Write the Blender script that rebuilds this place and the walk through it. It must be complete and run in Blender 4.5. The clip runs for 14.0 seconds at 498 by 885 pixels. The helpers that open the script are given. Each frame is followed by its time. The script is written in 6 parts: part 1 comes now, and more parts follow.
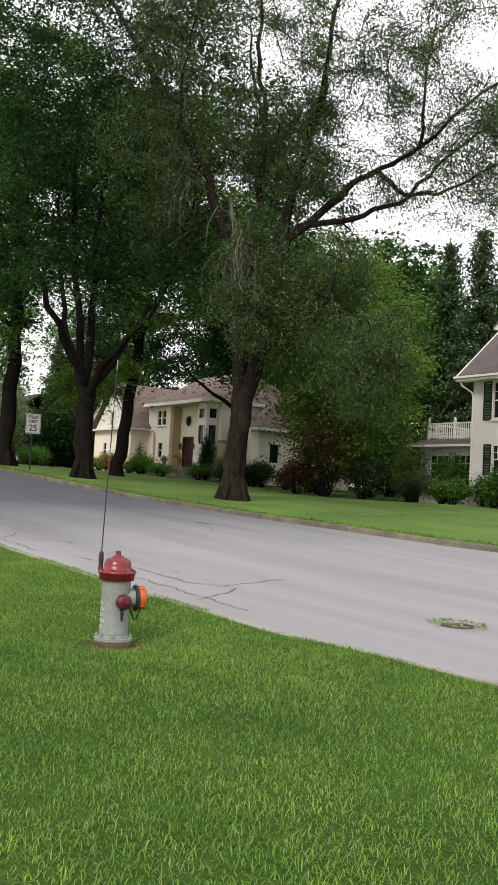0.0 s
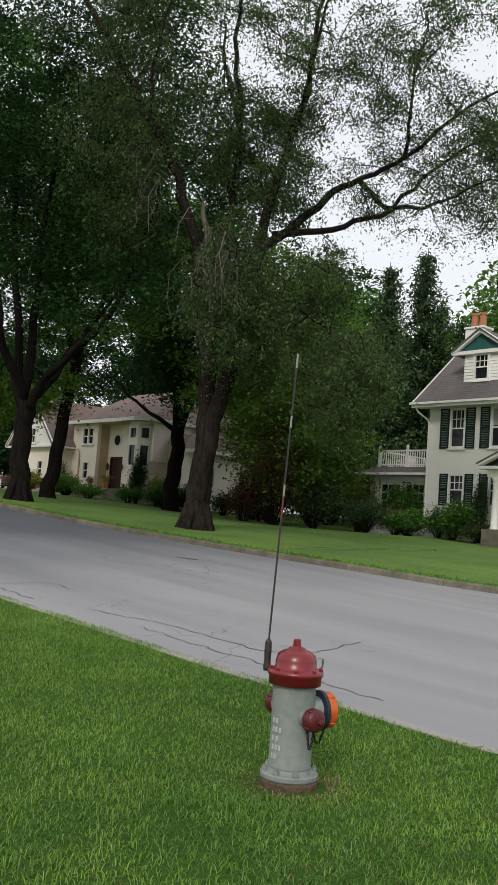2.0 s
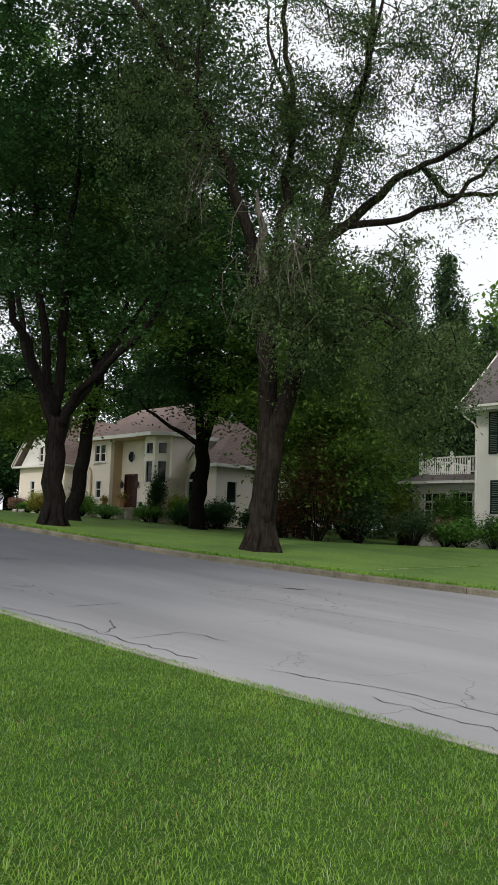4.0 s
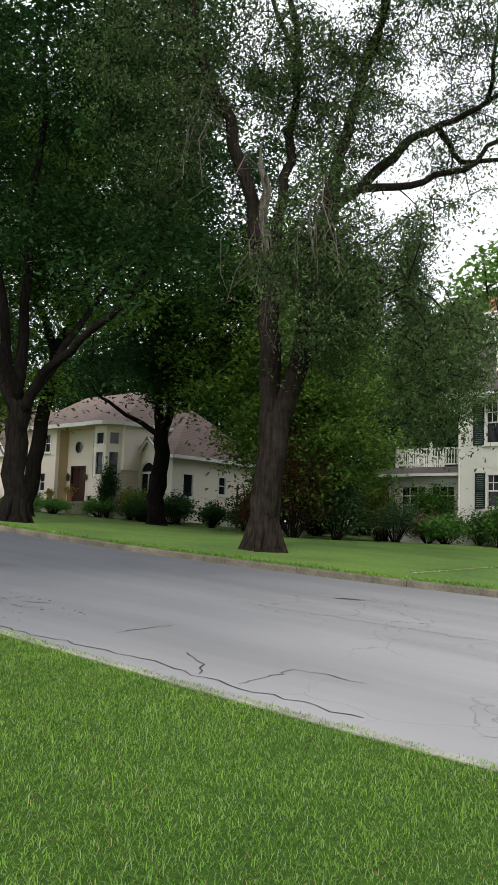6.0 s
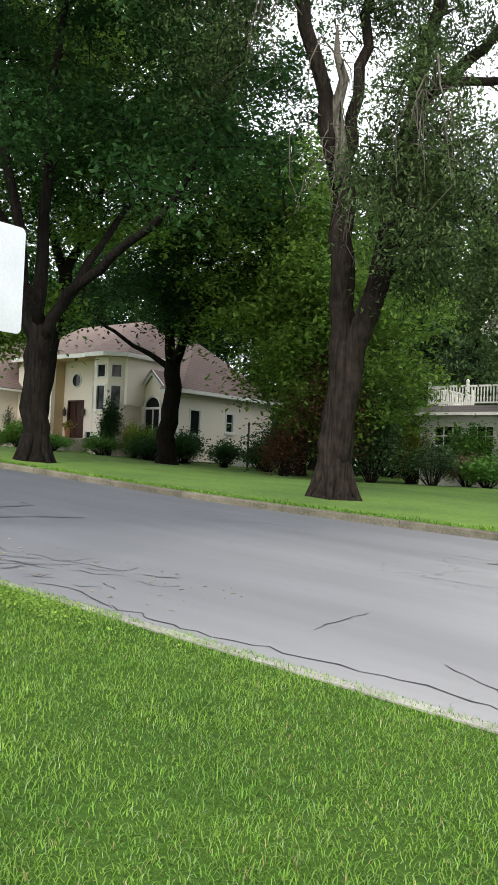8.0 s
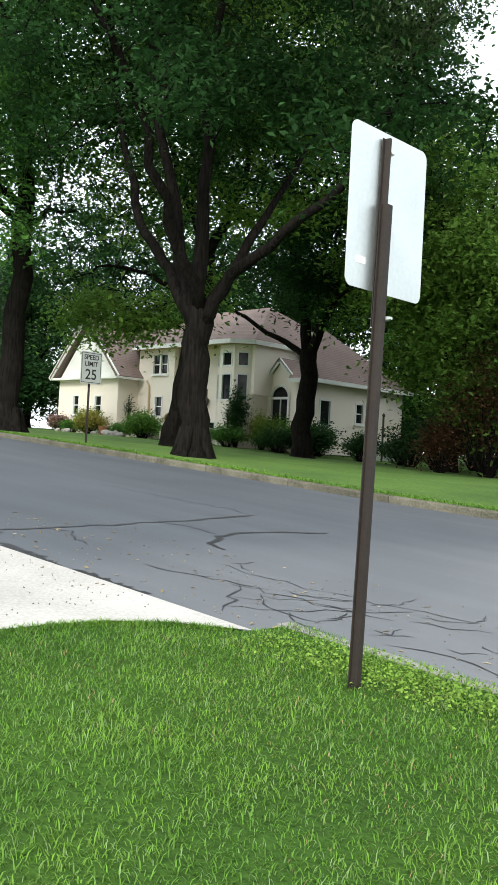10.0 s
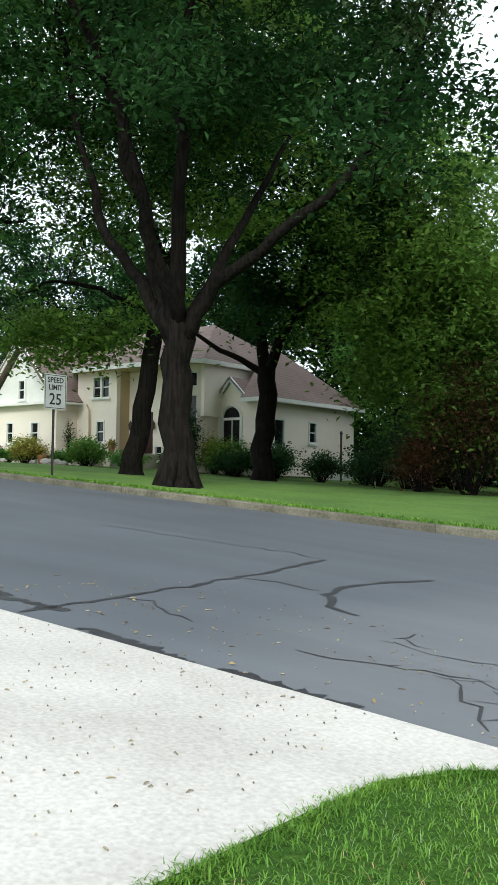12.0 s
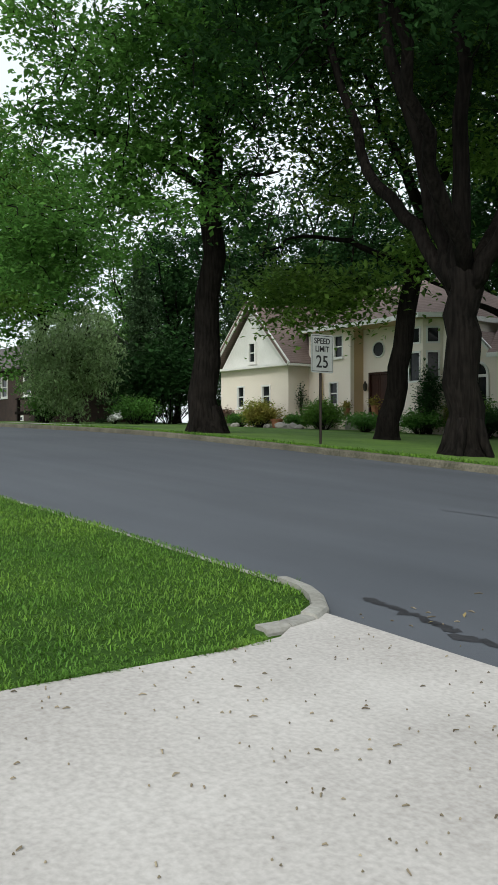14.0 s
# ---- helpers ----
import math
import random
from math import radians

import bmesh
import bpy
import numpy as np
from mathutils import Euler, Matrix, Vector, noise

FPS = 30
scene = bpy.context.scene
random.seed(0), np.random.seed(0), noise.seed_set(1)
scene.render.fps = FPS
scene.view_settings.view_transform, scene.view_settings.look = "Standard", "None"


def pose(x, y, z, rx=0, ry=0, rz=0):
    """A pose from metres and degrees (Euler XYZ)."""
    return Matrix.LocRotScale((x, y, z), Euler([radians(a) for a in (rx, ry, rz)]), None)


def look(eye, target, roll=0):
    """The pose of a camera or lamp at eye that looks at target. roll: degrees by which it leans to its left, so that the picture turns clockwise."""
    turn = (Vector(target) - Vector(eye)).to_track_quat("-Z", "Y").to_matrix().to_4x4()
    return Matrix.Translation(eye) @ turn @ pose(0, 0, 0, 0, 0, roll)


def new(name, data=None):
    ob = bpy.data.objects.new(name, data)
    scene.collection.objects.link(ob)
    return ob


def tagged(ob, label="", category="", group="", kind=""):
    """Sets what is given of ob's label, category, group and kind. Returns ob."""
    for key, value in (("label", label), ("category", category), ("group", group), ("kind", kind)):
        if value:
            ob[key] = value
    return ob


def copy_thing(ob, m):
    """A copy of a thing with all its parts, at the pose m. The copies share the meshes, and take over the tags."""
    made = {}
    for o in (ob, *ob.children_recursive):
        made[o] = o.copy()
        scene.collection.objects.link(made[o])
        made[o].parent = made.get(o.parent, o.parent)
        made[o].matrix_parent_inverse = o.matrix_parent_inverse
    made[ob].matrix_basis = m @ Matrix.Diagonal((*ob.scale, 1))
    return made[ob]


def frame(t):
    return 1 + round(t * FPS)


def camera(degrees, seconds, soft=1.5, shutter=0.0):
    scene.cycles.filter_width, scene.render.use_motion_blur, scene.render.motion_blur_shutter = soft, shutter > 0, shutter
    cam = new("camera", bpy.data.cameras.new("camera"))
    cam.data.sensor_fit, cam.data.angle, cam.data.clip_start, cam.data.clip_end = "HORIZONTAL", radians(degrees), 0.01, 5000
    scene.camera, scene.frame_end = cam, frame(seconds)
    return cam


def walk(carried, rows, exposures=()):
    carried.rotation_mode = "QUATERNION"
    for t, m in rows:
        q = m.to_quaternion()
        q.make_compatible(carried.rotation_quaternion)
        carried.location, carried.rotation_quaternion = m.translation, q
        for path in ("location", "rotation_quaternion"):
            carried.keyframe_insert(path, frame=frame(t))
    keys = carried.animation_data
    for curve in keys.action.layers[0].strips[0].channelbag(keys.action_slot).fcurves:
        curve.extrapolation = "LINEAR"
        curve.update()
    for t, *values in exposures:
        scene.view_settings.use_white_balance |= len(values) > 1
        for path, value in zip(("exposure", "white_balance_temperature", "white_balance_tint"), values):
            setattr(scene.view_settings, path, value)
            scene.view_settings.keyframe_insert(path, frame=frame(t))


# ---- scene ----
import itertools
cam = camera(30.9, 14.0)
PATH = [
    (0, (7.176, -3.93, 1.376), (5.572, -2.742, 1.497), 3.1),
    (0.5, (6.353, -3.9, 1.422), (4.902, -2.525, 1.501), 2.5),
    (1, (5.413, -3.926, 1.427), (3.919, -2.598, 1.492), 4.0),
    (1.5, (4.486, -3.823, 1.422), (3.029, -2.454, 1.473), 4.3),
    (2, (3.741, -3.968, 1.488), (2.278, -2.616, 1.671), 4.2),
    (2.5, (3.035, -4.162, 1.517), (1.572, -2.807, 1.672), 3.7),
    (3, (2.036, -4.188, 1.563), (0.577, -2.833, 1.755), 3.1),
    (3.2, (1.619, -4.199, 1.587), (0.137, -2.874, 1.806), 2.5),
    (5.3, (-1.923, -3.859, 1.609), (-3.233, -2.361, 1.816), 1.9),
    (5.5, (-2.334, -3.818, 1.664), (-3.646, -2.324, 1.878), 2.2),
    (6, (-3.296, -3.531, 1.645), (-4.602, -2.03, 1.849), 2.0),
    (6.5, (-4.244, -3.374, 1.678), (-5.541, -1.859, 1.832), 2.0),
    (7, (-5.02, -3.247, 1.667), (-6.294, -1.707, 1.733), 2.6),
    (7.2, (-5.405, -3.138, 1.724), (-6.639, -1.566, 1.8), 2.2),
    (9.3, (-8.992, -2.679, 1.783), (-10.294, -1.161, 1.804), 2.8),
    (9.5, (-9.289, -2.663, 1.829), (-10.595, -1.148, 1.825), 2.6),
    (9.8, (-9.787, -2.657, 1.848), (-11.156, -1.198, 1.854), 2.8),
    (10, (-10.112, -2.659, 1.878), (-11.505, -1.224, 1.91), 3.0),
    (10.5, (-10.86, -2.633, 1.852), (-12.256, -1.203, 1.934), 2.9),
    (11, (-11.604, -2.465, 1.867), (-13.05, -1.089, 1.987), 2.6),
    (11.5, (-12.313, -2.316, 1.882), (-13.615, -0.798, 1.883), -0.2),
    (12, (-12.912, -2.303, 1.975), (-14.163, -0.745, 2.059), 0.8),
    (12.5, (-13.477, -2.385, 2.05), (-14.717, -0.818, 2.112), 0.9),
    (13, (-14.186, -2.248, 2.12), (-15.58, -0.814, 2.111), -1.6),
    (13.5, (-14.759, -2.269, 2.175), (-16.311, -1.007, 2.202), -1.3),
    (14, (-15.503, -2.143, 2.185), (-17.067, -0.898, 2.174), -0.1),
]
walk(cam, [(t, look(eye, target, roll)) for t, eye, target, roll in PATH],
     [(0, 0.58, 6750, 14), (0.5, 0.2, 6550, 11), (1.2, 0.06, 6550, 11), (1.6, 0.04, 6550, 11), (2, 0.1, 6500, 10), (3.2, 0.22, 6500, 10), (5.5, 0.38, 6500, 10), (7, 0.98, 6500, 10), (9.5, 1.12, 6350, 6),
      (11, 1.0, 6050, 1), (12, 0.92, 6050, 1), (12.5, 0.72, 6100, 2), (13.2, 0.4, 6150, 3), (14, 0.28, 6200, 4)])
SKY, SUN = 0.12, 1.5

# ---------------------------------------------------------------- world and light
world = bpy.data.worlds.new("overcast_sky")
scene.world = world
world.use_nodes = True
wn, wl = world.node_tree.nodes, world.node_tree.links
sky = wn.new("ShaderNodeTexSky")
sky.sky_type = "NISHITA"
sky.sun_disc = False
sky.sun_elevation, sky.sun_rotation = radians(36), radians(148)
sky.air_density, sky.dust_density, sky.ozone_density = 1.0, 6.0, 1.0
cloud = wn.new("ShaderNodeMix")
cloud.data_type = "RGBA"
cloud.inputs["Factor"].default_value = 0.8
cloud.inputs["B"].default_value = (8.2, 8.4, 8.6, 1)
wl.new(sky.outputs[0], cloud.inputs["A"])
wl.new(cloud.outputs["Result"], wn["Background"].inputs[0])
wn["Background"].inputs[1].default_value = SKY

sun_data = bpy.data.lights.new("sun", "SUN")
sun_data.energy, sun_data.angle, sun_data.color = SUN, radians(14), (1.0, 0.96, 0.9)
sun = new("sun", sun_data)
sun.matrix_world = look((20, -30, 40), (20 - 0.45, -30 + 0.72, 40 - 0.62))

# ---------------------------------------------------------------- materials


def material(name, tone, tone2=None, rough=0.8, metal=0.0, grain=30.0, patch=2.0, bump=0.2, spec=0.3,
             sheer=0.0, island=0.0, depth=0.01, coat=0.0, piece=0.0):
    """A surface with grain and patches at real size. sheer: light let through, for leaves."""
    m = bpy.data.materials.new(name)
    m.use_nodes = True
    n, l = m.node_tree.nodes, m.node_tree.links
    b = n["Principled BSDF"]
    tone2 = tone2 or tuple(c * 0.72 for c in tone)
    tc = n.new("ShaderNodeTexCoord")
    fine, wide = n.new("ShaderNodeTexNoise"), n.new("ShaderNodeTexNoise")
    fine.inputs["Scale"].default_value, fine.inputs["Detail"].default_value = grain, 5
    wide.inputs["Scale"].default_value, wide.inputs["Detail"].default_value = patch, 3
    for t in (fine, wide):
        l.new(tc.outputs["Object"], t.inputs["Vector"])
    both = n.new("ShaderNodeMath")
    both.operation = "MULTIPLY_ADD"
    both.inputs[1].default_value = 0.5
    l.new(fine.outputs["Fac"], both.inputs[0])
    half = n.new("ShaderNodeMath")
    half.operation = "MULTIPLY"
    half.inputs[1].default_value = 0.5
    l.new(wide.outputs["Fac"], half.inputs[0])
    l.new(half.outputs[0], both.inputs[2])
    ramp = n.new("ShaderNodeMapRange")
    ramp.inputs["From Min"].default_value, ramp.inputs["From Max"].default_value = 0.35, 0.65
    l.new(both.outputs[0], ramp.inputs["Value"])
    mix = n.new("ShaderNodeMix")
    mix.data_type = "RGBA"
    mix.inputs["A"].default_value, mix.inputs["B"].default_value = (*tone, 1), (*tone2, 1)
    l.new(ramp.outputs[0], mix.inputs["Factor"])
    colour = mix.outputs["Result"]
    if island or piece:
        hsv = n.new("ShaderNodeHueSaturation")
        if island:
            rnd = n.new("ShaderNodeNewGeometry").outputs["Random Per Island"]
        else:
            rnd = n.new("ShaderNodeObjectInfo").outputs["Random"]
        amount = island or piece
        mr = n.new("ShaderNodeMapRange")
        mr.inputs["To Min"].default_value, mr.inputs["To Max"].default_value = 1 - amount, 1 + amount
        l.new(rnd, mr.inputs["Value"])
        l.new(mr.outputs[0], hsv.inputs["Value"])
        l.new(colour, hsv.inputs["Color"])
        colour = hsv.outputs[0]
    l.new(colour, b.inputs["Base Color"])
    b.inputs["Roughness"].default_value, b.inputs["Metallic"].default_value = rough, metal
    b.inputs["Specular IOR Level"].default_value = min(spec, 0.12) if sheer and spec == 0.3 else spec
    b.inputs["Coat Weight"].default_value = coat
    if bump:
        bp = n.new("ShaderNodeBump")
        bp.inputs["Strength"].default_value, bp.inputs["Distance"].default_value = bump, depth
        l.new(fine.outputs["Fac"], bp.inputs["Height"])
        l.new(bp.outputs[0], b.inputs["Normal"])
    if sheer:
        tr, ms = n.new("ShaderNodeBsdfTranslucent"), n.new("ShaderNodeMixShader")
        ms.inputs[0].default_value = sheer
        l.new(colour, tr.inputs["Color"])
        l.new(b.outputs[0], ms.inputs[1])
        l.new(tr.outputs[0], ms.inputs[2])
        l.new(ms.outputs[0], n["Material Output"].inputs["Surface"])
    return m


def bark_material(name, tone, tone2):
    """Furrowed bark: ridges that run up the trunk."""
    m = material(name, tone, tone2, rough=0.95, grain=6, patch=1.2, bump=0, spec=0.04)
    n, l = m.node_tree.nodes, m.node_tree.links
    tc, mp, nz = n.new("ShaderNodeTexCoord"), n.new("ShaderNodeMapping"), n.new("ShaderNodeTexNoise")
    mp.inputs["Scale"].default_value = (16, 16, 1.6)
    nz.inputs["Scale"].default_value, nz.inputs["Detail"].default_value = 1.0, 4
    bp = n.new("ShaderNodeBump")
    bp.inputs["Strength"].default_value, bp.inputs["Distance"].default_value = 1.0, 0.06
    l.new(tc.outputs["Object"], mp.inputs[0])
    l.new(mp.outputs[0], nz.inputs["Vector"])
    l.new(nz.outputs["Fac"], bp.inputs["Height"])
    l.new(bp.outputs[0], n["Principled BSDF"].inputs["Normal"])
    mx = n.new("ShaderNodeMix")
    mx.data_type, mx.blend_type = "RGBA", "MULTIPLY"
    mx.inputs["Factor"].default_value = 0.8
    old = n["Principled BSDF"].inputs["Base Color"].links[0].from_socket
    mr = n.new("ShaderNodeMapRange")
    mr.inputs["From Min"].default_value, mr.inputs["From Max"].default_value, mr.inputs["To Min"].default_value = 0.35, 0.6, 0.35
    l.new(nz.outputs["Fac"], mr.inputs["Value"])
    l.new(old, mx.inputs["A"])
    l.new(mr.outputs[0], mx.inputs["B"])
    l.new(mx.outputs["Result"], n["Principled BSDF"].inputs["Base Color"])
    return m


def asphalt_material():
    """Worn grey asphalt: stone grain, long stains, and fine crazing that comes and goes."""
    m = material("asphalt", (0.09, 0.096, 0.11), (0.068, 0.074, 0.087), rough=0.82, grain=160, patch=0.35, bump=0.25, spec=0.35, depth=0.006)
    n, l = m.node_tree.nodes, m.node_tree.links
    b = n["Principled BSDF"]
    tc = n.new("ShaderNodeTexCoord")
    warp, add = n.new("ShaderNodeTexNoise"), n.new("ShaderNodeMixRGB")
    warp.inputs["Scale"].default_value, warp.inputs["Detail"].default_value = 1.6, 4
    add.blend_type, add.inputs[0].default_value = "ADD", 0.6
    l.new(tc.outputs["Object"], warp.inputs["Vector"])
    l.new(tc.outputs["Object"], add.inputs[1])
    l.new(warp.outputs["Color"], add.inputs[2])
    vo = n.new("ShaderNodeTexVoronoi")
    vo.feature = "DISTANCE_TO_EDGE"
    vo.inputs["Scale"].default_value = 0.9
    l.new(add.outputs[0], vo.inputs["Vector"])
    line = n.new("ShaderNodeMapRange")
    line.inputs["From Min"].default_value, line.inputs["From Max"].default_value = 0.002, 0.009
    line.inputs["To Min"].default_value, line.inputs["To Max"].default_value = 1, 0
    l.new(vo.outputs["Distance"], line.inputs["Value"])
    where = n.new("ShaderNodeTexNoise")
    where.inputs["Scale"].default_value, where.inputs["Detail"].default_value = 0.22, 2
    l.new(tc.outputs["Object"], where.inputs["Vector"])
    gate = n.new("ShaderNodeMapRange")
    gate.inputs["From Min"].default_value, gate.inputs["From Max"].default_value = 0.51, 0.67
    l.new(where.outputs["Fac"], gate.inputs["Value"])
    both = n.new("ShaderNodeMath")
    both.operation = "MULTIPLY"
    l.new(line.outputs[0], both.inputs[0])
    l.new(gate.outputs[0], both.inputs[1])
    # long streaks along the road
    mp, st = n.new("ShaderNodeMapping"), n.new("ShaderNodeTexNoise")
    mp.inputs["Scale"].default_value = (0.12, 1.3, 1)
    st.inputs["Scale"].default_value, st.inputs["Detail"].default_value = 1.0, 4
    l.new(tc.outputs["Object"], mp.inputs[0])
    l.new(mp.outputs[0], st.inputs["Vector"])
    sr = n.new("ShaderNodeMapRange")
    sr.inputs["From Min"].default_value, sr.inputs["From Max"].default_value = 0.3, 0.7
    sr.inputs["To Min"].default_value, sr.inputs["To Max"].default_value = 0.88, 1.12
    l.new(st.outputs["Fac"], sr.inputs["Value"])
    # tree shade and wear put into the colour: bleached to the east, darker up the hill
    sep, blend, shade_wear = n.new("ShaderNodeSeparateXYZ"), n.new("ShaderNodeMath"), n.new("ShaderNodeMapRange")
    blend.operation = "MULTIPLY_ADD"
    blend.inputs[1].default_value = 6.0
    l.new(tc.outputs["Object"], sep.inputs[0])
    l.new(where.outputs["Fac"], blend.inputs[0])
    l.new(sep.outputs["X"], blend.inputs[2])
    shade_wear.inputs["From Min"].default_value, shade_wear.inputs["From Max"].default_value = -14.5, -4.0
    l.new(blend.outputs[0], shade_wear.inputs["Value"])
    shaded_worn = n.new("ShaderNodeMix")
    shaded_worn.data_type = "RGBA"
    shaded_worn.inputs["B"].default_value = (0.25, 0.249, 0.256, 1)
    l.new(shade_wear.outputs[0], shaded_worn.inputs["Factor"])
    l.new(b.inputs["Base Color"].links[0].from_socket, shaded_worn.inputs["A"])
    old = shaded_worn.outputs["Result"]
    streak, crack = n.new("ShaderNodeMix"), n.new("ShaderNodeMix")
    for x in (streak, crack):
        x.data_type = "RGBA"
    streak.blend_type = "MULTIPLY"
    streak.inputs["Factor"].default_value = 1
    l.new(old, streak.inputs["A"])
    l.new(sr.outputs[0], streak.inputs["B"])
    l.new(both.outputs[0], crack.inputs["Factor"])
    l.new(streak.outputs["Result"], crack.inputs["A"])
    crack.inputs["B"].default_value = (0.11, 0.11, 0.113, 1)
    l.new(crack.outputs["Result"], b.inputs["Base Color"])
    return m


def glass_material():
    m = bpy.data.materials.new("window_glass")
    m.use_nodes = True
    b = m.node_tree.nodes["Principled BSDF"]
    b.inputs["Base Color"].default_value = (0.012, 0.014, 0.016, 1)
    b.inputs["Roughness"].default_value = 0.06
    b.inputs["Specular IOR Level"].default_value = 0.3
    return m


def roof_material(name, tone, tone2):
    """Asphalt shingles in courses, with streaks that run down the slope."""
    m = material(name, tone, tone2, rough=0.95, grain=7, patch=0.7, bump=0.3, depth=0.02)
    n, l = m.node_tree.nodes, m.node_tree.links
    b = n["Principled BSDF"]
    tc, wv = n.new("ShaderNodeTexCoord"), n.new("ShaderNodeTexWave")
    wv.wave_type, wv.bands_direction, wv.wave_profile = "BANDS", "Z", "SAW"
    wv.inputs["Scale"].default_value, wv.inputs["Distortion"].default_value = 3.0, 0.3
    l.new(tc.outputs["Object"], wv.inputs["Vector"])
    mr, mx = n.new("ShaderNodeMapRange"), n.new("ShaderNodeMix")
    mr.inputs["To Min"].default_value, mr.inputs["To Max"].default_value = 0.7, 1.08
    l.new(wv.outputs["Fac"], mr.inputs["Value"])
    mx.data_type, mx.blend_type = "RGBA", "MULTIPLY"
    mx.inputs["Factor"].default_value = 1
    l.new(b.inputs["Base Color"].links[0].from_socket, mx.inputs["A"])
    l.new(mr.outputs[0], mx.inputs["B"])
    l.new(mx.outputs["Result"], b.inputs["Base Color"])
    return m


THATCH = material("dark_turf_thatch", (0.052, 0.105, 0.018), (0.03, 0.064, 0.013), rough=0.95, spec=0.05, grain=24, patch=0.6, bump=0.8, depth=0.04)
LAWN = material("lawn_soil_and_turf", (0.115, 0.2, 0.03), (0.05, 0.105, 0.018), rough=0.95, grain=9, patch=0.45, bump=0.8, depth=0.04)
BLADE = material("grass_blades", (0.195, 0.335, 0.05), (0.09, 0.2, 0.029), rough=0.5, grain=2.2, patch=0.5, bump=0, sheer=0.38, island=0.42, spec=0.16)
# pale base colour stands in for the sky's reflection on lying blades
BLADE_GLINT = material("glint_grass_blades", (0.25, 0.35, 0.15), (0.17, 0.27, 0.09), rough=0.4, grain=2.2, patch=0.5, bump=0, sheer=0.35, island=0.3, spec=0.35)
STRAW = material("dry_grass", (0.30, 0.24, 0.11), (0.2, 0.15, 0.07), rough=0.9, grain=20, bump=0, island=0.3)
CLOVER = material("clover_leaves", (0.23, 0.35, 0.06), (0.15, 0.26, 0.04), rough=0.6, bump=0, sheer=0.3, island=0.3)
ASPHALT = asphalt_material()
TAR = material("tar_sealant", (0.022, 0.022, 0.025), (0.045, 0.045, 0.05), rough=0.6, grain=40, bump=0.2)
CONCRETE = material("pale_concrete", (0.52, 0.49, 0.465), (0.34, 0.315, 0.295), rough=0.9, grain=40, patch=0.9, bump=0.14, depth=0.006)
KERB = material("weathered_kerb_concrete", (0.165, 0.15, 0.115), (0.06, 0.058, 0.04), rough=0.95, grain=30, patch=2.2, bump=0.5, piece=0.12)
KERB_NEAR = material("pale_kerb_concrete", (0.34, 0.33, 0.3), (0.22, 0.21, 0.185), rough=0.95, grain=30, patch=2.2, bump=0.4, piece=0.1)
EARTH = material("bare_earth", (0.12, 0.085, 0.055), (0.07, 0.05, 0.035), rough=1, grain=30, bump=0.8, depth=0.03)
STUCCO = material("cream_stucco", (0.86, 0.78, 0.69), (0.8, 0.71, 0.62), rough=0.92, grain=35, patch=0.5, bump=0.3)
TAN = material("tan_stucco", (0.55, 0.42, 0.26), (0.49, 0.37, 0.22), rough=0.92, grain=35, patch=0.5, bump=0.3)
WHITE_WALL = material("white_painted_masonry", (0.78, 0.77, 0.74), (0.70, 0.69, 0.66), rough=0.85, grain=18, patch=0.5, bump=0.25)
TRIM = material("white_trim_paint", (0.80, 0.79, 0.76), (0.70, 0.69, 0.66), rough=0.55, grain=14, patch=1.5, bump=0.08)
GREEN_PAINT = material("dark_green_shutter_paint", (0.012, 0.03, 0.027), (0.008, 0.02, 0.018), rough=0.45, grain=20, bump=0.1)
TEAL = material("teal_gable_paint", (0.03, 0.11, 0.1), (0.02, 0.085, 0.08), rough=0.6, bump=0.1)
SHINGLE_GREY = roof_material("grey_brown_shingles", (0.17, 0.15, 0.15), (0.11, 0.095, 0.095))
SHINGLE_PINK = roof_material("faded_reddish_shingles", (0.25, 0.185, 0.165), (0.185, 0.135, 0.12))
BRICK_DARK = material("dark_brick_wall", (0.075, 0.05, 0.042), (0.045, 0.033, 0.03), rough=0.9, grain=10, bump=0.4)
TERRACOTTA = material("terracotta", (0.42, 0.19, 0.1), (0.3, 0.13, 0.075), rough=0.8, grain=20, bump=0.2)
DOOR_WOOD = material("dark_red_wood_door", (0.055, 0.02, 0.013), (0.03, 0.012, 0.009), rough=0.5, grain=12, bump=0.1)
GLASS = glass_material()
BLIND = material("pale_window_blind", (0.33, 0.33, 0.31), (0.25, 0.25, 0.24), rough=0.8, bump=0)
BARK = bark_material("furrowed_grey_brown_bark", (0.034, 0.028, 0.023), (0.015, 0.0125, 0.0105))
BARK_DARK = bark_material("dark_maple_bark", (0.019, 0.016, 0.014), (0.01, 0.009, 0.008))
LEAF_LOW = material("muted_green_leaves", (0.185, 0.305, 0.055), (0.085, 0.165, 0.034), rough=0.6, grain=1.2, patch=0.22, bump=0, sheer=0.5, island=0.35, spec=0.15)
DEAD = bark_material("bleached_dead_wood", (0.17, 0.16, 0.135), (0.1, 0.09, 0.075))
LEAF_DARK = material("dark_maple_leaves", (0.04, 0.094, 0.027), (0.018, 0.05, 0.016), rough=0.6, grain=1.2, patch=0.25, bump=0, sheer=0.42, island=0.35, spec=0.06)
LEAF_MID = material("green_leaves", (0.125, 0.27, 0.052), (0.07, 0.17, 0.034), rough=0.55, grain=1.2, patch=0.25, bump=0, sheer=0.5, island=0.35, spec=0.15)
LEAF_GREY = material("grey_green_locust_leaves", (0.095, 0.145, 0.055), (0.052, 0.09, 0.032), rough=0.7, grain=1.2, patch=0.25, bump=0, sheer=0.38, island=0.45)
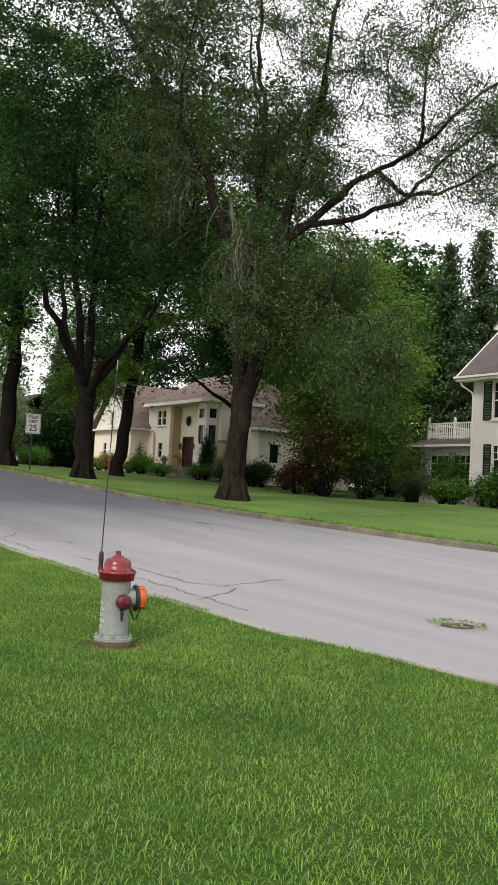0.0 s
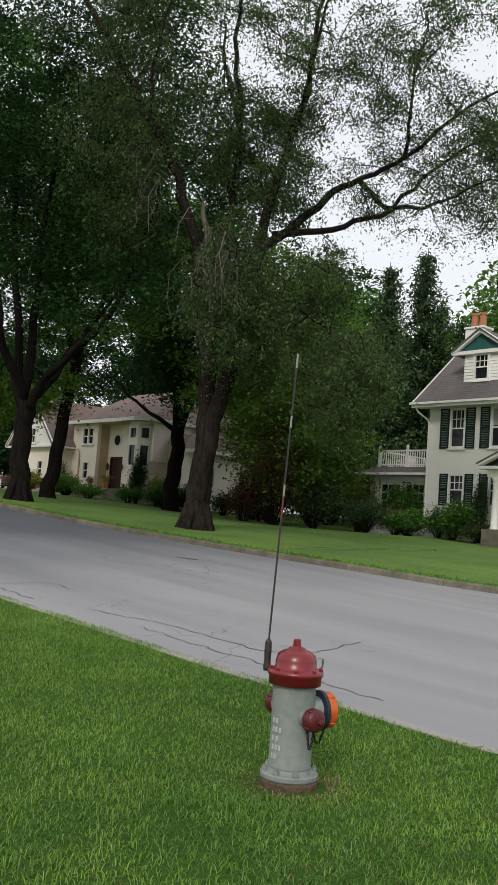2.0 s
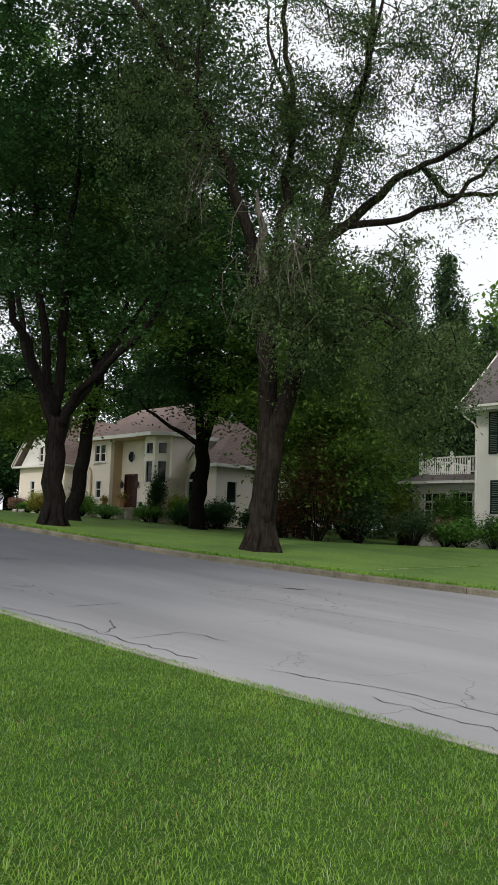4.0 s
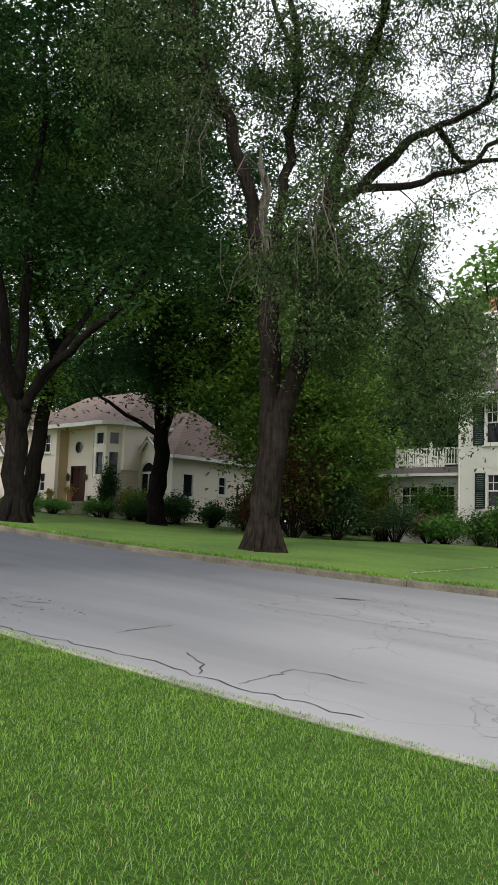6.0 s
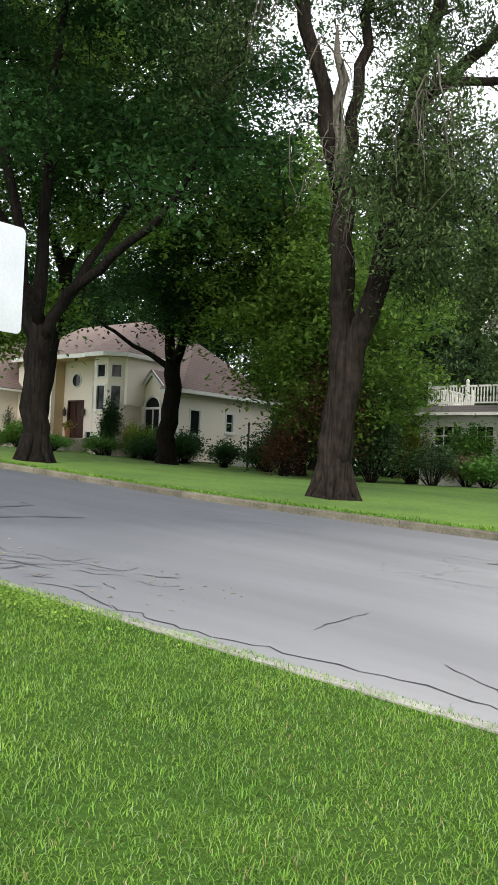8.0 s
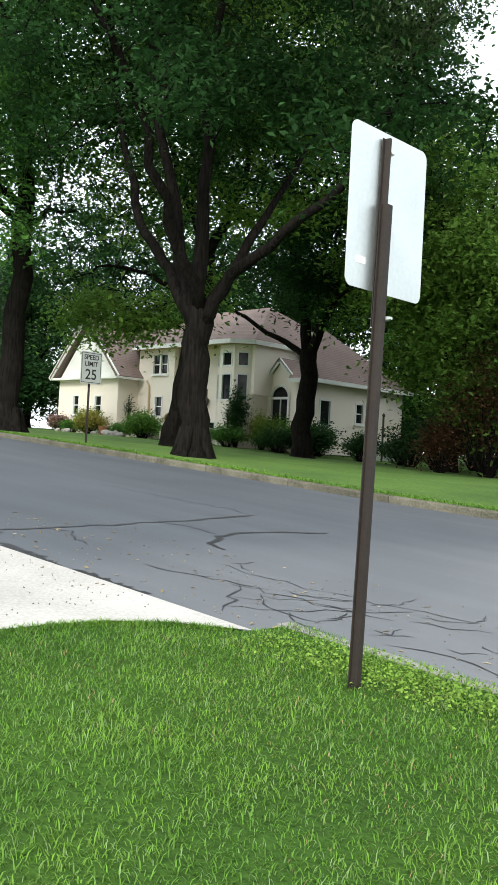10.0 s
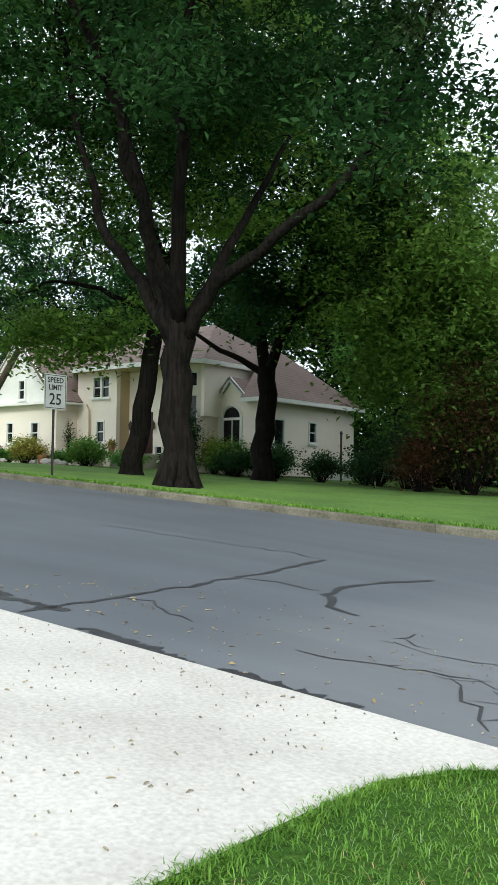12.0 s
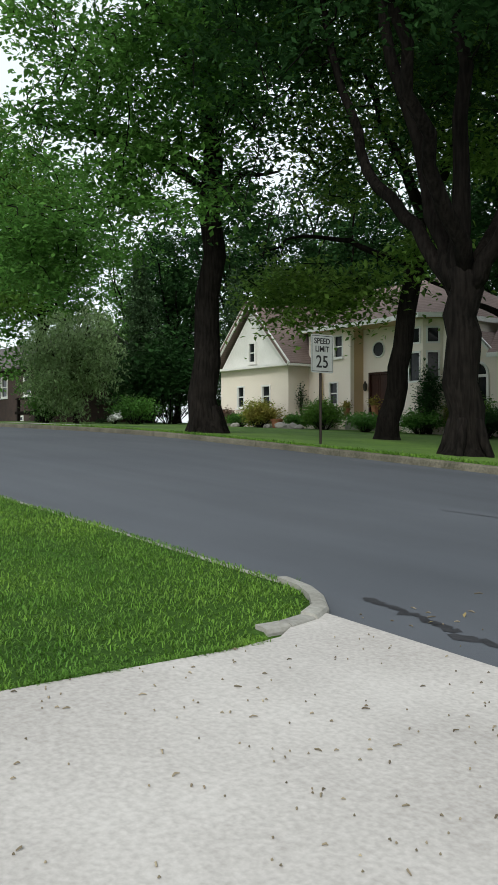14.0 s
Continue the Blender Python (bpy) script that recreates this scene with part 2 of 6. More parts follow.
LEAF_BRIGHT = material("bright_green_leaves", (0.13, 0.24, 0.04), (0.08, 0.17, 0.028), rough=0.5, grain=1.2, patch=0.25, bump=0, sheer=0.45, island=0.4)
LEAF_PALE = material("pale_green_weeping_leaves", (0.34, 0.44, 0.22), (0.2, 0.31, 0.12), rough=0.6, grain=1.2, patch=0.3, bump=0, sheer=0.4, island=0.4)
NEEDLE = material("hemlock_needles", (0.078, 0.135, 0.056), (0.042, 0.082, 0.036), rough=0.7, grain=1.2, patch=0.3, bump=0, sheer=0.15, island=0.4)
LEAF_RED = material("burgundy_leaves", (0.115, 0.058, 0.03), (0.055, 0.03, 0.018), rough=0.6, grain=1.5, patch=0.5, bump=0, sheer=0.3, island=0.5)
LEAF_PINK = material("pink_blossom_shrub", (0.34, 0.17, 0.16), (0.11, 0.12, 0.06), rough=0.7, grain=4, patch=1.2, bump=0, sheer=0.3, island=0.5)
LEAF_YELLOW = material("yellow_green_leaves", (0.32, 0.33, 0.06), (0.2, 0.26, 0.045), rough=0.6, grain=2, bump=0, sheer=0.4, island=0.4)
LEAF_ORANGE = material("orange_flowers", (0.34, 0.26, 0.06), (0.22, 0.26, 0.05), rough=0.7, grain=3, bump=0, sheer=0.3, island=0.4)
ALU = material("brushed_aluminium_sheet", (0.62, 0.64, 0.64), (0.54, 0.56, 0.56), rough=0.38, metal=0.85, grain=40, patch=3, bump=0.05)
RUST_STEEL = material("brown_weathered_steel", (0.04, 0.03, 0.026), (0.026, 0.02, 0.018), rough=0.6, metal=0.3, grain=40, patch=4, bump=0.2)
HOLE = material("post_hole_shadow", (0.012, 0.011, 0.01), rough=0.9, bump=0)
STICKER = material("white_sticker", (0.85, 0.85, 0.83), rough=0.6, bump=0)
SIGN_WHITE = material("white_sign_sheeting", (0.4, 0.41, 0.4), (0.35, 0.36, 0.35), rough=0.5, grain=10, bump=0)
INK = material("black_sign_ink", (0.012, 0.012, 0.012), rough=0.6, bump=0)
HYDRANT_WHITE = material("pale_grey_hydrant_paint", (0.225, 0.25, 0.235), (0.165, 0.19, 0.175), rough=0.55, grain=25, patch=5, bump=0.12, spec=0.4)
HYDRANT_RED = material("glossy_red_hydrant_paint", (0.19, 0.014, 0.018), (0.13, 0.01, 0.013), rough=0.3, grain=30, patch=6, bump=0.12, spec=0.5)
HYDRANT_ORANGE = material("orange_hydrant_paint", (0.6, 0.13, 0.02), (0.4, 0.07, 0.015), rough=0.4, grain=25, patch=6, bump=0.1)
HYDRANT_DARK = material("dark_maroon_paint", (0.11, 0.018, 0.02), (0.07, 0.012, 0.014), rough=0.4, grain=30, bump=0.15)
NAVY = material("navy_plastic_band", (0.02, 0.028, 0.05), rough=0.5, bump=0)
CHAIN = material("dark_chain_steel", (0.04, 0.035, 0.03), rough=0.5, metal=0.7, bump=0.1)
FIBRE = material("dark_marker_rod", (0.035, 0.03, 0.03), rough=0.5, bump=0)
ROD_RED = material("red_rod_band", (0.16, 0.03, 0.028), rough=0.5, bump=0)
ROD_WHITE = material("reflective_white_band", (0.3, 0.3, 0.29), rough=0.4, bump=0)
STONE = material("garden_stone", (0.38, 0.36, 0.32), (0.24, 0.22, 0.2), rough=0.9, grain=12, patch=2, bump=0.5, piece=0.2)
TWIG = material("fallen_twigs", (0.1, 0.075, 0.05), (0.3, 0.26, 0.18), rough=0.9, grain=9, bump=0, island=0.5)
WHITE_PLASTIC = material("white_garden_plastic", (0.8, 0.8, 0.78), rough=0.5, bump=0.05)
CURTAIN = material("dim_interior", (0.02, 0.02, 0.02), rough=0.9, bump=0)
IRON = material("cast_iron", (0.06, 0.055, 0.05), (0.1, 0.09, 0.07), rough=0.7, metal=0.5, grain=30, bump=0.3)

# ---------------------------------------------------------------- mesh helpers


class Shape:
    """Vertices and faces of one mesh, gathered piece by piece."""

    def __init__(self):
        self.v, self.f = [], []

    def add(self, verts, faces):
        k = len(self.v)
        self.v.extend([tuple(p) for p in verts])
        self.f.extend([tuple(i + k for i in face) for face in faces])
        return self

    def box(self, x0, y0, z0, x1, y1, z1, m=None, bevel=0.0):
        if bevel:
            bm = bmesh.new()
            bmesh.ops.create_cube(bm, size=1)
            for p in bm.verts:
                p.co = Vector(((x0 + x1) / 2 + p.co.x * (x1 - x0), (y0 + y1) / 2 + p.co.y * (y1 - y0), (z0 + z1) / 2 + p.co.z * (z1 - z0)))
            bmesh.ops.bevel(bm, geom=bm.edges[:], offset=bevel, segments=2, affect="EDGES")
            bm.verts.index_update()
            vs, fs = [p.co.copy() for p in bm.verts], [[p.index for p in q.verts] for q in bm.faces]
            bm.free()
        else:
            vs = [Vector((x, y, z)) for z in (z0, z1) for y in (y0, y1) for x in (x0, x1)]
            fs = [(0, 2, 3, 1), (4, 5, 7, 6), (0, 1, 5, 4), (2, 6, 7, 3), (0, 4, 6, 2), (1, 3, 7, 5)]
        if m is not None:
            vs = [m @ p for p in vs]
        return self.add(vs, fs)

    def tube(self, path, radii, sides=8, cap=True):
        """A tapered tube along a path."""
        path = [Vector(p) for p in path]
        if not hasattr(radii, "__len__"):
            radii = [radii] * len(path)
        rings, side = [], None
        for i, p in enumerate(path):
            d = (path[min(i + 1, len(path) - 1)] - path[max(i - 1, 0)]).normalized()
            if side is None:
                side = d.cross(Vector((0.31, 0.17, 0.93) if abs(d.z) < 0.9 else (1, 0, 0))).normalized()
            side = (side - d * side.dot(d)).normalized()
            up = d.cross(side)
            for k in range(sides):
                a = 2 * math.pi * k / sides
                rings.append(p + (side * math.cos(a) + up * math.sin(a)) * radii[i])
        faces = []
        for i in range(len(path) - 1):
            for k in range(sides):
                a, b = i * sides + k, i * sides + (k + 1) % sides
                faces.append((a, b, b + sides, a + sides))
        if cap:
            faces.append(tuple(range(sides))[::-1])
            faces.append(tuple(range(len(rings) - sides, len(rings))))
        return self.add(rings, faces)

    def lathe(self, rings, m=None, sides=24):
        """A turned solid from (radius, height) pairs, closed at both ends."""
        vs, fs = [], []
        for r, z in rings:
            for k in range(sides):
                a = 2 * math.pi * k / sides
                vs.append(Vector((r * math.cos(a), r * math.sin(a), z)))
        for i in range(len(rings) - 1):
            for k in range(sides):
                a, b = i * sides + k, i * sides + (k + 1) % sides
                fs.append((a, b, b + sides, a + sides))
        fs.append(tuple(range(sides))[::-1])
        fs.append(tuple(range(len(vs) - sides, len(vs))))
        if m is not None:
            vs = [m @ p for p in vs]
        return self.add(vs, fs)

    def prism(self, outline, a, b, axis="y"):
        """A polygon pushed from a to b along an axis. The outline's pairs are the two other axes in order."""
        def at(p, q):
            return {"y": (p[0], q, p[1]), "x": (q, p[0], p[1]), "z": (p[0], p[1], q)}[axis]
        n = len(outline)
        vs = [at(p, a) for p in outline] + [at(p, b) for p in outline]
        fs = [tuple(range(n)), tuple(range(2 * n - 1, n - 1, -1))] + [(i, i + n, (i + 1) % n + n, (i + 1) % n) for i in range(n)]
        return self.add(vs, fs)


def mesh_of(name, shape, mat, smooth=False, weld=False):
    me = bpy.data.meshes.new(name)
    me.from_pydata(shape.v, [], shape.f)
    bm = bmesh.new()
    bm.from_mesh(me)
    if weld:
        bmesh.ops.remove_doubles(bm, verts=bm.verts, dist=0.0005)
        seen = {}
        for q in bm.faces:
            seen.setdefault(tuple(sorted(v.index for v in q.verts)), []).append(q)
        bmesh.ops.delete(bm, geom=[q for same in seen.values() if len(same) > 1 for q in same], context="FACES_ONLY")
    bmesh.ops.recalc_face_normals(bm, faces=bm.faces)
    bm.to_mesh(me)
    bm.free()
    if mat:
        me.materials.append(mat)
    if smooth:
        for p in me.polygons:
            p.use_smooth = True
    return me


def part(name, shape, mat, parent, label="", smooth=False, weld=False):
    ob = new(name, mesh_of(name, shape, mat, smooth, weld))
    if parent is not None:
        ob.parent = parent
    if label:
        tagged(ob, label)
    return ob


def thing(name, at, label, category, group="", kind="", turn=0.0):
    ob = new(name)
    ob.matrix_basis = pose(*at, 0, 0, turn)
    return tagged(ob, label, category, group, kind)


# ---------------------------------------------------------------- the lie of the land
GRADE_X = (-400, -120, -80, -54, -38, -32, -28, -20, -15, -10, -5, 0, 5, 10, 30, 60, 400)
GRADE_Z = (3.6, 3.2, 3.0, 2.65, 2.2, 1.9, 1.65, 1.1, 0.76, 0.42, 0.16, 0.02, -0.1, -0.2, -0.5, -0.8, -1.5)
DRIVE_L, DRIVE_R, SEAM = -19.18, -14.78, 1.72


def grade(x):
    """Height of the road's near edge; the street climbs to the west."""
    return sum(float(np.interp(x + d, GRADE_X, GRADE_Z)) for d in (-3, -1.5, 0, 1.5, 3)) / 5


def near_edge(x):
    return float(np.interp(x, (-400, -60, -30, -20.5, -12, -6, 0, 3, 10, 60, 400), (40, 3.4, 2.3, 2.15, 2.12, 2.0, 1.85, 2.3, 3.4, 20, 200)))


def far_edge(x):
    return float(np.interp(x, (-400, -60, -40, -30, -20, -14, -8, -4, 10, 60, 400), (50, 12.6, 11.4, 10.75, 10.75, 11.4, 12.4, 13.2, 15.6, 33, 215)))


def road_z(x, y):
    return grade(x) + float(np.interp(x, (-40, -18, -10, 10), (0.012, 0.012, 0.02, 0.02))) * (max(min(y, 20), 1.7) - 2)


def in_drive(x, y, grow=0.0):
    right = float(np.interp(y, (0.9, 1.3, 1.75), (DRIVE_R, DRIVE_R + 0.15, DRIVE_R + 0.65))) + grow
    left = float(np.interp(y, (0.6, 1.2, 1.75), (DRIVE_L, DRIVE_L - 0.08, DRIVE_L - 0.5))) - grow
    return left < x < right and y < 2.3


def return_line(y):
    """Where the rounded kerb return runs beside the drive's mouth."""
    return np.interp(y, (1.0, 1.3, 1.55, 1.78, 1.96, 2.08), (-19.4, -19.42, -19.48, -19.62, -19.85, -20.1))


def scuffed(x, y):
    """The worn hollow in the lawn round the hydrant's foot."""
    return -0.075 * math.exp(-(x * x + y * y) / 0.5)


def lawn_z(x, y):
    """Height of the lawns on both sides of the street."""
    n, f = near_edge(x), far_edge(x)
    if y < (n + f) / 2:
        rise = 0.03 + 0.006 * max(0, min(n - y, 12))
        if -20.0 < x < -14.2 and y > 0.5:
            rise = max(0.01, rise - 0.03 * min(1, (y - 0.5) / 0.8))
        bumpy = (0.008 if in_drive(x, y, 0.4) else 0.03) * noise.noise((x * 0.5, y * 0.5, 0.0)) if y > -20 else 0
        return grade(x) + rise * 0.9 + bumpy + scuffed(x, y)
    far = float(np.interp(x, (-400, -120, -80, -54, -45, -35, -25, -20, -17, -5, 20, 400), (4.2, 3.9, 3.5, 2.78, 2.5, 1.92, 1.55, 1.55, 1.4, 0.95, 0.5, 0)))
    t = max(0.0, min(1.0, (y - f) / max(28.0 - f, 3)))
    return (road_z(x, f) + 0.13) * (1 - t) + far * t


def lawn_heights(xs, ys):
    """lawn_z of the near lawn for many places at once."""
    g = sum(np.interp(xs + d, GRADE_X, GRADE_Z) for d in (-3, -1.5, 0, 1.5, 3)) / 5
    n = np.interp(xs, (-400, -60, -30, -20.5, -12, -6, 0, 3, 10, 60, 400), (40, 3.4, 2.3, 2.15, 2.12, 2.0, 1.85, 2.3, 3.4, 20, 200))
    rise = 0.03 + 0.006 * np.clip(n - ys, 0, 12)
    low = (xs > -20) & (xs < -14.2) & (ys > 0.5)
    rise = np.where(low, np.maximum(0.01, rise - 0.03 * np.clip((ys - 0.5) / 0.8, 0, 1)), rise)
    bumpy = np.array([noise.noise((a * 0.5, b * 0.5, 0.0)) for a, b in zip(xs, ys)])
    near_drive = (xs > -19.8) & (xs < -14.5)
    return g + rise * 0.9 + np.where(near_drive, 0.008, 0.03) * bumpy - 0.075 * np.exp(-(xs * xs + ys * ys) / 0.5)

# ---------------------------------------------------------------- ground, road, kerbs, drive


def steps(*runs):
    out = []
    for a, b, d in runs:
        n = max(1, round(abs(b - a) / d))
        out += [a + (b - a) * i / n for i in range(n)]
    return out + [runs[-1][1]]


XS = steps((-400, -120, 40), (-120, -60, 6), (-60, -21, 1), (-21, -18.5, 0.12), (-18.5, -15.5, 0.5), (-15.5, -13.9, 0.1), (-13.9, -1.5, 0.5), (-1.5, 1.5, 0.15), (1.5, 12, 0.5), (12, 60, 6), (60, 400, 40))


def build_ground():
    """One sheet out to the horizon, sunk under the road and the drive."""
    s, rows = Shape(), 0
    for x in XS:
        n, f = near_edge(x), far_edge(x)
        ys = [-400, -120, -40, -20, -12] + [n - d for d in (11, 9, 7.5, 6, 5, 4.2, 3.5, 3, 2.5, 2, 1.6, 1.3, 1.1, 0.9, 0.75, 0.6, 0.5, 0.42, 0.34, 0.26, 0.19, 0.14)]
        ys = sorted(ys)
        col = [(x, y, lawn_z(x, y) - (0.07 if in_drive(x, y, -0.1 if y > 0.7 else -0.3) or (return_line(y) - 0.02 < x < -17 and y > 1.0) else 0)) for y in ys]
        col += [(x, n - 0.06, road_z(x, n) - 0.25), (x, f + 0.06, road_z(x, f) - 0.25)]
        far = [f + d for d in (0.13, 0.2, 0.5, 1, 2, 4, 7, 11, 16, 22)] + [f + 40, f + 80, f + 150, f + 400]
        col += [(x, y, lawn_z(x, y)) for y in far]
        rows = len(col)
        s.v += col
    for i in range(len(XS) - 1):
        for j in range(rows - 1):
            a = i * rows + j
            s.f.append((a, a + rows, a + rows + 1, a + 1))
    ob = part("ground", s, LAWN, None, smooth=True)
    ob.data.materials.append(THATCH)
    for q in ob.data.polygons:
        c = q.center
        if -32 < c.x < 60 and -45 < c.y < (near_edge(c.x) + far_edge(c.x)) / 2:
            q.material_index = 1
    return tagged(ob, "mown green lawn rolling gently up along the street", "lawn", kind="structure")


def build_road():
    s, rows = Shape(), 14
    for x in XS:
        n, f = near_edge(x) - 0.02, far_edge(x) + 0.02
        if DRIVE_L - 1.2 < x < DRIVE_R + 0.7:
            n = SEAM
        for j in range(rows):
            y = n + (f - n) * j / (rows - 1)
            s.v.append((x, y, road_z(x, y)))
    for i in range(len(XS) - 1):
        for j in range(rows - 1):
            a = i * rows + j
            s.f.append((a, a + rows, a + rows + 1, a + 1))
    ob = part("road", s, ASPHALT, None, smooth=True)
    return tagged(ob, "worn grey asphalt street with cracks and tar seams", "road", kind="structure")


def kerb_block(parent, p, q, height, width=0.15, lift=0.0, mat=None):
    """One cast kerb block from p to q: rounded top edge towards the road at its right hand."""
    d = Vector((q[0] - p[0], q[1] - p[1], 0))
    side = Vector((-d.y, d.x, 0)).normalized()
    prof = ((0, -0.2), (0, height - 0.03), (0.012, height - 0.008), (0.035, height), (width, height), (width, -0.2))
    s = Shape()
    ends = []
    gap = d.normalized() * 0.006
    for e, g in ((Vector((*p[:2], 0)), gap), (Vector((*q[:2], 0)), -gap)):
        for u, w in prof:
            c = e + g + side * u
            ends.append((c.x, c.y, road_z(c.x, e.y) + w + lift))
    n = len(prof)
    s.add(ends, [(i, (i + 1) % n, (i + 1) % n + n, i + n) for i in range(n)] + [tuple(range(n))[::-1], tuple(range(n, 2 * n))])
    return part("kerb_block", s, mat or KERB, parent)


ground = build_ground()
road = build_road()
kerb_far = tagged(new("kerb_far"), "weathered concrete kerb along the far lawn", "kerb", kind="structure")
x = -58.0
while x < 14:
    kerb_block(kerb_far, (x, far_edge(x)), (x + 2.4, far_edge(x + 2.4)), 0.135)
    x += 2.4
kerb_near = tagged(new("kerb_near"), "low concrete kerb sunk in the grass", "kerb", kind="structure")
x = -14.25
while x < 12:
    kerb_block(kerb_near, (x + 1.8, near_edge(x + 1.8)), (x, near_edge(x)), 0.035, 0.16, mat=KERB_NEAR)
    x += 1.8
x = -20.4
while x > -50:
    kerb_block(kerb_near, (x, near_edge(x)), (x - 2.2, near_edge(x - 2.2)), 0.012, 0.1, mat=KERB_NEAR)
    x -= 2.2
# rounded returns at the drive
ret = [(-20.4, 2.13), (-20.1, 2.08), (-19.85, 1.96), (-19.62, 1.78), (-19.48, 1.55), (-19.42, 1.3), (-19.42, 1.1)]
for a, b in zip(ret, ret[1:]):
    kerb_block(kerb_near, b, a, 0.06 if a[1] > 1.6 else 0.045, 0.11, mat=KERB_NEAR)


def build_drive():
    s = Shape()
    ys = [-40, -20, -8, -5, -3, -2, -1, 0, 0.4, 0.7, 0.9, 1.1, 1.3, 1.45, 1.6, SEAM - 0.012]
    for y in ys:
        right = float(np.interp(y, (0.9, 1.3, 1.75), (DRIVE_R, DRIVE_R + 0.15, DRIVE_R + 0.6)))
        left = float(np.interp(y, (0.6, 1.1, 1.3, 1.75), (DRIVE_L, DRIVE_L - 0.12, DRIVE_L - 0.26, DRIVE_L - 0.42)))
        for k in range(9):
            px = left + (right - left) * k / 8
            rise = 0.03 + 0.006 * max(0, min(near_edge(px) - y, 12))
            if y > 0.5:
                rise = max(0.01, rise - 0.03 * min(1, (y - 0.5) / 0.8))
            s.v.append((px, y, grade(px) + rise * 0.9 + 0.016))
    for j in range(len(ys) - 1):
        for k in range(8):
            a = j * 9 + k
            s.f.append((a, a + 1, a + 10, a + 9))
    ob = part("driveway", s, CONCRETE, None)
    return tagged(ob, "pale concrete driveway apron strewn with bits of twig", "driveway", kind="structure")


drive = build_drive()

# ---------------------------------------------------------------- house pieces


def wall(parent, x0, x1, z0, z1, y, holes, mat, thick=0.25, axis="y", name="wall", sign=1):
    """An upright wall in the plane axis = y with openings (a0, a1, b0, b1) through it."""
    xs = sorted({x0, x1, *[h[0] for h in holes], *[h[1] for h in holes]})
    zs = sorted({z0, z1, *[h[2] for h in holes], *[h[3] for h in holes]})
    s = Shape()
    for a, b in zip(xs, xs[1:]):
        for c, d in zip(zs, zs[1:]):
            if any(h[0] <= (a + b) / 2 <= h[1] and h[2] <= (c + d) / 2 <= h[3] for h in holes):
                continue
            if axis == "y":
                s.box(a, y, c, b, y + thick * sign, d)
            else:
                s.box(y, a, c, y + thick * sign, b, d)
    return part(name, s, mat, parent, weld=True)


def window(parent, a0, a1, z0, z1, y, axis="y", sign=1, rows=2, cols=1, frame_w=0.07, mat=TRIM, sill=True, upper=None, blind=False, grid=True):
    """A sash window: frame, sill, meeting rail, glazing bars and panes set back in the opening."""
    def bx(s, p0, d0, q0, p1, d1, q1):
        d0, d1 = y + sign * d0, y + sign * d1
        if axis == "y":
            s.box(p0, min(d0, d1), q0, p1, max(d0, d1), q1)
        else:
            s.box(min(d0, d1), p0, q0, max(d0, d1), p1, q1)
        return s
    w = new("window")
    w.parent = parent
    s = Shape()
    f = frame_w
    for p0, q0, p1, q1 in ((a0 - f, z0 - f, a0 + f * 0.4, z1 + f), (a1 - f * 0.4, z0 - f, a1 + f, z1 + f), (a0 + f * 0.4, z1 - f * 0.4, a1 - f * 0.4, z1 + f), (a0 + f * 0.4, z0 - f, a1 - f * 0.4, z0 + f * 0.4)):
        bx(s, p0, -0.035, q0, p1, 0.12, q1)
    part("window_frame", s, mat, w)
    if sill:
        part("window_sill", bx(Shape(), a0 - f - 0.05, -0.1, z0 - f - 0.07, a1 + f + 0.05, 0.05, z0 - f - 0.003), mat, w)
    s = Shape()
    for r in range(1, rows):
        zz = z0 + (z1 - z0) * r / rows
        bx(s, a0, 0.03, zz - 0.028, a1, 0.1, zz + 0.028)
    for c in range(1, cols):
        aa = a0 + (a1 - a0) * c / cols
        bx(s, aa - 0.022, 0.04, z0, aa + 0.022, 0.09, z1)
    if upper:
        zm = z0 + (z1 - z0) / 2
        for c in range(1, upper[0]):
            aa = a0 + (a1 - a0) * c / upper[0]
            bx(s, aa - 0.014, 0.045, zm, aa + 0.014, 0.085, z1)
        for r in range(1, upper[1]):
            zz = zm + (z1 - zm) * r / upper[1]
            bx(s, a0, 0.045, zz - 0.014, a1, 0.085, zz + 0.014)
    if s.v:
        part("glazing_bar", s, mat, w)
    part("pane", bx(Shape(), a0, 0.07, z0, a1, 0.08, z1), GLASS, w)
    if blind:
        part("blind", bx(Shape(), a0 + 0.03, 0.062, z0 + (z1 - z0) * 0.55, a1 - 0.03, 0.068, z1), BLIND, w, "pale roller blind half lowered")
    return w


